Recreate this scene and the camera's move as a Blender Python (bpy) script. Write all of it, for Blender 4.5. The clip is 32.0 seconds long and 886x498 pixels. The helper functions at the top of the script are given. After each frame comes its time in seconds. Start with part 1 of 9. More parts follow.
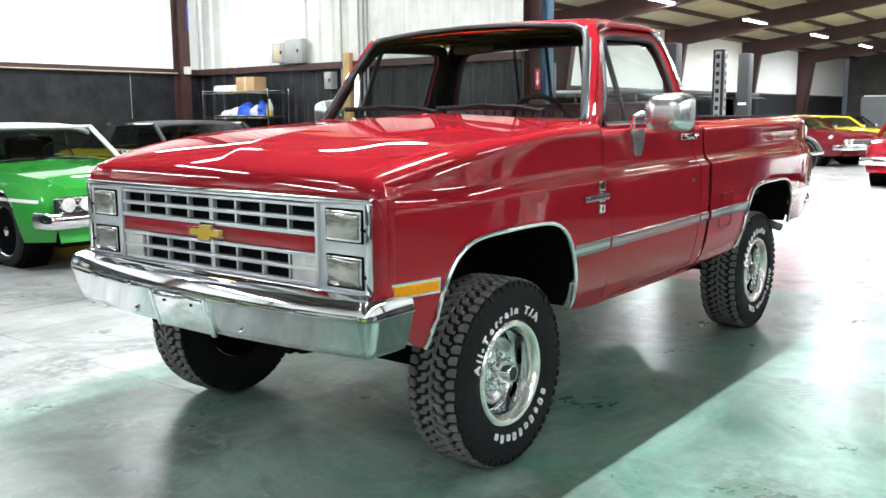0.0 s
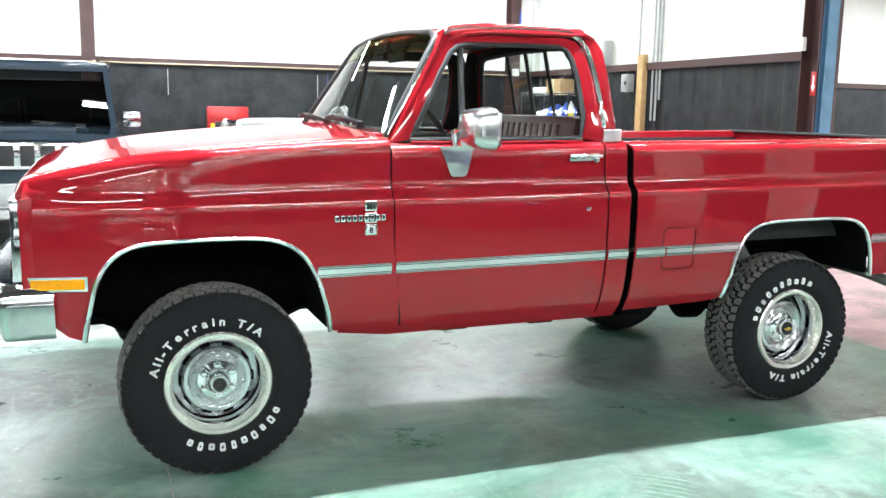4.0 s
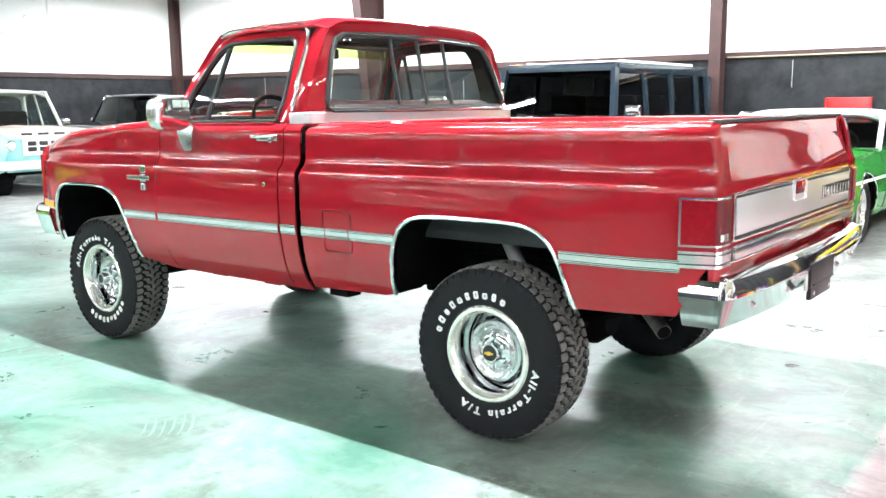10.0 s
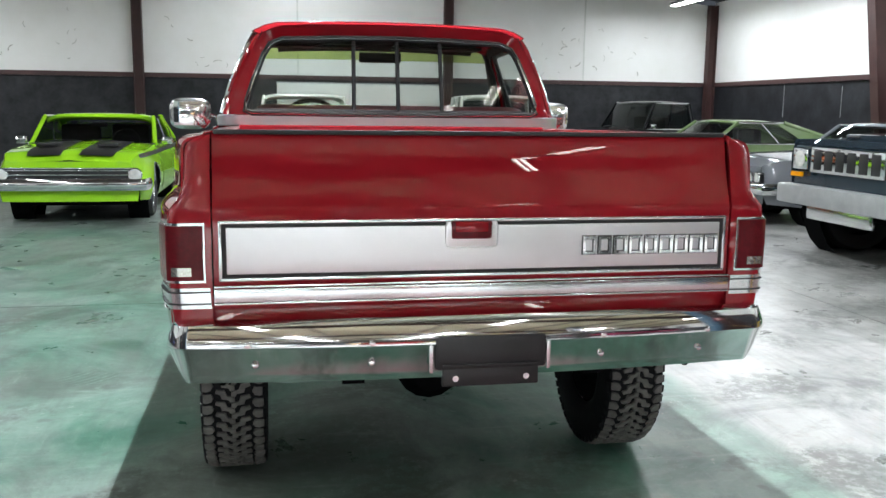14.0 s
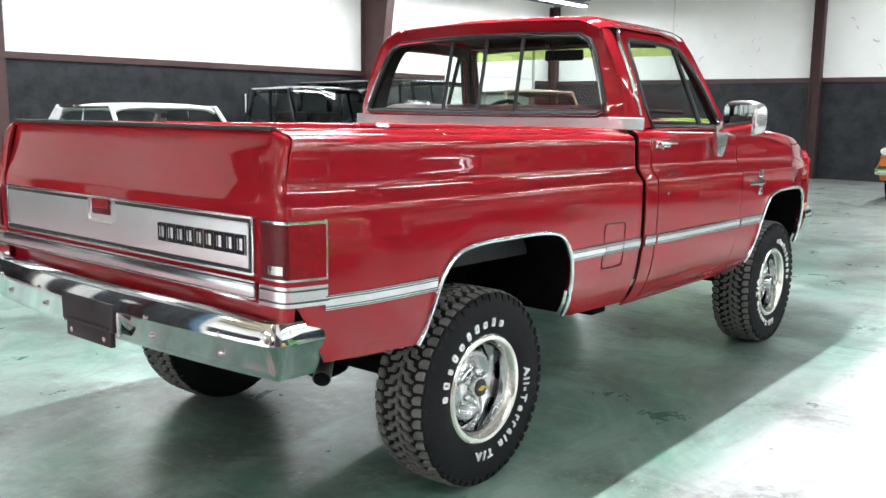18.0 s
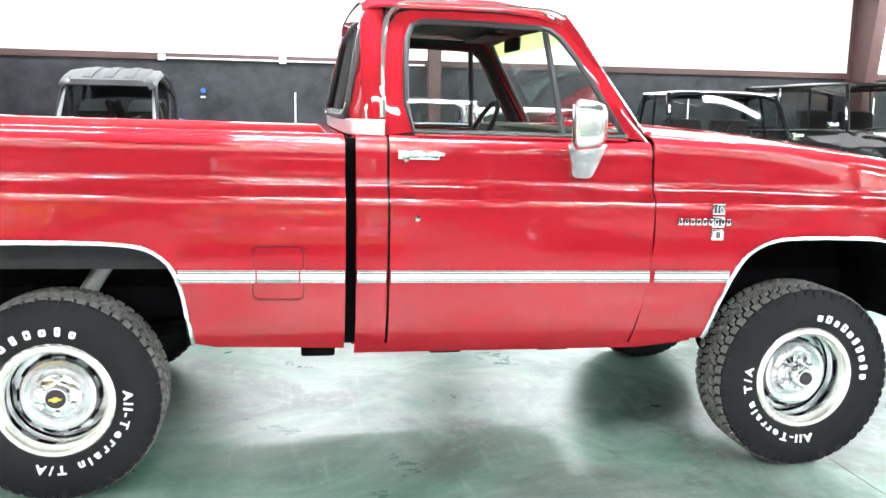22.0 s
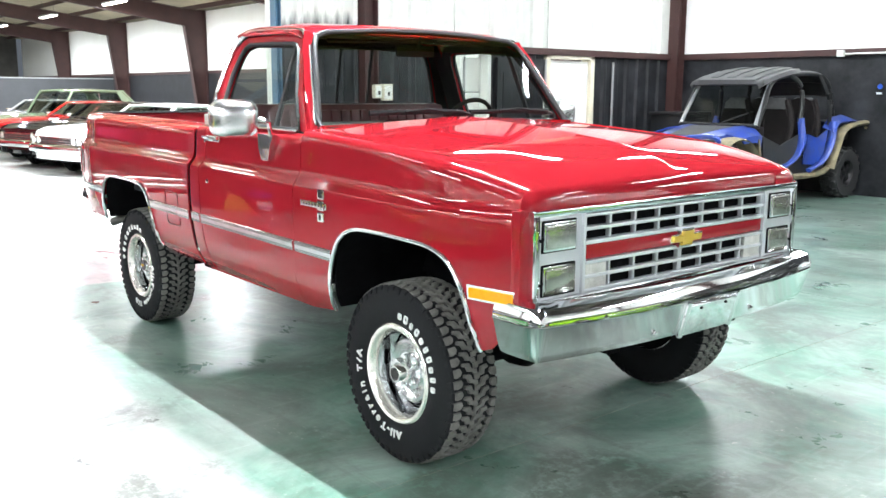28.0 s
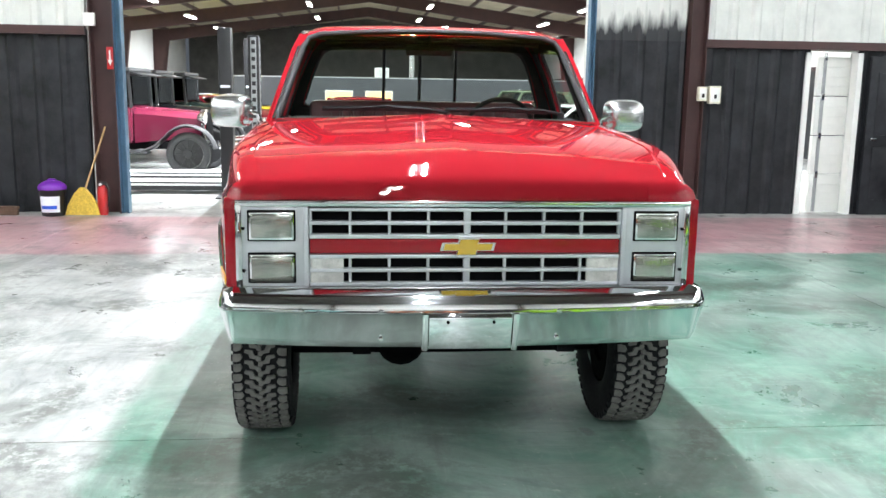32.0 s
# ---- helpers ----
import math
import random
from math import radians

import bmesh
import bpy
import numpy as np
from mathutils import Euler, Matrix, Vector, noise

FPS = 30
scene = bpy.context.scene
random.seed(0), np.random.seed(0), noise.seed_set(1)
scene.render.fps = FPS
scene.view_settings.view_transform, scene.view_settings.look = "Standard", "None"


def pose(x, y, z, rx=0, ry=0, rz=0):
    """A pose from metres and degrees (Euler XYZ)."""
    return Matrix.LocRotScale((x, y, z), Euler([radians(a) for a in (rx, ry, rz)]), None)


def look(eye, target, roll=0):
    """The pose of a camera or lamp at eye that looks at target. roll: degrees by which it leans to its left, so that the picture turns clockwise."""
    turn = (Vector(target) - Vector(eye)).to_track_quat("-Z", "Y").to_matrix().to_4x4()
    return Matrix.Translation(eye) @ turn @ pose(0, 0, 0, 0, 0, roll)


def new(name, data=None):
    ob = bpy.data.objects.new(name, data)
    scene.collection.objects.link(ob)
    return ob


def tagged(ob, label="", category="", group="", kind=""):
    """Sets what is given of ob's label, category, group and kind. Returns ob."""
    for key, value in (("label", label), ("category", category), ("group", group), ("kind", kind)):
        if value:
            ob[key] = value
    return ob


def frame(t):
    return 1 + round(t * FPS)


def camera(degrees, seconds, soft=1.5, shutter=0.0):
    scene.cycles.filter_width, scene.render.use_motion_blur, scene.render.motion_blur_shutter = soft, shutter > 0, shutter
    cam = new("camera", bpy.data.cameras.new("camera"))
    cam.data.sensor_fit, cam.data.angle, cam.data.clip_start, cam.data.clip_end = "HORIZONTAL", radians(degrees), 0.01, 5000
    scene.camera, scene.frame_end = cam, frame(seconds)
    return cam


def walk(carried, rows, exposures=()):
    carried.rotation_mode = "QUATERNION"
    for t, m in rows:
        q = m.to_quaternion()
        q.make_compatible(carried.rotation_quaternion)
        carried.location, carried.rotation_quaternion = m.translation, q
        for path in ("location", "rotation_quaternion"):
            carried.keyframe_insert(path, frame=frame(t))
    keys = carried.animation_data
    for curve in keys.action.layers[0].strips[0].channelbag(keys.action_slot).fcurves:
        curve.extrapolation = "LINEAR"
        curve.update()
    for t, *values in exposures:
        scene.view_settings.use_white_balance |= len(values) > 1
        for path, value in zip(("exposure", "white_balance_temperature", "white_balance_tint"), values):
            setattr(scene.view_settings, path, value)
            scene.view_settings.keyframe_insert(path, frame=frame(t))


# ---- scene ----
cam = camera(53.1, 32.0)
PATH = [
    (0, (4.3600, 2.8610, 1.4210), (2.8060, 1.6390, 1.1200), -0.4),
    (0.5, (4.2800, 3.0010, 1.4230), (2.7510, 1.7490, 1.1140), -0.9),
    (1, (4.0810, 3.2010, 1.4300), (2.6060, 1.8890, 1.1140), -0.8),
    (1.5, (3.7950, 3.3440, 1.4280), (2.3970, 1.9500, 1.1110), -1.3),
    (2, (3.4970, 3.6390, 1.4270), (2.1950, 2.1520, 1.1140), -0.7),
    (2.5, (3.1590, 3.8430, 1.4030), (1.9420, 2.2880, 1.0850), -0.6),
    (3, (2.7590, 4.0250, 1.4950), (1.6900, 2.3750, 1.1300), 0.7),
    (3.5, (2.3440, 4.2680, 1.5020), (1.4440, 2.5160, 1.1570), 0.9),
    (5.5, (0.5360, 4.7950, 1.4460), (0.3180, 2.8270, 1.1650), 0.5),
    (6, (0.0710, 4.8280, 1.4420), (0.0100, 2.8490, 1.1540), -0.5),
    (6.5, (-0.4500, 4.8950, 1.4400), (-0.2870, 2.9270, 1.1250), 0.0),
    (7, (-0.9350, 4.9120, 1.4430), (-0.6550, 2.9580, 1.1220), -0.4),
    (7.5, (-1.3830, 4.8420, 1.4400), (-0.9415, 2.9170, 1.1260), -0.5),
    (8, (-1.8610, 4.7750, 1.4550), (-1.2880, 2.8890, 1.1180), -0.6),
    (8.5, (-2.3460, 4.6090, 1.4540), (-1.5810, 2.7880, 1.1380), -1.1),
    (9, (-2.8360, 4.4540, 1.4450), (-1.8900, 2.7240, 1.1130), -1.4),
    (9.5, (-3.2210, 4.1830, 1.4870), (-2.1100, 2.5540, 1.1500), -1.0),
    (10, (-3.6060, 3.9460, 1.4620), (-2.3910, 2.3920, 1.1370), -0.5),
    (10.5, (-3.9000, 3.6110, 1.4720), (-2.6000, 2.1270, 1.1410), -0.3),
    (11, (-4.2110, 3.2530, 1.4700), (-2.8020, 1.8750, 1.1310), 0.3),
    (11.5, (-4.4320, 2.8200, 1.4790), (-2.8990, 1.5800, 1.1400), 1.0),
    (12, (-4.6300, 2.3700, 1.4710), (-2.9840, 1.2870, 1.1270), 1.1),
    (12.5, (-4.7910, 1.9310, 1.4730), (-3.0590, 0.9950, 1.1170), 0.8),
    (13, (-4.9060, 1.5020, 1.4580), (-3.0880, 0.7300, 1.1440), 0.0),
    (13.5, (-5.0610, 1.0630, 1.4630), (-3.1740, 0.4820, 1.1470), 0.6),
    (14, (-5.1100, 0.6410, 1.4590), (-3.1700, 0.2660, 1.1490), 0.7),
    (14.5, (-5.1920, 0.1900, 1.4660), (-3.2200, 0.0600, 1.1550), 0.6),
    (15, (-5.1520, -0.1310, 1.4680), (-3.1780, -0.1120, 1.1460), 0.4),
    (15.5, (-5.1520, -0.5550, 1.4770), (-3.2030, -0.2700, 1.1310), -0.6),
    (17.5, (-4.4270, -2.5140, 1.4510), (-2.7930, -1.4000, 1.1470), 0.7),
    (18, (-4.1110, -2.8910, 1.4500), (-2.5940, -1.6250, 1.1390), 0.6),
    (18.5, (-3.7300, -3.1770, 1.4440), (-2.3330, -1.7790, 1.1390), 1.0),
    (19, (-3.3560, -3.4830, 1.4480), (-2.0750, -1.9780, 1.1390), 1.3),
    (19.5, (-2.9290, -3.6800, 1.4470), (-1.7640, -2.0860, 1.1330), 1.5),
    (20, (-2.4930, -3.8960, 1.4410), (-1.4750, -2.2050, 1.1170), 1.1),
    (20.5, (-2.0180, -3.9900, 1.4430), (-1.1640, -2.2080, 1.1340), 0.7),
    (21, (-1.5500, -4.0990, 1.4400), (-0.8640, -2.2410, 1.1660), 1.1),
    (21.5, (-1.0920, -4.1490, 1.4640), (-0.5990, -2.2360, 1.1530), 0.6),
    (22, (-0.6310, -4.1990, 1.4710), (-0.2870, -2.2540, 1.1560), 1.2),
    (22.5, (-0.1820, -4.2580, 1.4570), (0.0000, -2.2910, 1.1440), 1.0),
    (23, (0.2440, -4.2740, 1.4720), (0.2390, -2.2950, 1.1840), -0.4),
    (23.5, (0.7050, -4.3180, 1.4840), (0.4800, -2.3550, 1.1740), -0.8),
    (24, (1.1590, -4.2920, 1.5000), (0.7480, -2.3550, 1.1580), -0.85),
    (24.5, (1.6240, -4.2790, 1.5080), (1.0390, -2.3860, 1.1620), -0.1),
    (26.5, (3.2700, -3.7960, 1.5340), (2.0410, -2.2590, 1.1780), -0.0),
    (27, (3.6580, -3.6200, 1.5370), (2.3490, -2.1520, 1.1770), 0.3),
    (27.5, (4.0010, -3.3390, 1.5420), (2.5860, -1.9720, 1.1880), -0.0),
    (28, (4.3740, -3.0530, 1.5540), (2.8500, -1.8050, 1.2040), 0.3),
    (28.5, (4.6660, -2.7260, 1.5480), (3.0790, -1.5640, 1.1880), 0.5),
    (29, (4.9860, -2.3990, 1.5500), (3.3290, -1.3440, 1.1800), -0.0),
    (29.5, (5.2030, -2.0280, 1.5490), (3.4600, -1.1210, 1.1780), -0.6),
    (30, (5.3720, -1.6340, 1.5560), (3.5710, -0.8400, 1.2020), -0.2),
    (30.5, (5.5030, -1.2730, 1.5500), (3.6520, -0.6080, 1.1870), -0.1),
    (31, (5.5590, -0.9370, 1.5470), (3.6560, -0.4300, 1.1960), 0.7),
    (31.5, (5.5940, -0.5980, 1.5500), (3.6500, -0.2800, 1.2040), 1.7),
    (32, (5.5090, -0.4060, 1.5540), (3.5490, -0.2200, 1.2000), 0.9),
]
EXPOSURE = [(0.0, -0.12), (2.0, 0.1), (3.0, 0.22), (6.0, 0.70), (7.0, 0.42), (8.0, 0.4), (9.0, 0.45), (10.0, 0.78), (11.0, 0.25), (12.0, -0.15), (13.0, -0.25), (14.0, -0.65), (15.0, -0.74), (17.5, -0.15), (19.0, 0.26), (20.5, 0.60), (22.0, 1.14), (24.5, 1.48), (26.5, 0.85), (28.0, 0.36), (29.0, -0.25), (30.0, -0.46), (31.0, -0.42), (32.0, -0.02)]
walk(cam, [(t, look(eye, target, roll)) for t, eye, target, roll in PATH], EXPOSURE)

# ---- world and lamps ----
world = bpy.data.worlds.new("world")
scene.world = world
world.use_nodes = True
world.node_tree.nodes["Background"].inputs[0].default_value = (0.75, 0.85, 1.0, 1)
world.node_tree.nodes["Background"].inputs[1].default_value = 0.12

# plan of the building, in metres: the show room, and the long hall west of it
XW, XE, YS, YN = -5.7, 16.6, -10.6, 10.6
EAVE, RIDGE, GIRT, XFAR = 4.15, 5.5, 2.2, -49.0


def roof_z(y):
    return EAVE + (RIDGE - EAVE) * (1 - abs(y) / 10.6)


# ceiling fittings: long lamps over the show room, and in the hall behind the opening
SHOW_LAMPS = {(x, y): 170.0 if x > 8 else (68.0 if y > 0 else 118.0) for x in (-3.7, 0.0, 3.7, 7.3, 10.7, 14.0) for y in (-8.8, 8.8)}
SHOW_LAMPS.update({(x, y): 23.0 if y > 0 else 40.0 for x in (-3.7, 0.0, 3.7, 7.3) for y in (-4.9, 4.9)})
SHOW_LAMPS.update({(0.2, 0.0): 820.0, (9.2, 0.0): 260.0, (13.6, 0.0): 220.0})
HALL_LAMPS = [(-7.3, -2.4), (-7.3, 2.4)] + [(x, y) for x in (-10.0, -17.0, -24.0, -31.0, -38.0) for y in (-7.0, -2.4, 2.4, 7.0)]
HALL_POWER = 320.0
LAMP_COLOUR = (0.88, 0.945, 1.0)

# ---- materials ----
def material(name, colour, rough=0.5, metal=0.0, coat=0.0, vary=0.0, scale=6.0, bump=0.0, bump_scale=60.0, spec=0.5, colour2=None):
    """A principled material with two scales of variation in colour and roughness, and fine relief."""
    m = bpy.data.materials.new(name)
    m.use_nodes = True
    nt = m.node_tree
    b = nt.nodes["Principled BSDF"]
    b.inputs["Base Color"].default_value = (*colour, 1)
    b.inputs["Roughness"].default_value = rough
    b.inputs["Metallic"].default_value = metal
    b.inputs["Coat Weight"].default_value = coat
    b.inputs["Coat Roughness"].default_value = 0.015
    b.inputs["Specular IOR Level"].default_value = spec
    if vary or bump or colour2:
        tc = nt.nodes.new("ShaderNodeTexCoord")
    if vary or colour2:
        n1 = nt.nodes.new("ShaderNodeTexNoise")
        n1.inputs["Scale"].default_value = scale
        n1.inputs["Detail"].default_value = 7
        n1.inputs["Roughness"].default_value = 0.65
        nt.links.new(tc.outputs["Object"], n1.inputs["Vector"])
        ramp = nt.nodes.new("ShaderNodeValToRGB")
        ramp.color_ramp.elements[0].position, ramp.color_ramp.elements[1].position = 0.32, 0.68
        lo = colour2 or tuple(c * (1 - vary) for c in colour)
        hi = colour if colour2 else tuple(min(1, c * (1 + vary)) for c in colour)
        ramp.color_ramp.elements[0].color = (*lo, 1)
        ramp.color_ramp.elements[1].color = (*hi, 1)
        nt.links.new(n1.outputs["Fac"], ramp.inputs["Fac"])
        nt.links.new(ramp.outputs["Color"], b.inputs["Base Color"])
        mr = nt.nodes.new("ShaderNodeMapRange")
        mr.inputs["To Min"].default_value = max(0.02, rough * 0.75)
        mr.inputs["To Max"].default_value = min(1.0, rough * 1.25)
        nt.links.new(n1.outputs["Fac"], mr.inputs["Value"])
        nt.links.new(mr.outputs["Result"], b.inputs["Roughness"])
    if bump:
        n2 = nt.nodes.new("ShaderNodeTexNoise")
        n2.inputs["Scale"].default_value = bump_scale
        n2.inputs["Detail"].default_value = 5
        nt.links.new(tc.outputs["Object"], n2.inputs["Vector"])
        bp = nt.nodes.new("ShaderNodeBump")
        bp.inputs["Strength"].default_value = bump
        bp.inputs["Distance"].default_value = 0.01
        nt.links.new(n2.outputs["Fac"], bp.inputs["Height"])
        nt.links.new(bp.outputs["Normal"], b.inputs["Normal"])
    return m


def emitter(name, colour, strength):
    m = bpy.data.materials.new(name)
    m.use_nodes = True
    b = m.node_tree.nodes["Principled BSDF"]
    b.inputs["Base Color"].default_value = (*colour, 1)
    b.inputs["Emission Color"].default_value = (*colour, 1)
    b.inputs["Emission Strength"].default_value = strength
    return m


def glass(name, tint, rough=0.0, gloss=0.035):
    """Thin glazing: clear pass-through tinted, with a glossy face."""
    m = bpy.data.materials.new(name)
    m.use_nodes = True
    nt = m.node_tree
    nt.nodes.remove(nt.nodes["Principled BSDF"])
    out = nt.nodes["Material Output"]
    tr = nt.nodes.new("ShaderNodeBsdfTransparent")
    tr.inputs["Color"].default_value = (*tint, 1)
    gl = nt.nodes.new("ShaderNodeBsdfGlossy")
    gl.inputs["Roughness"].default_value = rough
    lw = nt.nodes.new("ShaderNodeLayerWeight")
    lw.inputs["Blend"].default_value = 0.5
    pw = nt.nodes.new("ShaderNodeMath")
    pw.operation = "POWER"
    pw.inputs[1].default_value = 4.0
    nt.links.new(lw.outputs["Facing"], pw.inputs[0])
    fr = nt.nodes.new("ShaderNodeMath")
    fr.operation = "MULTIPLY_ADD"
    fr.inputs[1].default_value, fr.inputs[2].default_value = 0.65, gloss
    nt.links.new(pw.outputs[0], fr.inputs[0])
    mix = nt.nodes.new("ShaderNodeMixShader")
    nt.links.new(fr.outputs[0], mix.inputs["Fac"])
    nt.links.new(tr.outputs["BSDF"], mix.inputs[1])
    nt.links.new(gl.outputs["BSDF"], mix.inputs[2])
    nt.links.new(mix.outputs["Shader"], out.inputs["Surface"])
    return m


def paint(name, colour, coat=1.0, rough=0.5, metal=0.0):
    return material(name, colour, rough, metal, coat, vary=0.03, scale=1.3, spec=0.0)


RED = paint("red_paint", (0.295, 0.011, 0.018))
CHROME = material("chrome", (0.86, 0.87, 0.88), 0.06, 1.0, vary=0.02, scale=3)
SHELL_CHROME = material("worn_chrome", (0.82, 0.83, 0.84), 0.22, 1.0, vary=0.03, scale=4)
STAINLESS = material("stainless_steel", (0.84, 0.85, 0.86), 0.17, 1.0, vary=0.03, scale=9)
POLISHED = material("polished_trim", (0.90, 0.88, 0.82), 0.24, 0.85, vary=0.03, scale=5)
SATIN = material("satin_silver_paint", (0.66, 0.67, 0.68), 0.20, 0.95, coat=0.3, vary=0.05, scale=12)
BRUSHED = material("brushed_aluminium", (0.80, 0.80, 0.81), 0.34, 0.85, vary=0.04, scale=2.5)
SILVER = material("silver_plastic", (0.62, 0.64, 0.66), 0.32, 0.45, vary=0.03, scale=8)
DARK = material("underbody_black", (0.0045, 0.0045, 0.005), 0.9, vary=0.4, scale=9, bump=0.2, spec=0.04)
RUBBER = material("tyre_rubber", (0.0095, 0.0098, 0.011), 0.75, spec=0.2, vary=0.25, scale=14, bump=0.15, bump_scale=160)
TREAD = material("tread_rubber", (0.135, 0.13, 0.12), 0.85, vary=0.3, scale=20, bump=0.25, bump_scale=120)
WIPER_BLACK = material("wiper_black", (0.008, 0.008, 0.009), 0.6, spec=0.2)
GASKET = material("rubber_gasket", (0.016, 0.016, 0.017), 0.6, vary=0.2, scale=12)
WHITE_LETTER = material("white_tyre_lettering", (0.75, 0.75, 0.73), 0.6, vary=0.08, scale=30)
AMBER = material("amber_lens", (0.88, 0.34, 0.0), 0.3, coat=0.4, vary=0.08, scale=60, spec=0.2)
TAIL_RED = material("red_lens", (0.24, 0.004, 0.010), 0.22, coat=0.25, vary=0.15, scale=40, spec=0.35)
TAIL_DARK = material("dark_red_lens", (0.11, 0.003, 0.008), 0.34, vary=0.25, scale=40, spec=0.25)
CLEAR_LENS = material("clear_lens", (0.62, 0.62, 0.58), 0.18, coat=1.0, vary=0.22, scale=14, bump=0.5, bump_scale=90)
LAMP_LENS = material("headlamp_lens", (0.42, 0.42, 0.38), 0.14, 0.75, coat=1.0, vary=0.35, scale=7, bump=0.25, bump_scale=26)
GOLD = material("gold_enamel", (0.72, 0.47, 0.06), 0.22, 0.35, coat=1.0, vary=0.06, scale=20)
VINYL_MAROON = material("maroon_vinyl", (0.085, 0.016, 0.020), 0.42, vary=0.2, scale=12, bump=0.2, bump_scale=200)
TRIM_BLACK = material("interior_black", (0.016, 0.013, 0.013), 0.7, vary=0.25, scale=8, bump=0.1, spec=0.2)
HEADLINER = material("headliner", (0.022, 0.018, 0.017), 0.9, vary=0.15, scale=20)
GLASS = glass("window_glass", (0.85, 0.89, 0.87))
GLASS_SHADE = glass("green_shade_glass", (0.52, 0.60, 0.22))
GLASS_DARK = glass("tinted_glass", (0.16, 0.18, 0.18))
GLASS_CAR = glass("car_glass", (0.50, 0.55, 0.53))
BED_LINER = material("bed_liner", (0.02, 0.022, 0.024), 0.7, vary=0.25, scale=14, bump=0.3)
STEEL_COL = material("oxide_steel", (0.052, 0.022, 0.020), 0.55, vary=0.22, scale=3, bump=0.05)
STEEL_BLUE = material("blue_painted_steel", (0.06, 0.14, 0.22), 0.5, vary=0.25, scale=4)
WALL_BLACK = material("black_wall_paint", (0.017, 0.018, 0.021), 0.5, vary=0.7, scale=3.0, bump=0.12, bump_scale=9, spec=0.3)
WALL_WHITE = material("white_wall_panel", (0.86, 0.86, 0.84), 0.5, colour2=(0.80, 0.795, 0.76), scale=0.9, bump=0.1, bump_scale=3)
CORR_WHITE = material("pale_ribbed_steel", (0.66, 0.67, 0.63), 0.42, vary=0.1, scale=3)
INSULATION = material("faced_insulation", (0.52, 0.47, 0.34), 0.7, colour2=(0.40, 0.35, 0.24), scale=1.4, bump=0.4, bump_scale=4)
ROOF_DARK = material("dark_roof_sheet", (0.10, 0.095, 0.085), 0.7, vary=0.3, scale=1.6)
GREY_WALL = material("grey_painted_wall", (0.055, 0.058, 0.064), 0.5, vary=0.12, scale=2)
WHITE_PAINT = material("white_paint", (0.80, 0.80, 0.76), 0.4, vary=0.05, scale=4)
BLACK_STEEL = material("black_steel", (0.014, 0.014, 0.015), 0.4, vary=0.2, scale=6)
PIPE_STEEL = material("sooty_steel", (0.13, 0.125, 0.12), 0.35, 0.7, vary=0.3, scale=14)
GREY_STEEL = material("grey_steel", (0.36, 0.37, 0.37), 0.4, 0.3, vary=0.12, scale=6)
WOOD = material("pale_timber", (0.42, 0.27, 0.12), 0.6, vary=0.2, scale=8)
CARDBOARD = material("cardboard", (0.42, 0.26, 0.13), 0.8, vary=0.08, scale=12)
LAMP_GLOW = emitter("lamp_glow", (0.94, 0.98, 1.0), 60.0)
HALL_GLOW = emitter("hall_lamp_glow", (1.0, 0.98, 0.94), 40.0)
WINDOW_GLOW = emitter("lit_window", (1.0, 0.62, 0.24), 1.3)


def sprayed_sheet():
    """Pale steel sheeting whose lower part is sprayed black, with a ragged edge."""
    m = material("sprayed_ribbed_steel", (0.66, 0.67, 0.63), 0.45)
    nt = m.node_tree
    tc = nt.nodes.new("ShaderNodeTexCoord")
    mp = nt.nodes.new("ShaderNodeMapping")
    mp.inputs["Scale"].default_value = (1, 7, 1.2)
    nt.links.new(tc.outputs["Object"], mp.inputs["Vector"])
    n = nt.nodes.new("ShaderNodeTexNoise")
    n.inputs["Scale"].default_value, n.inputs["Detail"].default_value = 1.3, 5
    nt.links.new(mp.outputs["Vector"], n.inputs["Vector"])
    sep = nt.nodes.new("ShaderNodeSeparateXYZ")
    nt.links.new(tc.outputs["Object"], sep.inputs[0])
    a = nt.nodes.new("ShaderNodeMath")
    a.operation, a.inputs[1].default_value = "MULTIPLY_ADD", 0.55
    nt.links.new(n.outputs["Fac"], a.inputs[0])
    nt.links.new(sep.outputs[2], a.inputs[2])
    r = nt.nodes.new("ShaderNodeMapRange")
    r.inputs["From Min"].default_value, r.inputs["From Max"].default_value = 2.60, 2.80
    nt.links.new(a.outputs[0], r.inputs["Value"])
    mix = nt.nodes.new("ShaderNodeMix")
    mix.data_type = "RGBA"
    nt.links.new(r.outputs["Result"], mix.inputs["Factor"])
    mix.inputs[6].default_value, mix.inputs[7].default_value = (0.018, 0.019, 0.022, 1), (0.66, 0.67, 0.63, 1)
    nt.links.new(mix.outputs[2], nt.nodes["Principled BSDF"].inputs["Base Color"])
    return m


SPRAYED = sprayed_sheet()

# ---- mesh helpers ----
def finish(name, bm, mat, parent=None, label="", smooth=40, mats=None):
    me = bpy.data.meshes.new(name)
    bmesh.ops.recalc_face_normals(bm, faces=bm.faces[:])
    bm.to_mesh(me)
    bm.free()
    for m in (mats or [mat]):
        me.materials.append(m)
    if smooth:
        for p in me.polygons:
            p.use_smooth = True
        me.set_sharp_from_angle(angle=radians(smooth))
    ob = new(name, me)
    if parent is not None:
        ob.parent = parent
    if label:
        ob["label"] = label
    return ob


def part(name, bm, mat, parent, label="", smooth=40, mats=None):
    return finish(name, bm, mat, parent, label, smooth, mats)


def thing(name, m, label, category, group="", kind=""):
    e = new(name)
    e.matrix_basis = m
    return tagged(e, label, category, group, kind)


def place(ob, m):
    ob.matrix_basis = m
    return ob


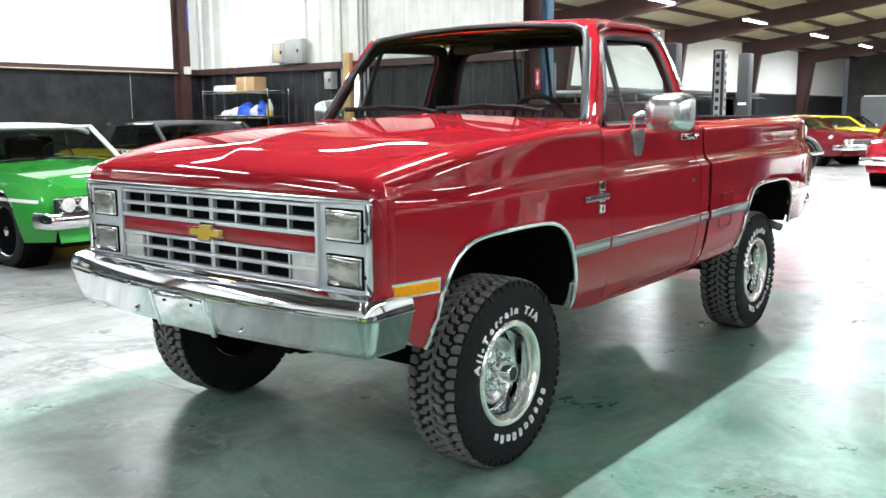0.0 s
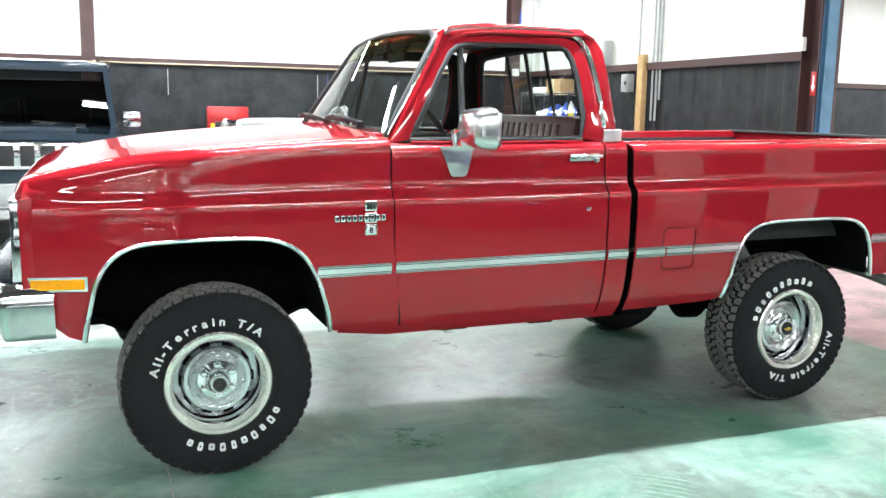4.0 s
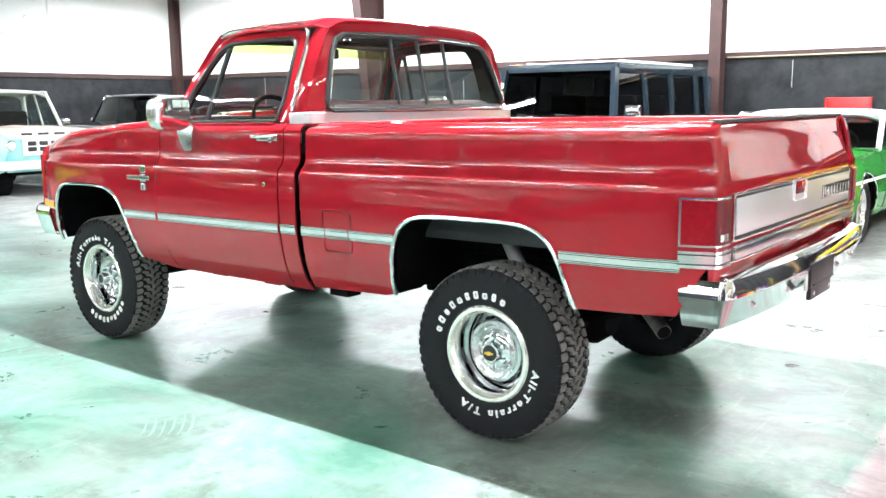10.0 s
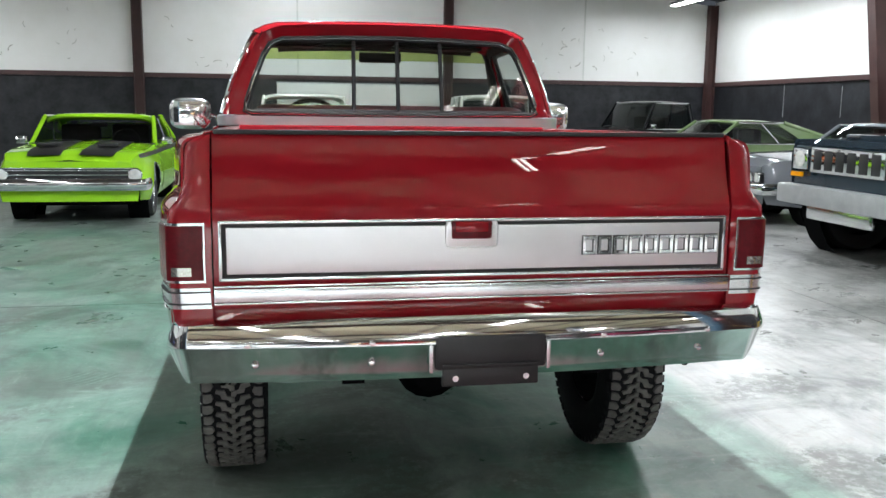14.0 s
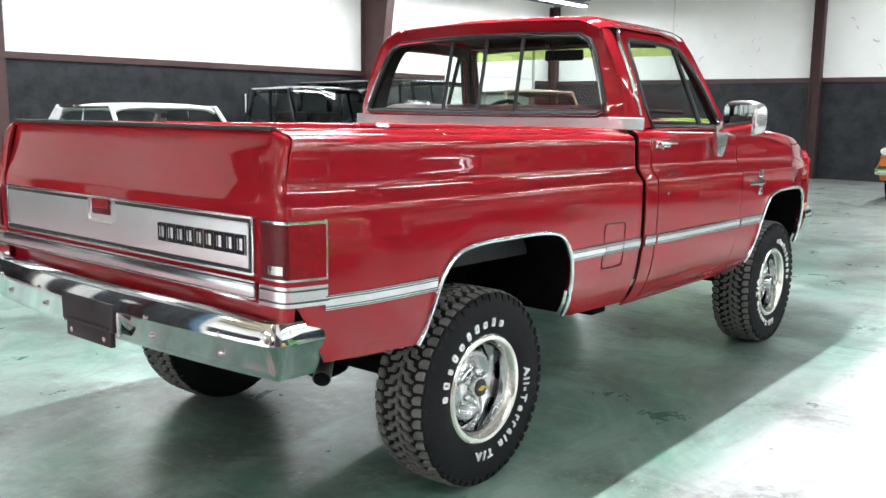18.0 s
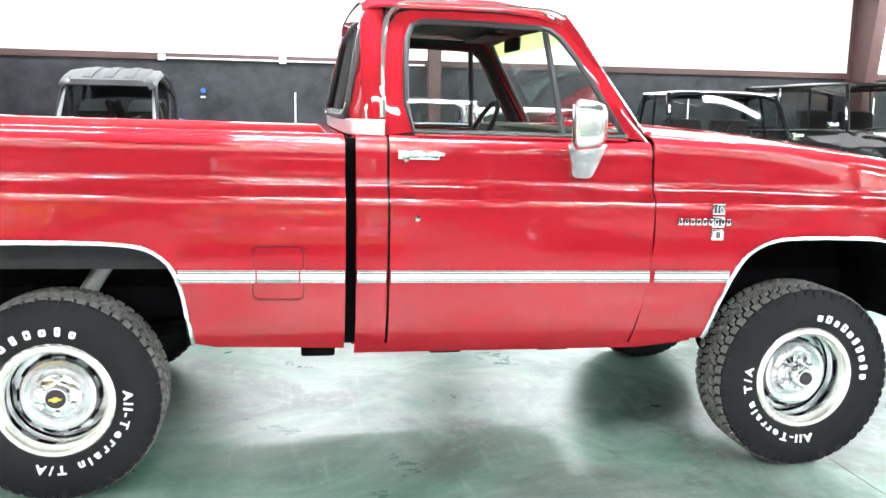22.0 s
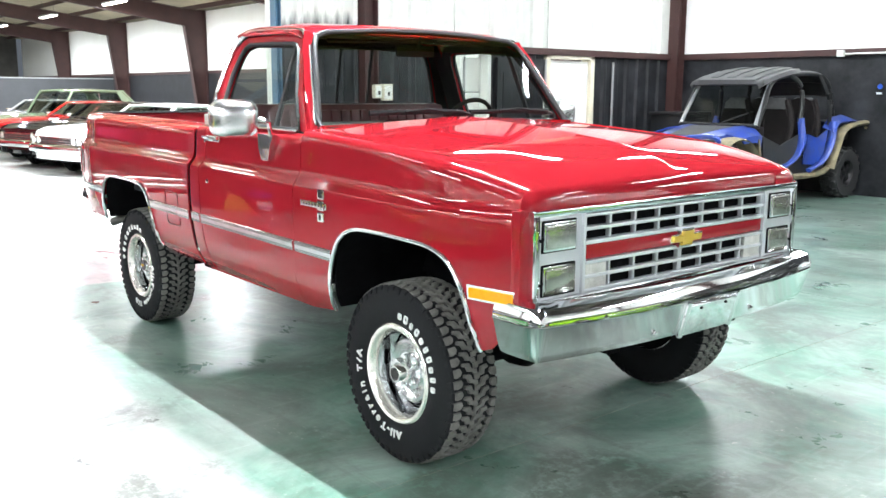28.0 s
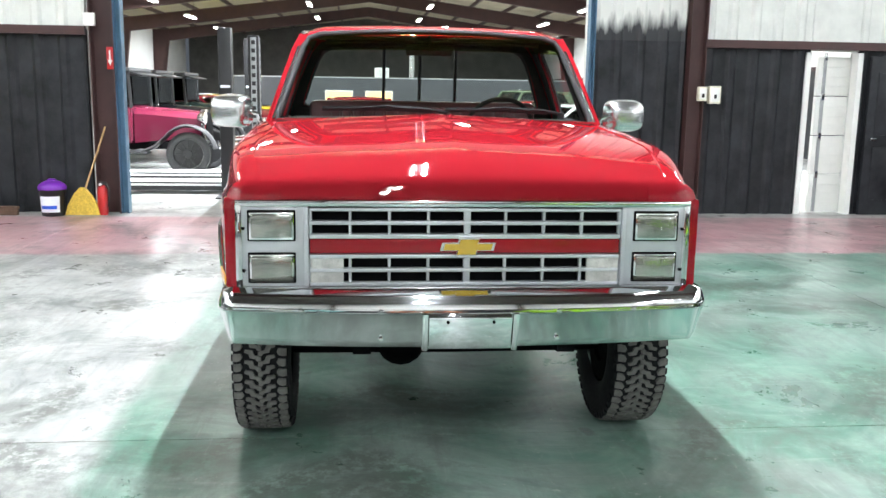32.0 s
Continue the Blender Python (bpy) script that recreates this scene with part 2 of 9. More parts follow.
def box(size, at=(0, 0, 0), bevel=0.0, rot=None, bm=None, seg=2):
    out = bmesh.new()
    bmesh.ops.create_cube(out, size=1.0)
    bmesh.ops.scale(out, vec=size, verts=out.verts)
    if bevel:
        bmesh.ops.bevel(out, geom=out.edges[:], offset=bevel, segments=seg, affect="EDGES", profile=0.6)
    if rot is not None:
        bmesh.ops.transform(out, matrix=rot, verts=out.verts)
    bmesh.ops.translate(out, vec=at, verts=out.verts)
    return join(bm, out)


def join(bm, other):
    if bm is None:
        return other
    me = bpy.data.meshes.new("tmp")
    other.to_mesh(me)
    other.free()
    bm.from_mesh(me)
    bpy.data.meshes.remove(me)
    return bm


def lathe(profile, steps=32, axis="y", at=(0, 0, 0), bm=None, close=False):
    """Turns (radius, along) points about an axis."""
    out = bmesh.new()
    rings = []
    for k in range(steps):
        a = 2 * math.pi * k / steps
        c, s = math.cos(a), math.sin(a)
        ring = []
        for r, l in profile:
            p = {"y": (r * c, l, r * s), "z": (r * c, r * s, l), "x": (l, r * c, r * s)}[axis]
            ring.append(out.verts.new((p[0] + at[0], p[1] + at[1], p[2] + at[2])))
        rings.append(ring)
    n = len(profile)
    for k in range(steps):
        a, b = rings[k], rings[(k + 1) % steps]
        for i in range(n if close else n - 1):
            j = (i + 1) % n
            out.faces.new((a[i], a[j], b[j], b[i]))
    bmesh.ops.remove_doubles(out, verts=out.verts[:], dist=1e-5)
    return join(bm, out)


def tube(points, r, sides=8, bm=None, flat=None, closed=False):
    """A rod along points; flat gives another radius across (in z)."""
    out = bmesh.new()
    pts = [Vector(p) for p in points]
    rings = []
    n = len(pts)
    for i, p in enumerate(pts):
        d = (pts[(i + 1) % n] - pts[i - 1]) if closed else (pts[min(i + 1, n - 1)] - pts[max(i - 1, 0)])
        d.normalize()
        up = Vector((0, 0, 1)) if abs(d.z) < 0.95 else Vector((1, 0, 0))
        side = d.cross(up).normalized()
        up = side.cross(d)
        rings.append([out.verts.new(p + side * r * math.cos(2 * math.pi * k / sides) + up * (flat or r) * math.sin(2 * math.pi * k / sides)) for k in range(sides)])
    for i in range(n if closed else n - 1):
        a, b = rings[i], rings[(i + 1) % n]
        for k in range(sides):
            out.faces.new((a[k], a[(k + 1) % sides], b[(k + 1) % sides], b[k]))
    if not closed:
        out.faces.new(rings[0])
        out.faces.new(rings[-1][::-1])
    return join(bm, out)


def loft(rows, thick=0.0, closed=False, bm=None):
    """A skin over rows of points; thick: folded back by that much along the normals."""
    out = bmesh.new()
    vs = [[out.verts.new(p) for p in r] for r in rows]
    for a, b in zip(vs, vs[1:]):
        m = len(a)
        for i in range(m if closed else m - 1):
            j = (i + 1) % m
            out.faces.new((a[i], a[j], b[j], b[i]))
    bmesh.ops.recalc_face_normals(out, faces=out.faces[:])
    if thick:
        bmesh.ops.solidify(out, geom=out.faces[:], thickness=thick)
    return join(bm, out)


def sheet(outline, surf, step=0.06, thick=0.008, levels=(), bm=None):
    """A pressed panel: an (x, z) outline cut into a grid and laid on y = surf(x, z)."""
    out = bmesh.new()
    out.faces.new([out.verts.new((x, 0, z)) for x, z in outline])
    xs, zs = [p[0] for p in outline], [p[1] for p in outline]
    x = min(xs) + step * 2
    while x < max(xs) - 0.02:
        bmesh.ops.bisect_plane(out, geom=out.verts[:] + out.edges[:] + out.faces[:], plane_co=(x, 0, 0), plane_no=(1, 0, 0))
        x += step * 2
    for z in levels or np.arange(min(zs) + step, max(zs) - 0.01, step):
        bmesh.ops.bisect_plane(out, geom=out.verts[:] + out.edges[:] + out.faces[:], plane_co=(0, 0, float(z)), plane_no=(0, 0, 1))
    bmesh.ops.triangulate(out, faces=[f for f in out.faces if len(f.verts) > 4])
    for v in out.verts:
        v.co.y = surf(v.co.x, v.co.z)
    bmesh.ops.recalc_face_normals(out, faces=out.faces[:])
    up = sum((f.normal.y * f.calc_area() for f in out.faces))
    if (up < 0) == (surf(sum(xs) / len(xs), sum(zs) / len(zs)) > 0):
        bmesh.ops.reverse_faces(out, faces=out.faces[:])
    if thick:
        bmesh.ops.solidify(out, geom=out.faces[:], thickness=thick)
    return join(bm, out)


def mirror_y(bm):
    """A mirrored copy, y to -y."""
    other = bm.copy()
    bmesh.ops.scale(other, vec=(1, -1, 1), verts=other.verts)
    bmesh.ops.reverse_faces(other, faces=other.faces[:])
    return other


def interp(table, t):
    if t <= table[0][0]:
        return table[0][1]
    for (a, va), (b, vb) in zip(table, table[1:]):
        if t <= b:
            f = (t - a) / (b - a)
            return va + (vb - va) * f
    return table[-1][1]


def smooth_interp(table, t):
    """A table read with monotone cubic pieces, for surfaces that must shine without facets."""
    if t <= table[0][0]:
        return table[0][1]
    if t >= table[-1][0]:
        return table[-1][1]
    n = len(table)
    k = 0
    while t > table[k + 1][0]:
        k += 1

    def slope(i):
        return (table[i + 1][1] - table[i][1]) / (table[i + 1][0] - table[i][0])

    def tangent(i):
        if i == 0:
            return slope(0)
        if i == n - 1:
            return slope(n - 2)
        a, b = slope(i - 1), slope(i)
        return 0.0 if a * b <= 0 else 2 * a * b / (a + b)
    (x0, v0), (x1, v1) = table[k], table[k + 1]
    h = x1 - x0
    f = (t - x0) / h
    return (2 * f ** 3 - 3 * f * f + 1) * v0 + (f ** 3 - 2 * f * f + f) * h * tangent(k) + (3 * f * f - 2 * f ** 3) * v1 + (f ** 3 - f * f) * h * tangent(k + 1)


def smooth_line(points, per=6):
    """Catmull-Rom through points of any dimension."""
    pts = [Vector(p) for p in points]
    out = []
    for i in range(len(pts) - 1):
        p0, p1, p2, p3 = pts[max(i - 1, 0)], pts[i], pts[i + 1], pts[min(i + 2, len(pts) - 1)]
        for k in range(per):
            t = k / per
            out.append(0.5 * ((2 * p1) + (p2 - p0) * t + (2 * p0 - 5 * p1 + 4 * p2 - p3) * t * t + (3 * p1 - p0 - 3 * p2 + p3) * t ** 3))
    out.append(pts[-1])
    return out

# ---- the building ----
def slab(name, x0, x1, y0, y1, z0, z1, mat, parent=None, label="", bevel=0.0):
    ob = finish(name, box((x1 - x0, y1 - y0, z1 - z0), ((x0 + x1) / 2, (y0 + y1) / 2, (z0 + z1) / 2), bevel), mat, parent, label, smooth=0)
    return ob


def long_wall(name, y, sign, x0, x1, gaps=()):
    """A side wall along x: white panels over a black dado, each bay a panel of its own. gaps: doors (x0, x1, top)."""
    root = thing(name, Matrix(), "white insulated panels over a scuffed black painted dado", "wall", kind="structure")
    cuts = sorted([x0, x1] + [g for gap in gaps for g in gap[:2]])
    outer = y + sign * 0.25
    for a, b in zip(cuts, cuts[1:]):
        gap = [g for g in gaps if abs(g[0] - a) < 0.01]
        if gap:
            slab("panel", a, b, min(y, outer), max(y, outer), gap[0][2], EAVE + 0.1, WALL_WHITE, root)
            continue
        slab("dado", a, b, min(y, outer), max(y, outer), 0, GIRT, WALL_BLACK, root)
        n = max(1, round((b - a) / 3.7))
        for k in range(n):
            u0, u1 = a + (b - a) * k / n, a + (b - a) * (k + 1) / n
            slab("panel", u0 + 0.004, u1 - 0.004, min(y, outer), max(y, outer), GIRT, EAVE + 0.1, WALL_WHITE, root)
        gy = y - sign * 0.05
        slab("girt", a, b, min(y, gy), max(y, gy), GIRT - 0.07, GIRT + 0.03, STEEL_COL, root)
    return root


ROLL = (12.0, 15.8, 3.4)
long_wall("wall_north", YN, 1, XW, XE, [ROLL])
long_wall("wall_south", YS, -1, XW, XE)
long_wall("wall_north_hall", YN, 1, XFAR, XW)
long_wall("wall_south_hall", YS, -1, XFAR, XW)


def end_wall(name, x, sign):
    root = thing(name, Matrix(), "white insulated gable panels over a black painted dado", "wall", kind="structure")
    outer = x + sign * 0.25
    a, b = min(x, outer), max(x, outer)
    slab("dado", a, b, YS, YN, 0, GIRT, WALL_BLACK, root)
    ys = [YS, -7.1, -3.55, 0, 3.55, 7.1, YN]
    for u, v in zip(ys, ys[1:]):
        bm = bmesh.new()
        pts = [(u + 0.004, GIRT), (v - 0.004, GIRT), (v - 0.004, roof_z(v)), (u + 0.004, roof_z(u))]
        f = bm.faces.new([bm.verts.new((a, p, q)) for p, q in pts])
        r = bmesh.ops.extrude_face_region(bm, geom=[f])
        bmesh.ops.translate(bm, vec=(b - a, 0, 0), verts=[g for g in r["geom"] if isinstance(g, bmesh.types.BMVert)])
        part("panel", bm, WALL_WHITE, root, smooth=0)
    gx = x - sign * 0.05
    slab("girt", min(x, gx), max(x, gx), YS, YN, GIRT - 0.07, GIRT + 0.03, STEEL_COL, root)
    return root


end_wall("wall_east", XE, 1)


def ribbed(y0, y1, z0, z1, x, pitch=0.30, deep=0.032, thick=0.01):
    """Ribbed steel sheeting across a wall at x, facing +x."""
    pts = []
    y = y0
    while y < y1 - 1e-6:
        for dy, h in ((0, 0), (0.04, deep), (0.10, deep), (0.14, 0)):
            if y + dy < y1:
                pts.append((y + dy, h))
        y += pitch
    pts.append((y1, 0))
    return loft([[(x + h, y, z) for y, h in pts] for z in (z0, z1)], thick)


# west partition: a big opening to the hall, ribbed sheeting on both sides, doors to the north
OPEN = (-3.25, 2.45)
west = thing("wall_west", Matrix(), "partition of ribbed steel, black below and bare pale metal above", "wall", kind="structure")


def partition(y0, y1, top_black=GIRT, plain=False, sprayed=False):
    slab("core", XW - 0.18, XW - 0.02, y0, y1, 0, roof_z(max(abs(y0), abs(y1))) - 0.02, WALL_BLACK if plain else CORR_WHITE, west)
    part("black_sheet", ribbed(y0, y1, 0, top_black, XW - 0.01), WALL_BLACK, west, smooth=20)
    part("pale_sheet", ribbed(y0, y1, top_black, roof_z(max(abs(y0), abs(y1))) - 0.03, XW - 0.012), SPRAYED if sprayed else CORR_WHITE, west, smooth=20)


partition(YS, OPEN[0] - 0.4)
partition(OPEN[1], 3.72, sprayed=True)
partition(3.95, 5.38)
partition(6.02, 7.3)
partition(8.3, YN)
slab("header", XW - 0.2, XW + 0.02, 5.38, 6.02, 2.12, roof_z(6.0) - 0.02, CORR_WHITE, west)
slab("header", XW - 0.2, XW + 0.02, 7.3, 8.3, 2.10, roof_z(8.3) - 0.02, CORR_WHITE, west)
slab("header", XW - 0.2, XW + 0.02, OPEN[0] - 0.4, OPEN[1], 4.3, roof_z(3.4) - 0.02, CORR_WHITE, west)
slab("girt", XW + 0.03, XW + 0.09, YS, OPEN[0] - 0.4, GIRT - 0.07, GIRT + 0.03, STEEL_COL, west)
slab("girt", XW + 0.03, XW + 0.09, 3.95, YN, GIRT - 0.07, GIRT + 0.03, STEEL_COL, west)
far = thing("wall_far", Matrix(), "dark unlit far wall of the hall", "wall", kind="structure")
slab("sheet", XFAR - 1.2, XFAR - 1.0, YS, YN, 0, RIDGE + 0.2, ROOF_DARK, far)


# roof sheets with purlins
def roof(name, x0, x1, mat, label):
    bm = loft([[(x, y, roof_z(y) + 0.30) for y in (-10.9, -5, 0, 5, 10.9)] for x in (x0, x1)], 0.1)
    for side in (-1, 1):
        for k in range(1, 8):
            y = side * k * 1.45
            old = len(bm.faces)
            box((x1 - x0, 0.07, 0.2), ((x0 + x1) / 2, y, roof_z(y) + 0.16), bm=bm)
            bm.faces.ensure_lookup_table()
            for f in bm.faces[old:]:
                f.material_index = 1
    ob = finish(name, bm, mat, smooth=0)
    ob.data.materials.append(STEEL_COL)
    return tagged(ob, label, "ceiling", kind="structure")


roof("ceiling", XW, XE + 0.3, ROOF_DARK, "dark steel roof sheeting over purlins")
roof("ceiling_hall", XFAR - 1.2, XW, INSULATION, "yellowed faced insulation between dark purlins")


def rigid_frame(name, x, straight=False):
    """A portal frame across the building: tapered columns, haunches and rafters of welded plate."""
    root = thing(name, pose(x, 0, 0), "dark red oxide painted tapered steel portal frame", "steel frame", "portal frames", "structure")
    for s in (-1, 1):
        w0, w1 = 0.26, 0.75
        y = s * 10.58
        foot, head = s * (10.58 - w0), s * (10.58 - w1)
        h = roof_z(10.0) + 0.05
        bm = bmesh.new()
        web = [(y, 0), (foot, 0), (head, h - 0.55), (head, h), (y, h)]
        f = bm.faces.new([bm.verts.new((-0.012, p, q)) for p, q in web])
        r = bmesh.ops.extrude_face_region(bm, geom=[f])
        bmesh.ops.translate(bm, vec=(0.024, 0, 0), verts=[g for g in r["geom"] if isinstance(g, bmesh.types.BMVert)])
        for a, b in (((foot, 0), (head, h - 0.55)),):
            fl = [(-0.11, a[0], a[1]), (0.11, a[0], a[1]), (0.11, b[0], b[1]), (-0.11, b[0], b[1])]
            g = bm.faces.new([bm.verts.new(p) for p in fl])
            r = bmesh.ops.extrude_face_region(bm, geom=[g])
            bmesh.ops.translate(bm, vec=(0, -s * 0.02, 0), verts=[q for q in r["geom"] if isinstance(q, bmesh.types.BMVert)])
        box((0.22, 0.02, h), (0, y - s * 0.01, h / 2), bm=bm)
        part("column", bm, STEEL_COL, root, smooth=0)
        bm = bmesh.new()
        top = [(head, h), (0, RIDGE + 0.05)]
        for dz, wide in ((0, 0.22), (-0.55, 0.22)):
            z0, z1 = top[0][1] + dz, top[1][1] + dz * 0.8
            vs = [bm.verts.new(p) for p in ((-wide / 2, head, z0), (wide / 2, head, z0), (wide / 2, 0, z1), (-wide / 2, 0, z1))]
            g = bm.faces.new(vs)
            r = bmesh.ops.extrude_face_region(bm, geom=[g])
            bmesh.ops.translate(bm, vec=(0, 0, 0.02), verts=[q for q in r["geom"] if isinstance(q, bmesh.types.BMVert)])
        web = [(head, h), (head, h - 0.55), (0, RIDGE + 0.05 - 0.44), (0, RIDGE + 0.05)]
        f = bm.faces.new([bm.verts.new((-0.008, p, q)) for p, q in web])
        r = bmesh.ops.extrude_face_region(bm, geom=[f])
        bmesh.ops.translate(bm, vec=(0.016, 0, 0), verts=[g for g in r["geom"] if isinstance(g, bmesh.types.BMVert)])
        part("rafter", bm, STEEL_COL, root, smooth=0)
    return root


for x in (9.4, -10.2, -17.8, -25.4, -33.0, -40.6):
    rigid_frame("steel_frame", x)


def post(name, x, y, h, mat=STEEL_COL, size=(0.2, 0.2)):
    """An I-section post."""
    bm = box((size[0], 0.015, h), (0, size[1] / 2, h / 2))
    box((size[0], 0.015, h), (0, -size[1] / 2, h / 2), bm=bm)
    box((0.015, size[1], h), (0, 0, h / 2), bm=bm)
    ob = finish(name, bm, mat, smooth=0)
    ob.location = (x, y, 0)
    return tagged(ob, "dark red oxide painted steel wall post", "steel post", "wall posts", "structure")


for x, y in ((1.75, YN - 0.15), (1.95, YS + 0.15), (XW + 0.12, YN - 0.12), (XW + 0.44, YS + 0.12), (XE - 0.12, YN - 0.12), (XE - 0.12, YS + 0.12),
             (XE - 0.12, 3.6), (XE - 0.12, -3.6), (XW + 0.06, 3.83)):
    post("wall_post", x, y, roof_z(y))
post("door_post", XW, OPEN[0] - 0.20, 4.6, size=(0.3, 0.26))
blue = post("door_track_post", XW + 0.06, OPEN[0] - 0.02, 4.6, STEEL_BLUE, (0.14, 0.08))
tagged(blue, "worn blue painted steel post beside the opening", "steel post")
blue = post("door_track_post", XW + 0.03, OPEN[1] + 0.03, 4.6, STEEL_BLUE, (0.14, 0.06))
tagged(blue, "worn blue painted steel post beside the opening", "steel post")


def lamp(x, y, glow, long, turn):
    z = roof_z(y) - 0.42
    root = thing("ceiling_light", pose(x, y, z, 0, 0, turn), "long white ceiling lamp with two glowing tubes", "ceiling light", "ceiling lights")
    part("housing", box((long + 0.06, 0.20, 0.06), (0, 0, 0.05), 0.01), GREY_STEEL, root)
    for dy in (-0.05, 0.05):
        part("tube", box((long, 0.032, 0.03), (0, dy, 0.006), 0.008), glow, root)
    for dx in (-0.4 * long, 0.4 * long):
        part("hanger", tube([(dx, 0, 0.07), (dx, 0, 0.62)], 0.006, 6), BLACK_STEEL, root)
    return root


def area(x, y, z, long, wide, turn, power, spread=180):
    d = bpy.data.lights.new("ceiling_lamp", "AREA")
    d.shape, d.size, d.size_y, d.energy, d.color = "RECTANGLE", long, wide, power, LAMP_COLOUR
    d.spread = radians(spread)
    ob = new("ceiling_lamp", d)
    ob.matrix_basis = pose(x, y + 0.05, z, 0, 0, turn)


for (x, y), power in SHOW_LAMPS.items():
    lamp(x, y, LAMP_GLOW, 2.4, 0)
    area(x, y, roof_z(y) - 0.44, 2.4, 0.036, 0, power)
for x, y in HALL_LAMPS:
    lamp(x, y, HALL_GLOW, 1.8, 0)
    if x < -8:
        area(x, y, roof_z(y) - 0.44, 1.8, 0.036, 0, HALL_POWER * (3.6 if x > -12 else 1.3), 106 if x > -12 else 180)

# ---- the red pickup ----
RAKE = 0.012   # the body stands a little higher at the back


def rake(bm):
    for v in bm.verts:
        v.co.z -= RAKE * v.co.x
    return bm


truck = thing("pickup_truck", pose(0, 0, -0.02), "glossy red lifted pickup truck with chrome trim and off-road tyres", "pickup truck")


def tp(name, bm, mat, parent=None, label="", smooth=40, mats=None):
    """A part of the pickup's body, raked."""
    return part(name, rake(bm), mat, parent or truck, label, smooth, mats)


LOW = [(0.54, 0.885), (0.58, 0.915), (0.64, 0.95), (0.72, 0.975), (0.80, 0.988), (0.90, 0.997), (1.02, 1.0), (1.13, 0.999), (1.155, 0.994)]
HIGH = [(0.0, 0.994), (0.05, 0.9845), (0.12, 0.970), (0.19, 0.9605), (0.26, 0.9555), (0.34, 0.9535), (0.50, 0.952), (0.70, 0.9505), (0.82, 0.948), (0.90, 0.940), (0.96, 0.915), (1.0, 0.862)]
BOXY = [(0.0, 0.994), (0.10, 0.985), (0.30, 0.974), (0.60, 0.964), (0.80, 0.953), (0.90, 0.940), (0.96, 0.922), (1.0, 0.895)]
HIGH_DOOR = [(0.0, 0.994), (0.05, 0.9845), (0.12, 0.970), (0.19, 0.9605), (0.26, 0.9555), (0.34, 0.9535), (0.50, 0.952), (0.70, 0.9505), (0.82, 0.948), (0.91, 0.938), (1.0, 0.905)]


def ends(x):
    """How far the flanks draw in towards nose and tail."""
    d = 0.0
    if x > 1.55:
        d += 0.105 * ((x - 1.55) / 0.65) ** 1.7
    if x < -2.05:
        d += 0.055 * ((-2.05 - x) / 0.40) ** 2
    return d


def fender_top(x):
    return smooth_interp([(0.70, 1.415), (1.0, 1.403), (1.4, 1.380), (1.8, 1.341), (2.0, 1.304), (2.1, 1.281), (2.15, 1.268), (2.175, 1.255), (2.19, 1.228), (2.197, 1.195)], x)


def flank(top, table):
    def surf(x, z):
        t = top(x) if callable(top) else top
        if z < 1.155:
            y = smooth_interp(LOW, z)
        else:
            u = min(1.0, max(0.0, (z - 1.155) / (t - 1.155)))
            y = smooth_interp(table, u)
            if callable(top) and x > 1.1:
                f = min(1.0, (x - 1.1) / 0.9)
                y += (smooth_interp(BOXY, u) - y) * f * f * (3 - 2 * f)
        return y - ends(x)
    return surf


S_FENDER, S_DOOR, S_BED = flank(fender_top, HIGH), flank(1.385, HIGH_DOOR), flank(1.372, HIGH)
SIDE_LEVELS = [0.60, 0.62, 0.64, 0.665, 0.69, 0.72, 0.75, 0.785, 0.82, 0.86, 0.90, 0.95, 1.0, 1.05, 1.09, 1.12, 1.14, 1.15, 1.155] + [1.16 + 0.008 * k for k in range(24)] + [1.352, 1.357, 1.361, 1.365, 1.369, 1.375, 1.381, 1.39, 1.398, 1.405]
ARCH_F = smooth_line([(1.975, 0.635), (1.955, 0.75), (1.925, 0.87), (1.865, 0.965), (1.77, 1.012), (1.62, 1.024), (1.42, 1.024), (1.27, 1.012), (1.165, 0.962), (1.10, 0.87), (1.05, 0.74), (1.02, 0.605)], 3)
ARCH_R = smooth_line([(-0.978, 0.605), (-0.992, 0.72), (-1.012, 0.83), (-1.052, 0.915), (-1.125, 0.967), (-1.25, 0.985), (-1.45, 0.987), (-1.62, 0.985), (-1.75, 0.966), (-1.83, 0.91), (-1.875, 0.82), (-1.905, 0.72), (-1.925, 0.66)], 3)


def xz(v):
    return (v[0], v[1])


fender_outline = [(0.775, 0.578), (0.80, 0.578), (1.02, 0.605)] + [xz(p) for p in reversed(ARCH_F)][1:] + [(2.03, 0.655), (2.10, 0.72), (2.172, 0.80), (2.180, 1.0), (2.186, 1.190)]
fender_outline += [(x, fender_top(x)) for x in (2.18, 2.15, 2.1, 2.0, 1.9, 1.8, 1.6, 1.4, 1.2, 1.0, 0.82)] + [(0.765, 1.415), (0.768, 1.30), (0.765, 1.0)]
fender_outline[0] = (0.715, 0.580)
door_outline = [(-0.262, 0.573), (-0.15, 0.572), (0.30, 0.572), (0.66, 0.580), (0.705, 0.592), (0.735, 0.75), (0.757, 0.95), (0.759, 1.2), (0.757, 1.383), (-0.262, 1.383)]
corner_outline = [(-0.385, 0.572), (-0.272, 0.572), (-0.272, 1.383), (-0.385, 1.383)]
sill_outline = [(-0.385, 0.548), (0.76, 0.556), (0.98, 0.585), (0.98, 0.600), (0.70, 0.598), (-0.385, 0.594)]
bed_outline = [(-0.425, 0.575), (-0.425, 1.372)] + [(-2.40, 1.372), (-2.425, 1.30), (-2.44, 1.20), (-2.452, 1.155), (-2.452, 0.88), (-2.40, 0.80), (-2.33, 0.675)]
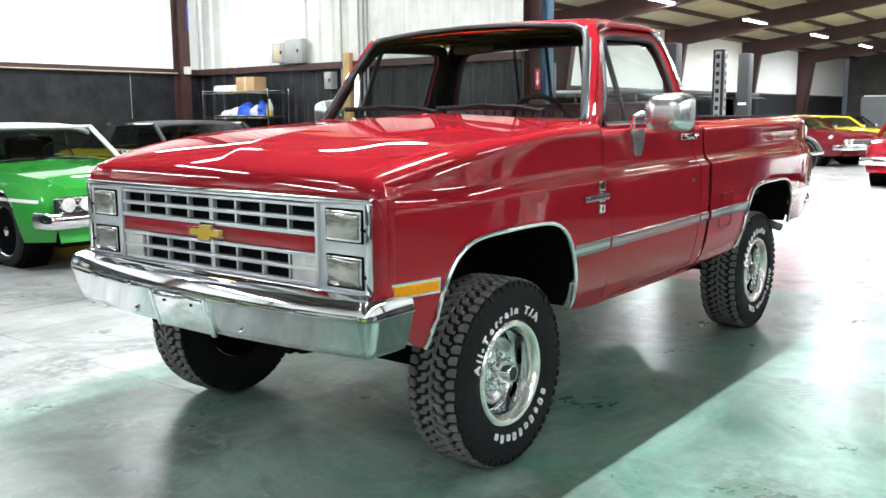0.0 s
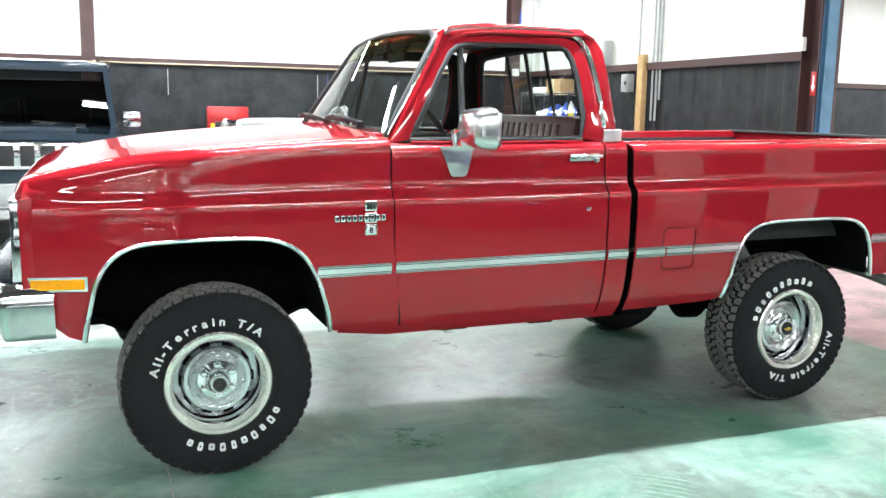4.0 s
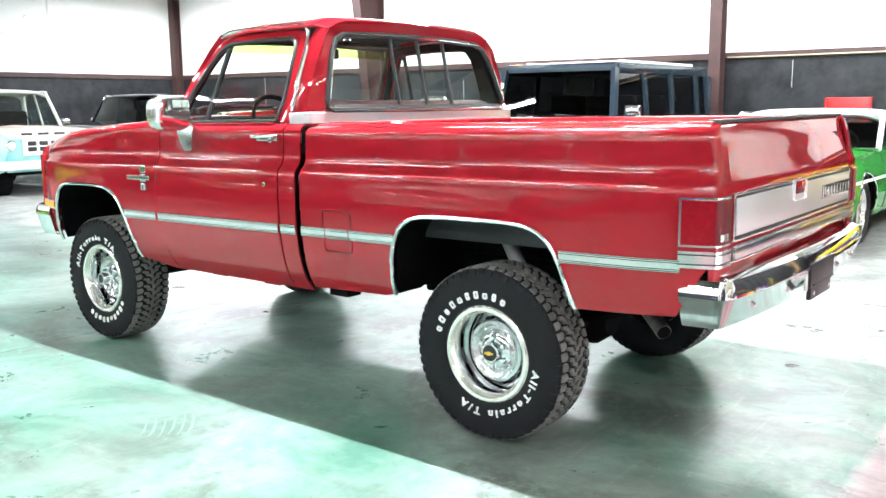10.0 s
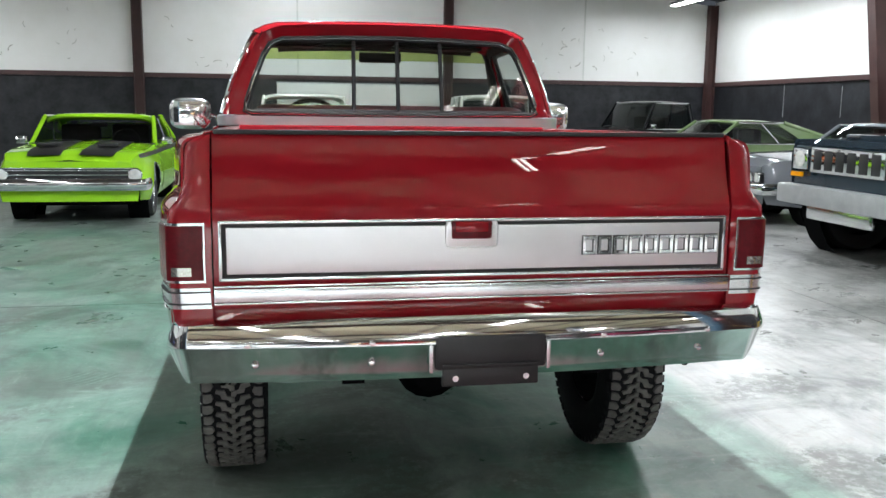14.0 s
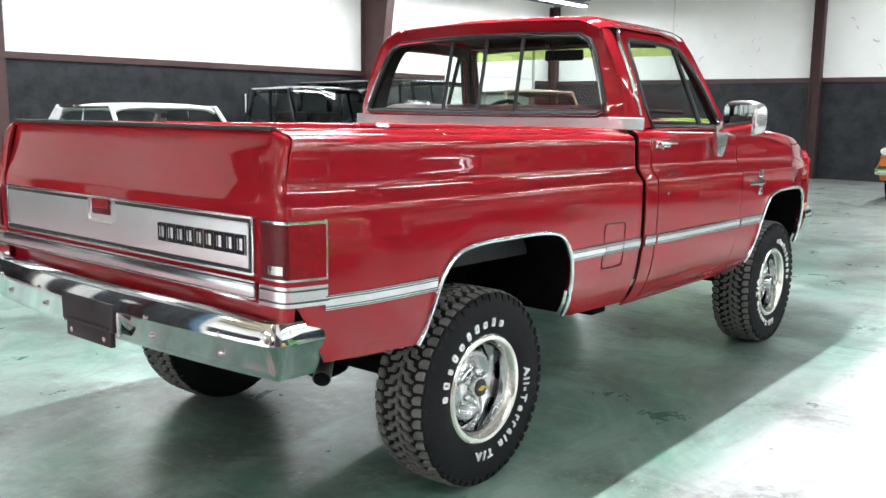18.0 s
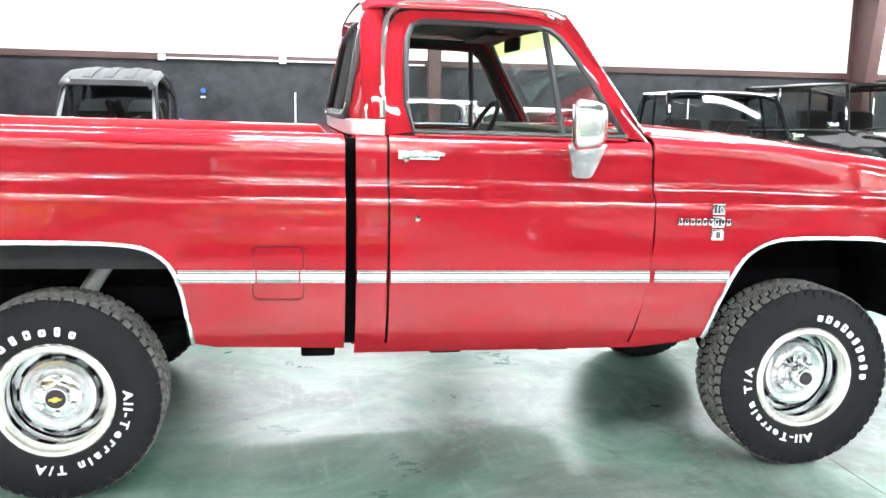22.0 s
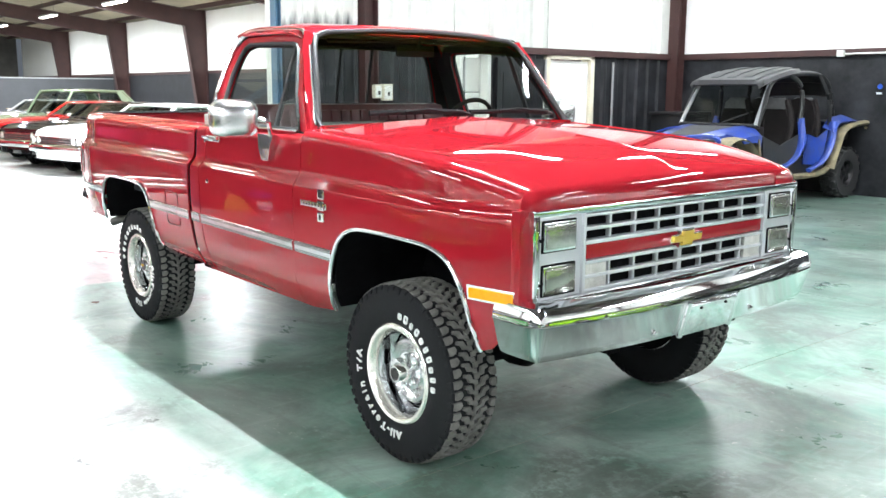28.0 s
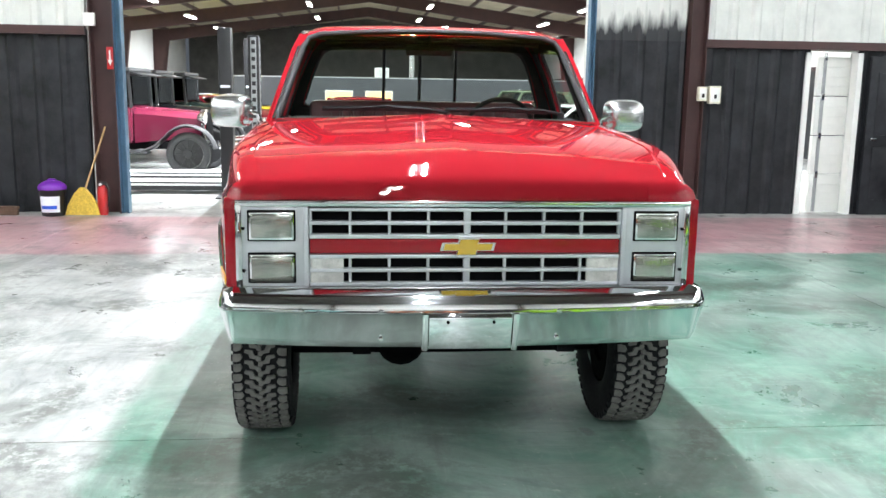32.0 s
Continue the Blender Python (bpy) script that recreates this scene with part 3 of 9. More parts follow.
bed_outline += [xz(p) for p in reversed(ARCH_R)] + [(-0.90, 0.588)]


def both(name, bm, mat, label="", parent=None, smooth=40):
    """A part on the near flank and its mirror image."""
    other = mirror_y(bm)
    return tp(name, bm, mat, parent, label, smooth), tp(name, other, mat, parent, label, smooth)


both("fender", sheet([(x, min(z, 1.157)) for x, z in fender_outline[:-3]] + [(0.765, 1.157), (0.765, 1.0)], S_FENDER, levels=[z for z in SIDE_LEVELS if z < 1.156]), RED)


def fender_row(x):
    """The fender's rolled upper flank at x, from the crease to the hood gap."""
    top = fender_top(x)
    row = [(x, S_FENDER(x, 1.155 + (top - 1.155) * u), 1.155 + (top - 1.155) * u) for u in [0.04 * k for k in range(24)] + [0.945, 0.965, 0.98, 0.99, 1.0]]
    return row + [(x, row[-1][1] - 0.03, top + 0.002)]


both("upper_fender", loft([fender_row(x) for x in [0.767 + 0.045 * k for k in range(29)] + [2.06, 2.085, 2.11, 2.13, 2.15, 2.165, 2.178, 2.186]], 0.008), RED)
DOORS = both("door", sheet(door_outline, S_DOOR, levels=SIDE_LEVELS), RED)
both("cab_corner", sheet(corner_outline, S_DOOR, levels=SIDE_LEVELS), RED)
both("rocker_panel", sheet(sill_outline, lambda x, z: 0.888 + (z - 0.55) * 0.5, levels=[0.57]), RED)
both("bedside", sheet(bed_outline, S_BED, levels=SIDE_LEVELS), RED)
# dark strips added behind the door gaps, keeping the bright floor from showing through
for x in (0.752, -0.267):
    both("door_gap_backing", sheet([(x - 0.06, 0.575), (x - 0.03, 1.37), (x + 0.03, 1.37), (x + 0.03, 0.575)], lambda x, z: S_DOOR(x, z) - 0.025, levels=[0.7, 0.85, 1.0, 1.15, 1.25], thick=0.004), TRIM_BLACK)
# dark bar added in the open cab-to-bed gap, in place of its shade
both("cab_gap_bar", box((0.045, 0.02, 0.78), (-0.405, 0.885, 0.98)), DARK)

# rolled bed rails, and the box inside
rail = [(0.872, 1.366), (0.862, 1.376), (0.84, 1.381), (0.80, 1.381), (0.785, 1.374), (0.783, 1.335)]
both("bed_rail", loft([[(x, y - ends(x) * 0.6, z) for y, z in rail] for x in np.linspace(-0.425, -2.40, 12)], 0.004), RED)
both("bed_inner_side", box((1.97, 0.02, 0.47), (-1.42, 0.775, 1.10)), BED_LINER)
tp("bed_floor", box((2.0, 1.56, 0.03), (-1.42, 0, 0.87)), BED_LINER)
for k in range(9):
    tp("bed_rib", box((1.96, 0.06, 0.015), (-1.42, -0.64 + 0.16 * k, 0.892), 0.005), BED_LINER)
tp("bed_headboard", box((0.03, 1.60, 0.50), (-0.445, 0, 1.10), 0.008), RED)
both("wheel_tub", box((0.96, 0.24, 0.24), (-1.46, 0.66, 1.0), 0.06), BED_LINER)
tp("headboard_rail", tube([(-0.445, -0.80, 1.365), (-0.445, 0.80, 1.365)], 0.022, 8), RED)

# hood: two planes with a middle ridge and two shallow creases
def hood_z(x, y):
    """Two nearly flat planes falling from a middle ridge, folded down a little past a crease on either side."""
    edge = sum(fender_top(x + 0.02 * k * min(1.0, (2.197 - x) / 0.3)) for k in range(-6, 7)) / 13
    a = math.sqrt(abs(y) ** 2 + 0.006 ** 2)
    fold = 0.60 - 0.16 * (2.2 - x) / 1.4
    over = 0.5 * (a - fold + math.sqrt((a - fold) ** 2 + 0.03 ** 2))
    crown = 0.042 - 0.046 * a - 0.030 * over
    fade = math.sin(math.pi / 2 * min(1.0, max(0.0, (2.197 - x) / 0.20)))
    skirt = 0.020 * max(0.0, (abs(y) - 0.80) / 0.038) ** 6
    return edge + crown * fade + 0.004 - 0.6 * skirt


def hood_half(x):
    return S_FENDER(min(x, 2.165), fender_top(min(x, 2.165))) - 0.006


hx = [0.80 + 0.05 * k for k in range(25)] + [2.04, 2.07, 2.09, 2.11, 2.13, 2.155, 2.17, 2.18, 2.188, 2.193, 2.197]
hy = [-0.838, -0.82, -0.80] + [0.02 * k for k in range(-39, 0)] + [-0.01, -0.004, 0.0, 0.004, 0.01] + [0.02 * k for k in range(1, 40)] + [0.80, 0.82, 0.838]
tp("hood", loft([[(x, y * hood_half(x) / 0.838, hood_z(x, y)) for y in hy] for x in hx], 0.012), RED)
# rounded nose corners between hood lip and fender
corner = []
for f in (0.0, 0.35, 0.6, 0.8, 0.93, 1.0):
    z, b = 1.188 + 0.062 * f, 0.045 * f ** 2.5
    corner.append([(2.200 - b * 0.4, 0.70, z), (2.199 - b * 0.4, 0.80, z), (2.196 - b * 0.5, 0.845 - b * 0.3, z), (2.188 - b * 0.5, 0.878 - b * 0.5, z), (2.170 - b * 0.4, 0.900 - b * 0.8, z), (2.140, S_FENDER(2.14, 1.19) + 0.003 - b, z), (2.08, S_FENDER(2.08, 1.19) + 0.001 - b, z)])
both("nose_corner", loft(corner, 0.008), RED)
cowl = loft([[(x, y, 1.424 - 0.05 * (0.80 - x) + 0.012 * (1 - (y / 0.84) ** 2)) for y in np.linspace(-0.84, 0.84, 15)] for x in (0.795, 0.74, 0.68, 0.62)], 0.01)
tp("cowl", cowl, RED)
for k in range(26):
    tp("cowl_slot", box((0.022, 0.008, 0.004), (0.765, -0.46 + 0.018 * k, 1.4395)), DARK)

# nose panel under and beside the grille
tp("nose_panel", box((0.05, 1.72, 0.06), (2.165, 0, 0.80), 0.012), RED)
tp("radiator_support", box((0.04, 1.70, 0.36), (2.08, 0, 1.01)), DARK)
tp("header_panel", box((0.05, 1.72, 0.03), (2.165, 0, 1.190), 0.006), RED)

both("nose_filler", box((0.05, 0.05, 0.42), (2.158, 0.887, 0.985), 0.012), RED)

# grille: surround, headlamp bezels, bars
GX = 2.185
grille = tp("grille", bmesh.new(), SILVER)
grille.data.materials.clear()


def gp(name, bm, mat, label=""):
    return tp(name, bm, mat, grille, label)


for z, h in ((1.178, 0.026), (0.848, 0.022)):
    gp("surround_rail", box((0.05, 1.735, h), (GX + 0.005, 0, z), 0.008), CHROME)
for s in (-1, 1):
    gp("surround_side", box((0.05, 0.026, 0.33), (GX + 0.005, s * 0.855, 1.013), 0.008), CHROME)
    bez = box((0.03, 0.232, 0.305), (GX + 0.0, s * 0.728, 1.013), 0.006)
    gp("headlamp_bezel", bez, SILVER)
    gp("bezel_edge", box((0.045, 0.016, 0.305), (GX + 0.005, s * 0.606, 1.013), 0.004), SILVER)
    for z in (1.092, 0.932):
        lampo = gp("headlight", box((0.02, 0.178, 0.118), (GX + 0.012, s * 0.735, z), 0.006), DARK)
        gp("headlamp_rim", box((0.016, 0.168, 0.108), (GX + 0.018, s * 0.735, z), 0.007), CHROME)
        bm = box((0.022, 0.152, 0.092), (GX + 0.022, s * 0.735, z), 0.009)
        part("lens", rake(bm), LAMP_LENS, lampo, "square sealed headlamp glass")
        part("adjuster", rake(tube([(GX + 0.01, s * 0.838, z - 0.01), (GX + 0.03, s * 0.838, z - 0.01)], 0.006, 6)), DARK, lampo)
    gp("park_lamp", box((0.02, 0.125, 0.10), (GX + 0.008, s * 0.53, 0.922), 0.006), CLEAR_LENS, "clear ribbed parking lamp")
for z, h, d in ((1.153, 0.012, 0.03), (1.103, 0.014, 0.035), (1.052, 0.016, 0.04), (0.976, 0.014, 0.04), (0.922, 0.014, 0.035), (0.868, 0.014, 0.03)):
    gp("grille_bar", box((d, 1.19, h), (GX + 0.006, 0, z), 0.004), SILVER)
gp("grille_band", box((0.03, 1.19, 0.056), (GX + 0.002, 0, 1.014), 0.006), RED, "red painted band across the grille")
for k in range(9):
    y = -0.592 + 0.148 * k
    for z, h in ((1.103, 0.095), (0.922, 0.105)):
        gp("grille_upright", box((0.022, 0.026 if k == 4 else 0.011, h), (GX, y, z), 0.003), SILVER)
gp("grille_mesh", box((0.01, 1.2, 0.32), (GX - 0.03, 0, 1.01)), DARK)


def bowtie(w, h, skew, d, at, bm=None):
    """A slanted cross-shaped emblem plate in the y, z plane."""
    a, c = w / 2, h / 2
    pts = [(-a - skew * .3, -c * .42), (-a * .36 - skew * .3, -c * .42), (-a * .36 - skew, -c), (a * .36 - skew * .4, -c), (a * .36, -c * .42), (a - skew * .3, -c * .42),
           (a + skew * .4, c * .42), (a * .36 + skew * .3, c * .42), (a * .36 + skew, c), (-a * .36 + skew * .4, c), (-a * .36, c * .42), (-a + skew * .4, c * .42)]
    out = bmesh.new()
    f = out.faces.new([out.verts.new((0, p, q)) for p, q in pts])
    r = bmesh.ops.extrude_face_region(out, geom=[f])
    bmesh.ops.translate(out, vec=(d, 0, 0), verts=[g for g in r["geom"] if isinstance(g, bmesh.types.BMVert)])
    bmesh.ops.translate(out, vec=at, verts=out.verts)
    return join(bm, out)


gp("emblem_rim", bowtie(0.205, 0.076, 0.012, 0.03, (GX + 0.01, 0, 1.016)), CHROME)
gp("emblem", bowtie(0.182, 0.058, 0.010, 0.014, (GX + 0.036, 0, 1.016)), GOLD, "gold enamel cross-shaped emblem")


# bumpers: pressed chrome, swept round at the ends
def bumper(name, x0, sweep, half, z0, z1, back, wrap, recess, label):
    """x0: face at the middle; sweep: how far the ends fall back; wrap: length of the return along the flank. A folded section."""
    s = 1 if x0 > 0 else -1
    prof = [(-0.10, z1 - 0.012), (-0.05, z1), (-0.018, z1 - 0.012), (-0.002, z1 - 0.05), (0.0, z1 - 0.075), (-0.006, z1 - 0.082), (-0.034, z0 + 0.03), (-0.05, z0), (-0.075, z0)]
    line = []
    for u in np.linspace(0, 1, 15):
        line.append((u * (half - 0.07), 0.0 - sweep * u ** 2.2))
    cx, cy = line[-1][1], line[-1][0]
    for a in np.linspace(12, 90, 6):
        line.append((cy + 0.07 * math.sin(radians(a)), cx - 0.07 * (1 - math.cos(radians(a)))))
    for w in np.linspace(0.25, 1, 4):
        line.append((half + 0.004 * w, cx - 0.07 - wrap * w))
    full = [(-y, d) for y, d in reversed(line[1:])] + line
    rows = []
    for i, (y, d) in enumerate(full):
        a = full[max(0, i - 1)]
        b = full[min(len(full) - 1, i + 1)]
        t = Vector((b[1] - a[1], b[0] - a[0])).normalized()
        n = Vector((t.y, -t.x))
        rows.append([(s * (x0 * s + d + n.x * o * 1.0), y + n.y * o, zz) for o, zz in prof])
    bm = loft(rows, 0.004)
    ob = tp(name, bm, CHROME, None, label, smooth=30)
    return ob


front = bumper("front_bumper", 2.375, 0.07, 0.935, 0.655, 0.870, 0, 0.16, True, "chromed steel front bumper")
rear = bumper("rear_bumper", -2.585, 0.05, 0.955, 0.640, 0.832, 0, 0.12, False, "chromed steel rear bumper with a plate recess")
for y, z in ((-0.62, 0.80), (-0.33, 0.80), (0.33, 0.80), (0.62, 0.80), (-0.33, 0.69), (0.33, 0.69)):
    tp("bolt", lathe([(0.0, 0.012), (0.008, 0.010), (0.013, 0.0)], 10, "x", (2.372 - 0.07 * (abs(y) / 0.865) ** 2.2 - (0.029 if z < 0.75 else 0), y, z)), CHROME, front)
tp("plate_panel", box((0.012, 0.31, 0.13), (2.353, 0, 0.715), 0.004, pose(0, 0, 0, 0, 15, 0)), CHROME, front, "blank polished licence plate recess")
for s in (-1, 1):
    tp("plate_rib", box((0.02, 0.024, 0.16), (2.352, s * 0.168, 0.72), 0.008, pose(0, 0, 0, 0, 15, 0)), CHROME, front)
    tp("plate_hole", tube([(2.37, s * 0.085, 0.762), (2.376, s * 0.085, 0.762)], 0.006, 6), DARK, front)
for y, z in ((-0.72, 0.765), (-0.36, 0.765), (0.36, 0.765), (0.72, 0.765), (-0.70, 0.70), (-0.36, 0.70), (0.36, 0.70), (0.70, 0.70)):
    tp("bolt", lathe([(0.0, -0.012), (0.008, -0.010), (0.013, 0.0)], 10, "x", (-2.582 + 0.05 * (abs(y) / 0.885) ** 2.2 + (0.022 if z < 0.73 else 0.003), y, z)), CHROME, rear)
tp("plate_recess", box((0.03, 0.345, 0.105), (-2.575, 0, 0.728), 0.012), BLACK_STEEL, rear, "black licence plate recess")
tp("plate_bracket", box((0.02, 0.30, 0.07), (-2.575, 0, 0.657), 0.006), BLACK_STEEL, rear)
tp("bracket_lip", box((0.03, 0.30, 0.008), (-2.582, 0, 0.690), 0.002), BLACK_STEEL, rear)
for s in (-1, 1):
    tp("plate_rib", box((0.016, 0.014, 0.12), (-2.572, s * 0.183, 0.725), 0.006), CHROME, rear)
    tp("bracket_screw", tube([(-2.58, s * 0.11, 0.648), (-2.588, s * 0.11, 0.648)], 0.01, 8), STAINLESS, rear)

# tailgate
TG = [(1.376, -2.400), (1.36, -2.412), (1.30, -2.425), (1.22, -2.448), (1.165, -2.468), (1.15, -2.472), (1.12, -2.472), (0.90, -2.472), (0.86, -2.466)]
tailgate = tp("tailgate", loft([[(x, y, z) for z, x in TG] for y in np.linspace(-0.815, 0.815, 9)], 0.02), RED)
tp("tailgate_cap", box((0.05, 1.62, 0.014), (-2.395, 0, 1.379), 0.005), GASKET, tailgate)
for z, h in ((1.118, 0.010), (0.948, 0.010)):
    tp("panel_rim", box((0.014, 1.60, h), (-2.476, 0, z), 0.003), STAINLESS, tailgate)
for s in (-1, 1):
    tp("panel_rim", box((0.014, 0.010, 0.18), (-2.476, s * 0.795, 1.033), 0.003), STAINLESS, tailgate)
tp("panel_gasket", box((0.008, 1.58, 0.16), (-2.475, 0, 1.033), 0.002), GASKET, tailgate)
tp("tailgate_panel", box((0.012, 1.555, 0.138), (-2.478, 0, 1.033), 0.003), BRUSHED, tailgate, "brushed aluminium tailgate panel")
tp("handle_recess", box((0.014, 0.165, 0.085), (-2.481, 0.045, 1.075), 0.02), BRUSHED, tailgate)
tp("handle_pocket", box((0.016, 0.13, 0.06), (-2.484, 0.045, 1.088), 0.012), TAIL_DARK, tailgate)
tp("tailgate_handle", box((0.020, 0.105, 0.035), (-2.486, 0.045, 1.098), 0.008), RED, tailgate)
for k in range(9):
    y = -0.335 - 0.0515 * k
    w = 0.044 if k != 4 else 0.040
    for name, x, deep, grow, mat in (("letter_shadow", -2.4835, 0.004, 0.004, GASKET), ("letter_block", -2.486, 0.010, 0.0, CHROME)):
        bm = bmesh.new()
        hh, ww, st = 0.029 + grow / 2, w / 2 + grow / 2, 0.009 + grow
        for dy, dz, sy, sz in ((0, hh - st / 2, 2 * ww, st), (0, st / 2 - hh, 2 * ww, st), (ww - st / 2, 0, st, 2 * hh - 2 * st), (st / 2 - ww, 0, st, 2 * hh - 2 * st)):
            box((deep, sy, sz), (x, y + dy, 1.034 + dz), 0.0, bm=bm)
        tp(name, bm, mat, tailgate, smooth=0)
for z, h, x in ((0.903, 0.040, -2.488), (0.878, 0.007, -2.486), (0.929, 0.007, -2.486)):
    tp("lower_trim", box((0.018, 1.63, h), (x, 0, z), 0.003), STAINLESS, tailgate)

# tail lamps wrap the corner
for s in (-1, 1):
    def wrap(u, z, out):
        """A path round the rear corner: u from the flank forwards edge to the tailgate."""
        back = interp([(1.155, 0.0), (1.20, 0.012), (1.30, 0.027), (1.372, 0.052)], z)
        if u < 0.11:
            x, y = -2.345 - u, S_BED(-2.345 - u, z)
        elif u < 0.17:
            a = (u - 0.11) / 0.06 * math.pi / 2
            x, y = -2.455 - 0.022 * math.sin(a), S_BED(-2.452, z) - 0.035 * (1 - math.cos(a)) - 0.002
        else:
            x, y = -2.477, S_BED(-2.452, z) - 0.037 - (u - 0.17)
        return x + back, max(y, 0.819), out
    us = [0, 0.04, 0.08, 0.11, 0.125, 0.14, 0.155, 0.17, 0.19, 0.215, 0.235, 0.258]

    def skin(u0, u1, z0, z1, out, th):
        pts = [u0] + [u for u in us if u0 < u < u1] + [u1]
        rows = []
        for z in (z0, (z0 + z1) / 2, z1):
            row = []
            for u in pts:
                x, y, _ = wrap(u, z, 0)
                nx, ny = (0, 1) if u < 0.11 else ((-1, 0) if u >= 0.17 else (-0.7, 0.7))
                row.append((x + nx * out, s * (y + ny * out), z))
            rows.append(row)
        return loft(rows, th)
    lamp_ob = tp("tail_light", skin(0.0, 0.239, 0.941, 1.117, 0.006, 0.012), STAINLESS, None, "wraparound red tail light in a chrome rim")
    tp("red_lens", skin(0.010, 0.122, 0.949, 1.109, 0.012, 0.006), TAIL_RED, lamp_ob)
    tp("dark_lens", skin(0.122, 0.234, 0.949, 1.109, 0.012, 0.006), TAIL_DARK, lamp_ob)
    tp("reversing_lens", skin(0.150, 0.200, 0.962, 0.988, 0.0145, 0.006), LAMP_LENS, lamp_ob)
    levels = [0.80, 0.86, 0.90, 1.0, 1.10, 1.155, 1.17, 1.20, 1.24, 1.28, 1.32, 1.345, 1.36, 1.372]
    rows = []
    for z in levels:
        rows.append([(wrap(u, z, 0)[0], s * wrap(u, z, 0)[1], z) for u in (0.10, 0.11, 0.12, 0.13, 0.14, 0.15, 0.16, 0.17, 0.19, 0.21, 0.23, 0.258)])
    tp("bed_corner", loft(rows, 0.012), RED)
    trim = tp("corner_trim", skin(0.0, 0.25, 0.864, 0.926, 0.007, 0.01), STAINLESS)
    for z in (0.877, 0.912):
        tp("trim_line", skin(0.0, 0.25, z, z + 0.003, 0.0125, 0.005), GASKET, trim)
tp("rear_valance", box((0.03, 1.74, 0.13), (-2.435, 0, 0.825), 0.01), RED)

# side trim: a bright strip with fine dark lines, parted at each panel gap
def strip(x0, x1, surf, z=0.868, h=0.054):
    n = max(2, int(abs(x1 - x0) / 0.12) + 1)
    rows = []
    for zz, o in ((z - h / 2, 0.0), (z - h / 2 + 0.004, 0.008), (z + h / 2 - 0.004, 0.008), (z + h / 2, 0.0)):
        rows.append([(x, surf(x, zz) + o, zz) for x in np.linspace(x0, x1, n)])
    return loft(rows, 0.003)


def strip_line(x0, x1, surf, z):
    n = max(2, int(abs(x1 - x0) / 0.12) + 1)
    return loft([[(x, surf(x, zz) + 0.0085, zz) for x in np.linspace(x0, x1, n)] for zz in (z - 0.0016, z + 0.0016)], 0.001)


for x0, x1, surf in ((1.085, 0.772, S_FENDER), (0.752, -0.258, S_DOOR), (-0.276, -0.383, S_DOOR), (-0.428, -0.588, S_BED), (-0.594, -0.742, S_BED), (-0.748, -1.018, S_BED), (-1.872, -2.352, S_BED)):
    a, b = both("side_trim", strip(x0, x1, surf), STAINLESS)
    for z in (0.8485, 0.8555, 0.8805, 0.8875):
        tp("trim_line", strip_line(x0, x1, surf, z), GASKET, a)
        tp("trim_line", mirror_y(strip_line(x0, x1, surf, z)), GASKET, b)

# bright lips round the wheel openings, and the black wells inside
for line, surf in ((ARCH_F, S_FENDER), (ARCH_R, S_BED)):
    pts = [(p[0], surf(p[0], p[1]) + 0.004, p[1]) for p in line]
    both("arch_trim", tube(pts, 0.011, 8, flat=0.010), STAINLESS)
    mid = (pts[0][0] + pts[-1][0]) / 2
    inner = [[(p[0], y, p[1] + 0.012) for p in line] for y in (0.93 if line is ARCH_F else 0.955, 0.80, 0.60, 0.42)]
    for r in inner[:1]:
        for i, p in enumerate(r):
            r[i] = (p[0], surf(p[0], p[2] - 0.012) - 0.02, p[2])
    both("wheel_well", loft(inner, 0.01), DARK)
# dark sheets added behind the arches, standing in for the shade in there
both("arch_backing", box((0.9, 0.02, 0.34), (1.49, 0.45, 0.90)), DARK)
both("arch_backing", box((0.96, 0.02, 0.24), (-1.46, 0.52, 0.875)), DARK)

# markers, fuel doors, key locks, badges
bm = sheet([(1.955, 0.842), (2.165, 0.842), (2.165, 0.898), (1.955, 0.898)], lambda x, z: S_FENDER(x, z) + 0.010, thick=0.012)
marker = both("side_marker", bm, CHROME, "amber side marker in a chrome rim")
bm = sheet([(1.967, 0.851), (2.153, 0.851), (2.153, 0.889), (1.967, 0.889)], lambda x, z: S_FENDER(x, z) + 0.015, thick=0.006)
tp("amber_lens", mirror_y(bm), AMBER, marker[1])
tp("amber_lens", bm, AMBER, marker[0])
r = 0.022
fuel = []
for cx, cz, a0 in ((-0.735, 0.955, 90), (-0.735, 0.802, 180), (-0.598, 0.802, 270), (-0.598, 0.955, 0)):
    for a in (0, 30, 60, 90):
        fuel.append((cx + r * math.cos(radians(a0 + a)) * 1.0, S_BED(cx, cz) + 0.0015, cz + r * math.sin(radians(a0 + a))))
both("fuel_door_gap", tube(fuel, 0.0028, 5, closed=True), TAIL_DARK)
both("door_lock", lathe([(0.0, 0.006), (0.011, 0.005), (0.013, 0.0)], 14, "y", (-0.162, 0.997, 1.085)), CHROME)


def type_mesh(text, size, deep):
    """A word in the built-in font as a mesh: x to the right, y up, z towards the reader."""
    cu = bpy.data.curves.new("type", "FONT")
    cu.body, cu.size, cu.extrude, cu.align_x, cu.resolution_u, cu.offset = text, size, deep, "CENTER", 3, size * 0.028
    ob = bpy.data.objects.new("type", cu)
    me = bpy.data.meshes.new_from_object(ob)
    bm = bmesh.new()
    bm.from_mesh(me)
    bpy.data.objects.remove(ob)
    bpy.data.curves.remove(cu)
    bpy.data.meshes.remove(me)
    return bm


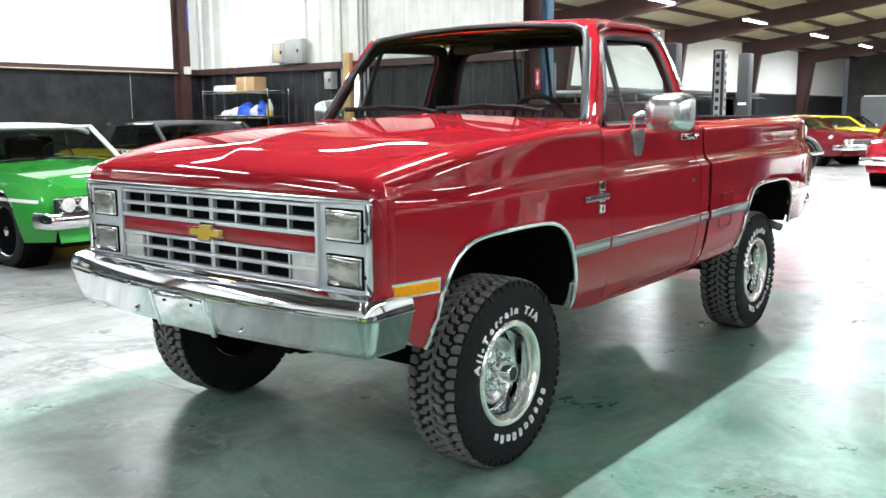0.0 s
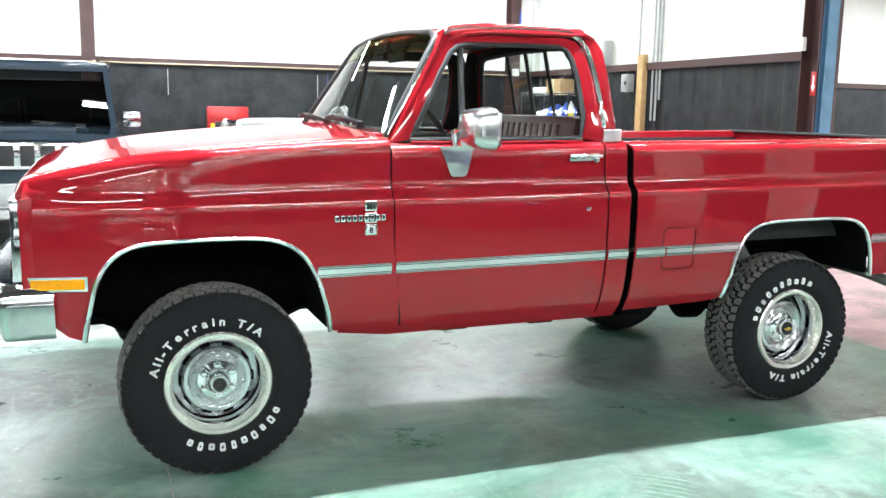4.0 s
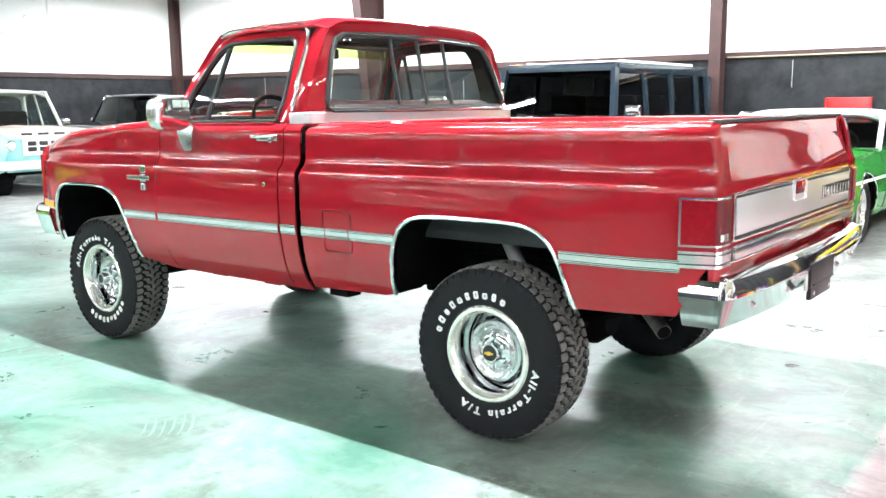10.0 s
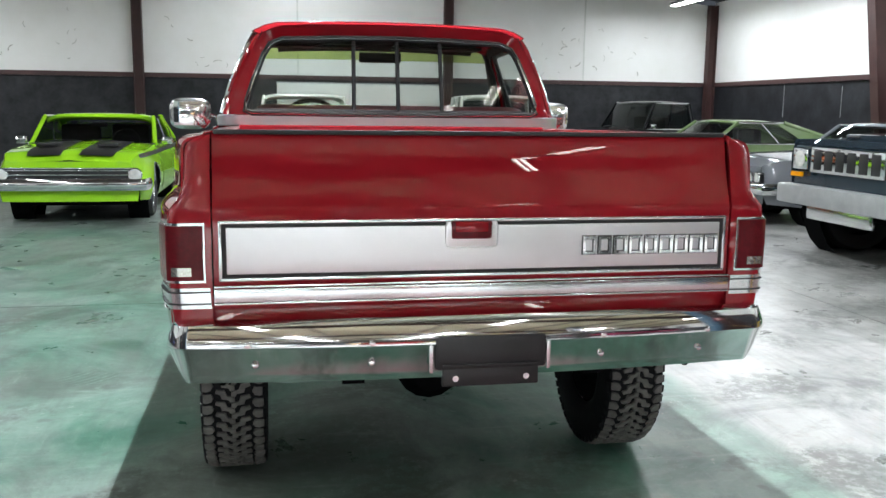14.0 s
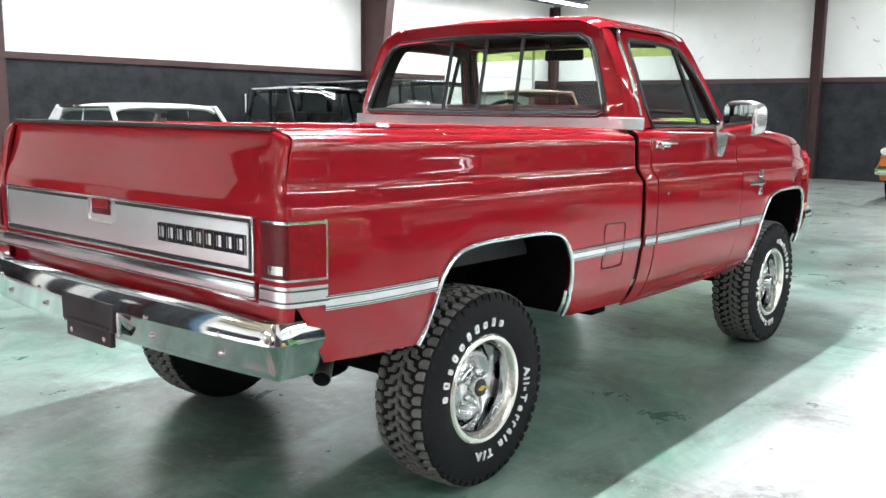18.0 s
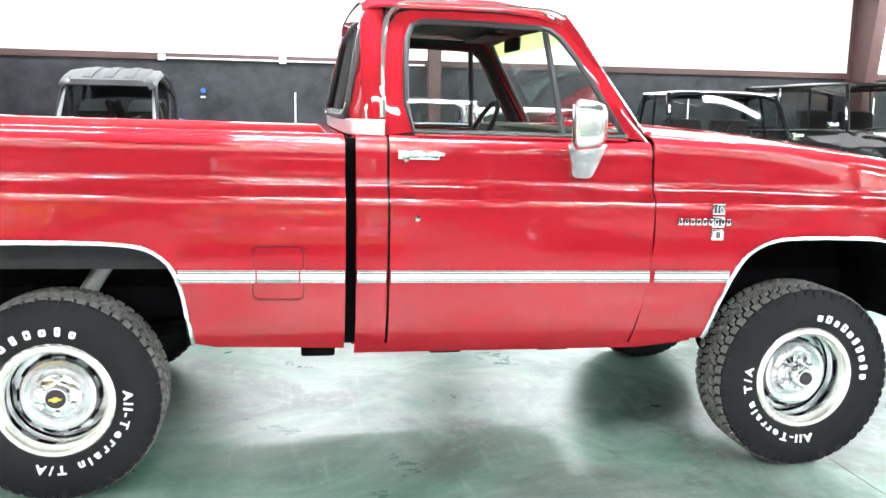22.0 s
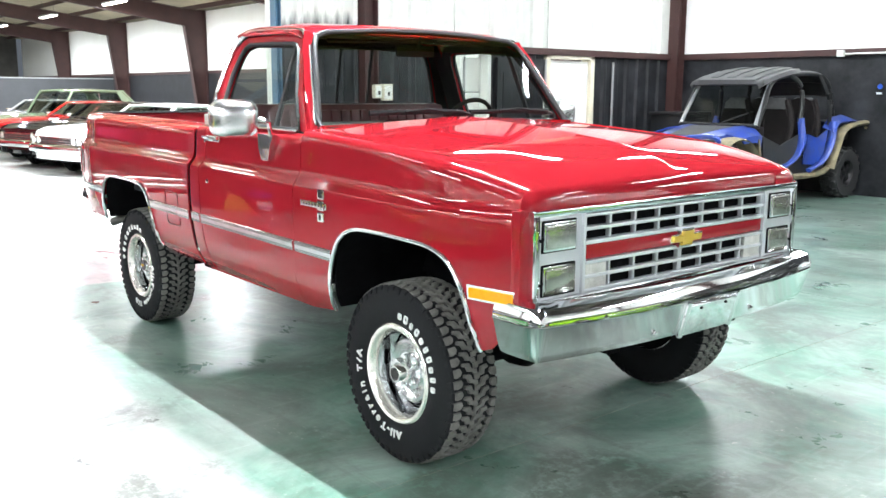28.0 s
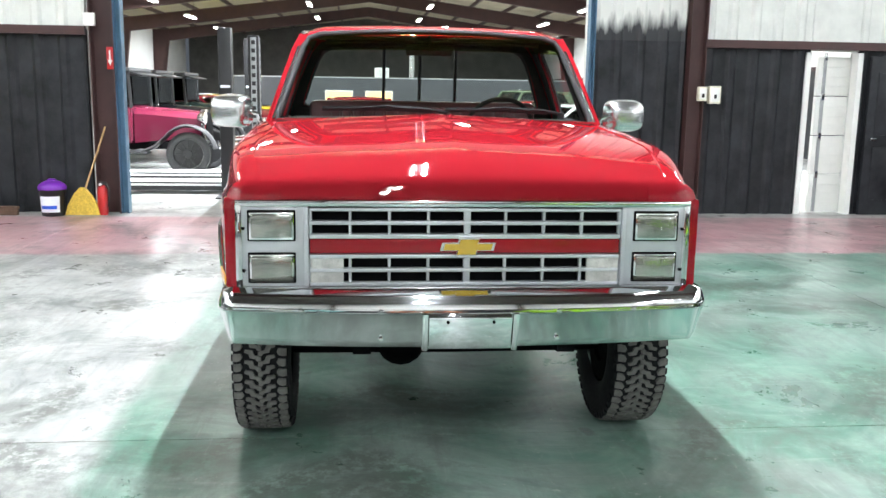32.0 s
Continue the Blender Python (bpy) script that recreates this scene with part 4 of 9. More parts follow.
def badge(side):
    """Cross-shaped fender badge: a word row of blocks and a stack of three small plates."""
    cx = 0.865 if side > 0 else 1.02
    word = (1.02, 0.80) if side > 0 else (0.85, 1.075)
    y = lambda x, z: side * (S_FENDER(x, z) + 0.006)
    ob = tp("fender_badge", bmesh.new(), CHROME, None, "small chrome and black fender badge")
    for k, z in enumerate((1.135, 1.085, 1.035)):
        tp("badge_plate", box((0.052, 0.008, 0.044), (cx, y(cx, z), z), 0.003), CHROME, ob)
        tp("badge_inset", box((0.038, 0.008, 0.030), (cx, y(cx, z) + side * 0.002, z), 0.003), GASKET if k != 2 else BRUSHED, ob)
    for k in range(9):
        x = word[0] + (word[1] - word[0]) * (k + 0.5) / 9
        tp("badge_letter", box((0.019, 0.007, 0.026), (x, y(x, 1.085) + side * 0.003, 1.085), 0.002), CHROME, ob)
        tp("letter_inset", box((0.008, 0.003, 0.012), (x, y(x, 1.085) + side * 0.0065, 1.085)), GASKET, ob)
    for text, z in (("10", 1.135), ("8", 1.035)):
        bm = type_mesh(text, 0.034, 0.001)
        turn = Matrix(((-side, 0, 0, cx), (0, 0, side, y(cx, z) + side * 0.007), (0, 1, 0, z - 0.012), (0, 0, 0, 1)))
        bmesh.ops.transform(bm, matrix=turn, verts=bm.verts)
        tp("badge_numeral", bm, CHROME if z > 1.1 else GASKET, ob, smooth=0)


badge(1)
badge(-1)
for side, door in ((1, DOORS[0]), (-1, DOORS[1])):
    hz = 1.315
    y = side * (S_DOOR(-0.15, hz) + 0.006)
    h = tp("door_handle", box((0.155, 0.012, 0.034), (-0.155, y, hz), 0.005), CHROME, door, "chrome push-button door handle")
    part("grip", rake(box((0.17, 0.022, 0.016), (-0.148, y + side * 0.024, hz + 0.006), 0.006)), CHROME, h)
    part("button", rake(lathe([(0.0, side * 0.030), (0.012, side * 0.028), (0.013, 0.0)], 12, "y", (-0.205, y, hz - 0.012))), CHROME, h)

# ---- cab above the belt ----
def upper(z):
    return 0.905 - 0.30 * (z - 1.385) - 0.28 * max(0.0, z - 1.55) ** 1.5


OUT = [(0.757, 1.383), (0.70, 1.452), (0.62, 1.572), (0.535, 1.70), (0.47, 1.798), (0.425, 1.842), (0.36, 1.858), (0.10, 1.862), (-0.15, 1.860), (-0.215, 1.842), (-0.252, 1.79), (-0.264, 1.68), (-0.268, 1.53), (-0.268, 1.383)]
INN = [(0.665, 1.398), (0.628, 1.452), (0.562, 1.565), (0.487, 1.692), (0.428, 1.775), (0.388, 1.803), (0.34, 1.812), (0.10, 1.817), (-0.118, 1.815), (-0.158, 1.797), (-0.180, 1.752), (-0.190, 1.66), (-0.193, 1.50), (-0.165, 1.398)]
ring = loft([[(x, upper(z), z) for x, z in OUT], [(x + (a - x) * 0.5, upper(z + (b - z) * 0.5) + 0.003, z + (b - z) * 0.5) for (x, z), (a, b) in zip(OUT, INN)], [(x, upper(z) - 0.006, z) for x, z in INN]], 0.022)
for a, door in zip((ring, mirror_y(ring)), DOORS):
    tp("window_frame", a, RED, door)
seal = tube([(x, upper(z) - 0.004, z) for x, z in INN], 0.012, 6, closed=True)
both("window_seal", seal, GASKET)
sill = tube([(0.665, 0.912, 1.392), (0.2, 0.914, 1.390), (-0.165, 0.912, 1.390)], 0.008, 6)
both("window_sill", sill, CHROME)
# side glass, with the vent pane's bar
pane = [(x, z) for x, z in INN]
both("side_window", sheet([(x, z) for x, z in reversed(pane)], lambda x, z: upper(z) - 0.016, step=0.1, thick=0.0), GLASS)
both("vent_bar", tube([(0.415, upper(1.39) - 0.014, 1.39), (0.372, upper(1.81) - 0.014, 1.81)], 0.014, 6), GASKET)
# drip rail
DRIP = smooth_line([(0.455, 1.852), (0.40, 1.876), (0.30, 1.884), (0.05, 1.888), (-0.13, 1.886), (-0.205, 1.872), (-0.252, 1.825), (-0.272, 1.74), (-0.280, 1.60), (-0.284, 1.445)], 4)
both("drip_moulding", tube([(x, upper(z) + 0.010, z) for x, z in DRIP], 0.012, 6), STAINLESS)


# roof: a crowned sheet, rolled down to the drip rail
def roof_row(x):
    lift = interp([(-0.345, -0.022), (-0.32, -0.010), (-0.28, 0.0), (0.2, 0.003), (0.36, -0.012), (0.42, -0.035), (0.455, -0.062)], x)
    half = 0.735 - 0.045 * max(0.0, (-x - 0.26) / 0.085) ** 2
    row = []
    for u in np.linspace(-1, 1, 25):
        a = abs(u)
        y = half * u
        z = 1.935 + lift - 0.022 * a ** 2 - 0.040 * max(0.0, (a - 0.80) / 0.2) ** 2.2
        row.append((x, y, z))
    return row


tp("roof", loft([roof_row(x) for x in (0.455, 0.44, 0.42, 0.39, 0.35, 0.3, 0.2, 0.05, -0.1, -0.2, -0.26, -0.29, -0.31, -0.33, -0.345)], 0.012), RED)
# rear corner pillars and the frame of the rear window
RW_OUT = [(-0.772, 1.462), (-0.765, 1.50), (-0.725, 1.62), (-0.675, 1.745), (-0.640, 1.800), (-0.58, 1.826), (-0.3, 1.838), (0, 1.842), (0.3, 1.838), (0.58, 1.826), (0.640, 1.800), (0.675, 1.745), (0.725, 1.62), (0.765, 1.50), (0.772, 1.462), (0.74, 1.447), (0.3, 1.443), (0, 1.442), (-0.3, 1.443), (-0.74, 1.447)]


def rear_x(z):
    return -0.405 + 0.24 * max(0.0, z - 1.44) ** 1.15


outer = []
for y, z in RW_OUT:
    k = abs(y)
    if z > 1.80:
        outer.append((-0.340, y * 1.06, 1.903 - 0.03 * (k / 0.65) ** 3))
    elif z > 1.79:
        outer.append((-0.343, math.copysign(0.676, y), 1.864))
    elif z > 1.455:
        zz = 1.40 + (z - 1.462) * (1.88 - 1.40) / (1.80 - 1.462)
        outer.append((-0.345 - 0.03 * (1.88 - zz), math.copysign(upper(min(zz, 1.87)) - 0.012, y), zz))
    else:
        outer.append((-0.398, y * 1.14, 1.385))
rows = [outer]
for f in (0.4, 0.75, 1.0):
    rows.append([(o[0] + (rear_x(z) - o[0]) * f, o[1] + (y - o[1]) * f, o[2] + (z - o[2]) * f) for o, (y, z) in zip(outer, RW_OUT)])
tp("cab_back", loft(rows, 0.012, closed=True), RED)
PIL = [1.383, 1.44, 1.52, 1.62, 1.72, 1.80, 1.845, 1.866]
both("rear_pillar", loft([[(-0.268 + (x + 0.268) * (1 - 0.55 * max(0.0, (z - 1.80) / 0.085) ** 1.5), upper(min(z, 1.87)) + dy - 0.02 * max(0.0, (z - 1.82) / 0.065) ** 2, z) for x, dy in ((-0.268, 0.0), (-0.30, 0.003), (-0.335, 0.0), (-0.358, -0.010), (-0.372 + 0.028 * (z - 1.383) / 0.5, -0.028))] for z in PIL], 0.012), RED)
loop = [(rear_x(z) - 0.006, y, z) for y, z in RW_OUT]
tp("rear_window_gasket", tube(loop, 0.016, 8, closed=True), GASKET)
tp("rear_window_bead", tube([(x - 0.012, y, z) for x, y, z in loop], 0.006, 6, closed=True), CHROME)
bm = bmesh.new()
bm.faces.new([bm.verts.new((rear_x(z) + 0.004, y, z)) for y, z in RW_OUT])
tp("rear_window", bm, GLASS, smooth=0)
for y in (-0.255, -0.02, 0.215):
    tp("slider_bar", tube([(rear_x(1.45), y, 1.452), (rear_x(1.832), y * 0.98, 1.832)], 0.011, 6), GASKET)
tp("slider_rail", tube([(rear_x(1.46) + 0.004, -0.73, 1.462), (rear_x(1.46) + 0.004, 0.73, 1.462)], 0.010, 6), GASKET)
# bright band round the back of the cab
band = [(-0.278, 0.906), (-0.33, 0.906), (-0.368, 0.897), (-0.392, 0.868), (-0.405, 0.80), (-0.410, 0.4), (-0.411, 0.0)]
band = band + [(x, -y) for x, y in reversed(band[:-1])]
tp("cab_band", loft([[(x - o * (1 if abs(y) < 0.88 else 0), y + (o if y > 0.88 else (-o if y < -0.88 else 0)), z) for x, y in band] for z, o in ((1.380, 0.002), (1.384, 0.008), (1.434, 0.010), (1.438, 0.002))], 0.004), BRUSHED, None, "bright metal band under the rear window")
tp("cab_rear_wall", box((0.02, 1.76, 0.80), (-0.385, 0, 0.98)), RED)

# windscreen, curved, in its rubber
WS = [(-0.838, 1.412), (-0.83, 1.45), (-0.76, 1.66), (-0.712, 1.80), (-0.682, 1.845), (-0.62, 1.868), (-0.3, 1.888), (0, 1.893), (0.3, 1.888), (0.62, 1.868), (0.682, 1.845), (0.712, 1.80), (0.76, 1.66), (0.83, 1.45), (0.838, 1.412), (0.78, 1.402), (0.4, 1.422), (0, 1.428), (-0.4, 1.422), (-0.78, 1.402)]


def screen_x(y, z):
    return 0.748 - (z - 1.41) * 0.70 + 0.085 * (1 - (y / 0.84) ** 2)


loop = [(screen_x(y, z) + 0.004, y, z) for y, z in WS]
tp("windscreen_gasket", tube(loop, 0.016, 8, closed=True), GASKET)
rows = []
for u in np.linspace(0, 1, 9):
    z = 1.412 + 0.462 * u
    half = interp([(1.40, 0.835), (1.45, 0.828), (1.66, 0.758), (1.80, 0.712), (1.85, 0.675), (1.88, 0.64)], z)
    rows.append([(screen_x(y, z), y, z + 0.014 * (1 - (y / 0.84) ** 2)) for y in np.linspace(-half, half, 17)])
screen = tp("windscreen", loft(rows), GLASS)
band = [[(screen_x(y, z) + 0.004, y, z + 0.014 * (1 - (y / 0.84) ** 2)) for y in np.linspace(-h, h, 17)] for z, h in ((1.775, 0.718), (1.81, 0.702), (1.845, 0.678), (1.874, 0.645))]
tp("shade_band", loft(band), GLASS_SHADE, screen, "green tinted shade band")
both("a_pillar", loft([[(x, y, z) for x, y, z in ((screen_x(0.838, 1.40) - 0.002, 0.838, 1.40), (screen_x(0.76, 1.66), 0.765, 1.66), (screen_x(0.712, 1.80), 0.718, 1.80), (0.462, 0.69, 1.865))],
                       [(0.752, 0.882, 1.383), (0.60, 0.828, 1.63), (0.50, 0.775, 1.79), (0.452, 0.735, 1.872)],
                       [(0.748, 0.902, 1.375), (0.545, upper(1.69), 1.69), (0.468, upper(1.80), 1.80), (0.42, upper(1.85), 1.850)]], 0.02), RED)
both("screen_bead", tube([(screen_x(0.85, 1.42) + 0.012, 0.860, 1.42), (screen_x(0.78, 1.66) + 0.008, 0.786, 1.66), (screen_x(0.73, 1.80) + 0.008, 0.738, 1.80)], 0.007, 6), STAINLESS)
# wipers
for y0, y1 in ((0.05, -0.60), (0.66, 0.04)):
    mid = (y0 + y1) / 2
    w = tp("wiper", tube([(0.815, y0, 1.462), (0.855, y0 - 0.10, 1.482), (0.846, mid + 0.02, 1.492)], 0.010, 6), WIPER_BLACK)
    tp("wiper_blade", tube([(0.850, y0 - 0.08, 1.474), (0.850, mid, 1.484), (0.815, y1, 1.478)], 0.009, 6, flat=0.014), WIPER_BLACK, w)
    tp("wiper_bridge", tube([(0.856, mid + 0.13, 1.482), (0.857, mid, 1.497), (0.846, mid - 0.13, 1.484)], 0.006, 6), WIPER_BLACK, w)
    tp("wiper_pivot", lathe([(0.0, 1.475), (0.016, 1.470), (0.022, 1.44)], 10, "z", (0.812, y0, 0)), WIPER_BLACK, w)

# door mirrors
MIRROR_TURN = {s: pose(0.425, s * 1.115, 1.445, 0, 0, a) for s, a in ((1, 2), (-1, -20))}


def mirror_head(side):
    """A rounded chrome shell, bulged forwards and flat behind."""
    bm = bmesh.new()
    bmesh.ops.create_uvsphere(bm, u_segments=32, v_segments=18, radius=1.0)
    for v in bm.verts:
        c = v.co
        n = (abs(c.x) ** 3.8 + abs(c.y) ** 3.8 + abs(c.z) ** 3.8) ** (1 / 3.8)
        c = c / n
        v.co = MIRROR_TURN[side] @ Vector(((0.080 if c.x > 0 else 0.040) * c.x, 0.116 * c.y * (1 - 0.08 * c.x), 0.089 * c.z * (1 - 0.10 * c.x)))
    return bm


for side in (-1, 1):
    d = DOORS[0] if side > 0 else DOORS[1]
    m = tp("door_mirror", mirror_head(side), SHELL_CHROME, d, "chrome door mirror on a polished bracket")
    part("mirror_glass", rake(box((0.004, 0.185, 0.138), MIRROR_TURN[side] @ Vector((-0.041, 0, 0)), 0.001, MIRROR_TURN[side].to_3x3().to_4x4())), CHROME, m)
    part("arm", rake(tube([(0.47, side * 0.945, 1.36), (0.49, side * 0.965, 1.43), (0.475, side * 1.00, 1.442), (0.450, side * 1.04, 1.442)], 0.013, 8)), CHROME, m)
    shield = sheet([(0.560, 1.372), (0.405, 1.372), (0.432, 1.250), (0.448, 1.243), (0.492, 1.243), (0.505, 1.250)], lambda x, z: S_DOOR(x, z) + 0.030 + 0.25 * max(0, z - 1.27), thick=0.03)
    part("bracket", rake(shield if side > 0 else mirror_y(shield)), SHELL_CHROME, m)

# dark trim inside the door frames, pillars and rear wall
inner = loft([[(x, upper(z) - 0.030, z) for x, z in OUT], [(x, upper(z) - 0.034, z) for x, z in INN]], 0.004)
both("inner_frame", inner, TRIM_BLACK)
rows = [[(o[0] + 0.022, o[1] * 0.965, o[2] - 0.01) for o in outer], [(rear_x(z) + 0.024, y, z) for y, z in RW_OUT]]
tp("rear_trim", loft(rows, 0.004, closed=True), TRIM_BLACK)
tp("rear_wall_trim", box((0.015, 1.70, 0.78), (-0.360, 0, 1.05), 0.004), TRIM_BLACK)
both("corner_lining", loft([[(x, upper(min(z, 1.86)) - 0.032, z) for x in (-0.255, -0.30, -0.345)] for z in PIL], 0.004), TRIM_BLACK)
both("pillar_trim", loft([[(screen_x(0.838, 1.40) - 0.04, 0.825, 1.40), (screen_x(0.76, 1.66) - 0.04, 0.750, 1.66), (screen_x(0.712, 1.80) - 0.04, 0.700, 1.80), (0.43, 0.68, 1.855)],
                          [(0.715, 0.862, 1.383), (0.565, 0.800, 1.63), (0.465, 0.745, 1.79), (0.415, 0.715, 1.86)]], 0.006), TRIM_BLACK)
# cabin
tp("bench_seat", box((0.48, 1.45, 0.16), (0.02, 0, 1.00), 0.05), VINYL_MAROON)
seat_back = tp("seat_back", box((0.14, 1.45, 0.52), (-0.26, 0, 1.235), 0.05, pose(0, 0, 0, 0, -9, 0)), VINYL_MAROON, None, "maroon pleated vinyl bench backrest")
for k in range(17):
    tp("pleat", box((0.03, 0.055, 0.40), (-0.19 - 0.004, -0.56 + 0.07 * k, 1.26), 0.012, pose(0, 0, 0, 0, -9, 0)), VINYL_MAROON, seat_back)
dash = tp("dashboard", box((0.34, 1.62, 0.24), (0.60, 0, 1.305), 0.05), TRIM_BLACK)
for y in (-0.62, -0.20, 0.12, 0.66):
    tp("air_vent", box((0.02, 0.12, 0.06), (0.432, y, 1.345), 0.008), GASKET, dash)
tp("gauge_panel", box((0.02, 0.44, 0.12), (0.432, 0.40, 1.31), 0.01), GREY_STEEL, dash)
tp("cabin_floor", box((1.15, 1.60, 0.03), (0.20, 0, 0.68)), TRIM_BLACK)
tp("firewall", box((0.03, 1.60, 0.70), (0.72, 0, 1.03)), TRIM_BLACK)
both("door_card", box((0.98, 0.03, 0.72), (0.24, 0.855, 1.01), 0.01), TRIM_BLACK)
liner = [[(x, y * 0.97, z - 0.035) for x, y, z in roof_row(x)][2:-2] for x in (0.452, 0.43, 0.40, 0.2, -0.1, -0.29)]
tp("headliner", loft(liner, 0.008), HEADLINER)
tilt = pose(0.36, 0.40, 1.365, 0, -62, 0)
ringp = [tilt @ Vector((0.19 * math.cos(a), 0.19 * math.sin(a), 0)) for a in np.linspace(0, 2 * math.pi, 33)[:-1]]
sw = tp("steering_wheel", tube(ringp, 0.013, 8, closed=True), TRIM_BLACK)
tp("spoke", tube([tilt @ Vector((0, -0.18, 0)), tilt @ Vector((-0.03, 0, -0.02)), tilt @ Vector((0, 0.18, 0))], 0.016, 6, flat=0.010), TRIM_BLACK, sw)
tp("steering_column", tube([tilt @ Vector((0, 0, -0.02)), (0.62, 0.40, 1.22)], 0.03, 8), TRIM_BLACK, sw)
im = tp("inside_mirror", box((0.02, 0.26, 0.062), (0.42, -0.02, 1.795), 0.012), TRIM_BLACK)
tp("mirror_stem", tube([(0.44, -0.02, 1.80), (0.47, -0.02, 1.87)], 0.008, 6), TRIM_BLACK, im)
both("sun_visor", box((0.16, 0.55, 0.018), (0.40, 0.36, 1.852), 0.006, None), HEADLINER)

# ---- wheels ----
TR, TW, WZ = 0.387, 0.242, 0.407


def rs(r):
    """A tyre radius, from the bead outwards."""
    return 0.2 + (r - 0.2) * 0.926


def tyre_mesh():
    h = TW / 2
    prof = [(0.200, -h * 0.80), (0.225, -h * 0.94), (0.27, -h * 1.02), (0.32, -h * 1.0), (0.36, -h * 0.96), (0.388, -h * 0.90), (0.3905, -h * 0.5), (0.391, 0),
            (0.3905, h * 0.5), (0.388, h * 0.90), (0.36, h * 0.96), (0.32, h * 1.0), (0.27, h * 1.02), (0.225, h * 0.94), (0.200, h * 0.80)]
    return lathe([(rs(r), y) for r, y in prof], 64, "y")


def tread_mesh():
    """Interlocking raised blocks: shoulder lugs that round over the edge, and two rows of crooked blocks hooked into each other."""
    out = bmesh.new()
    h = TW / 2

    def height(v):
        return TR - 0.012 * max(0.0, (abs(v) / h - 0.62) / 0.38) ** 2

    def block(poly, a0, base, chamfer=0.0025):
        """One block with a worn, chamfered top edge."""
        n = len(poly)
        cu, cv = sum(u for u, v in poly) / n, sum(v for u, v in poly) / n
        rows = []
        for r_of, k in ((lambda v: base, 1.0), (lambda v: height(v) - chamfer, 0.99), (lambda v: height(v), 0.90)):
            row = []
            for u, v in poly:
                uu, vv = cu + (u - cu) * k, cv + (v - cv) * k
                r = r_of(vv)
                row.append(out.verts.new((r * math.cos(a0 + uu), vv, r * math.sin(a0 + uu))))
            rows.append(row)
        for lo, hi in zip(rows, rows[1:]):
            for i in range(n):
                out.faces.new((hi[i], hi[(i + 1) % n], lo[(i + 1) % n], lo[i]))
        out.faces.new(rows[-1])
    n = 54
    p = 2 * math.pi / n
    base = rs(0.386)
    for k in range(n):
        a = k * p
        for s in (-1, 1):
            o = 0.5 * p if s > 0 else 0
            far = 0.93 if k % 2 else 0.90
            block([(0.06 * p, s * h * 0.64), (0.40 * p, s * h * 0.58), (0.74 * p, s * h * 0.66), (0.86 * p, s * h * 0.80), (0.80 * p, s * h * far), (0.12 * p, s * h * far)], a + o, base)
            # the lug's end, rounded over the shoulder and down the sidewall
            low = 0.356 if k % 2 else 0.370
            edge = height(h * far) - 0.002
            rings = []
            for dy in (0.0, -0.02):
                rings.append([[out.verts.new((r * math.cos(a + o + u * p), s * (h * w + dy), r * math.sin(a + o + u * p))) for u in us]
                              for r, w, us in ((edge, far, (0.12, 0.80)), (edge - 0.007, 0.985, (0.14, 0.78)), (rs(low), 0.992, (0.24, 0.68)))])
            face, under = rings
            for i in range(2):
                for quad in ((face[i][0], face[i][1], face[i + 1][1], face[i + 1][0]), (face[i][0], face[i + 1][0], under[i + 1][0], under[i][0]), (face[i][1], face[i + 1][1], under[i + 1][1], under[i][1])):
                    out.faces.new(quad).material_index = 1
            out.faces.new((face[2][0], face[2][1], under[2][1], under[2][0])).material_index = 1
            # crooked middle blocks, hooked into each other across the middle groove
            b = a + (0.15 * p if s > 0 else 0.65 * p)
            block([(0.02 * p, s * h * 0.50), (0.30 * p, s * h * 0.54), (0.44 * p, s * h * 0.38), (0.84 * p, s * h * 0.34), (0.94 * p, s * h * 0.12), (1.16 * p, s * h * 0.08), (1.16 * p, s * h * -0.06), (0.74 * p, s * h * -0.05), (0.60 * p, s * h * 0.17), (0.12 * p, s * h * 0.24)], b, base, 0.0018)
    return out


def glyph(ch):
    """One raised white character, its foot towards the hub."""
    bm = type_mesh(ch, 0.045, 0.004)
    bmesh.ops.scale(bm, vec=(1.12, 1, 1), verts=bm.verts)
    for v in bm.verts:
        x, y, z = v.co
        v.co = Vector((0.246 + y, TW / 2 * 1.02 + z, x))
    return bm


def spread(k, count):
    """How far along its word a character stands: narrow letters take less room."""
    if count != 15:
        return k / (count - 1)
    wide = [{"l": 0.45, "i": 0.45, "-": 0.55, "r": 0.7, " ": 0.6, "/": 0.6}.get(c, 1.0) for c in "All-Terrain T/A"]
    return (sum(wide[:k]) + wide[k] / 2 - wide[0] / 2) / (sum(wide) - wide[0] / 2 - wide[-1] / 2)


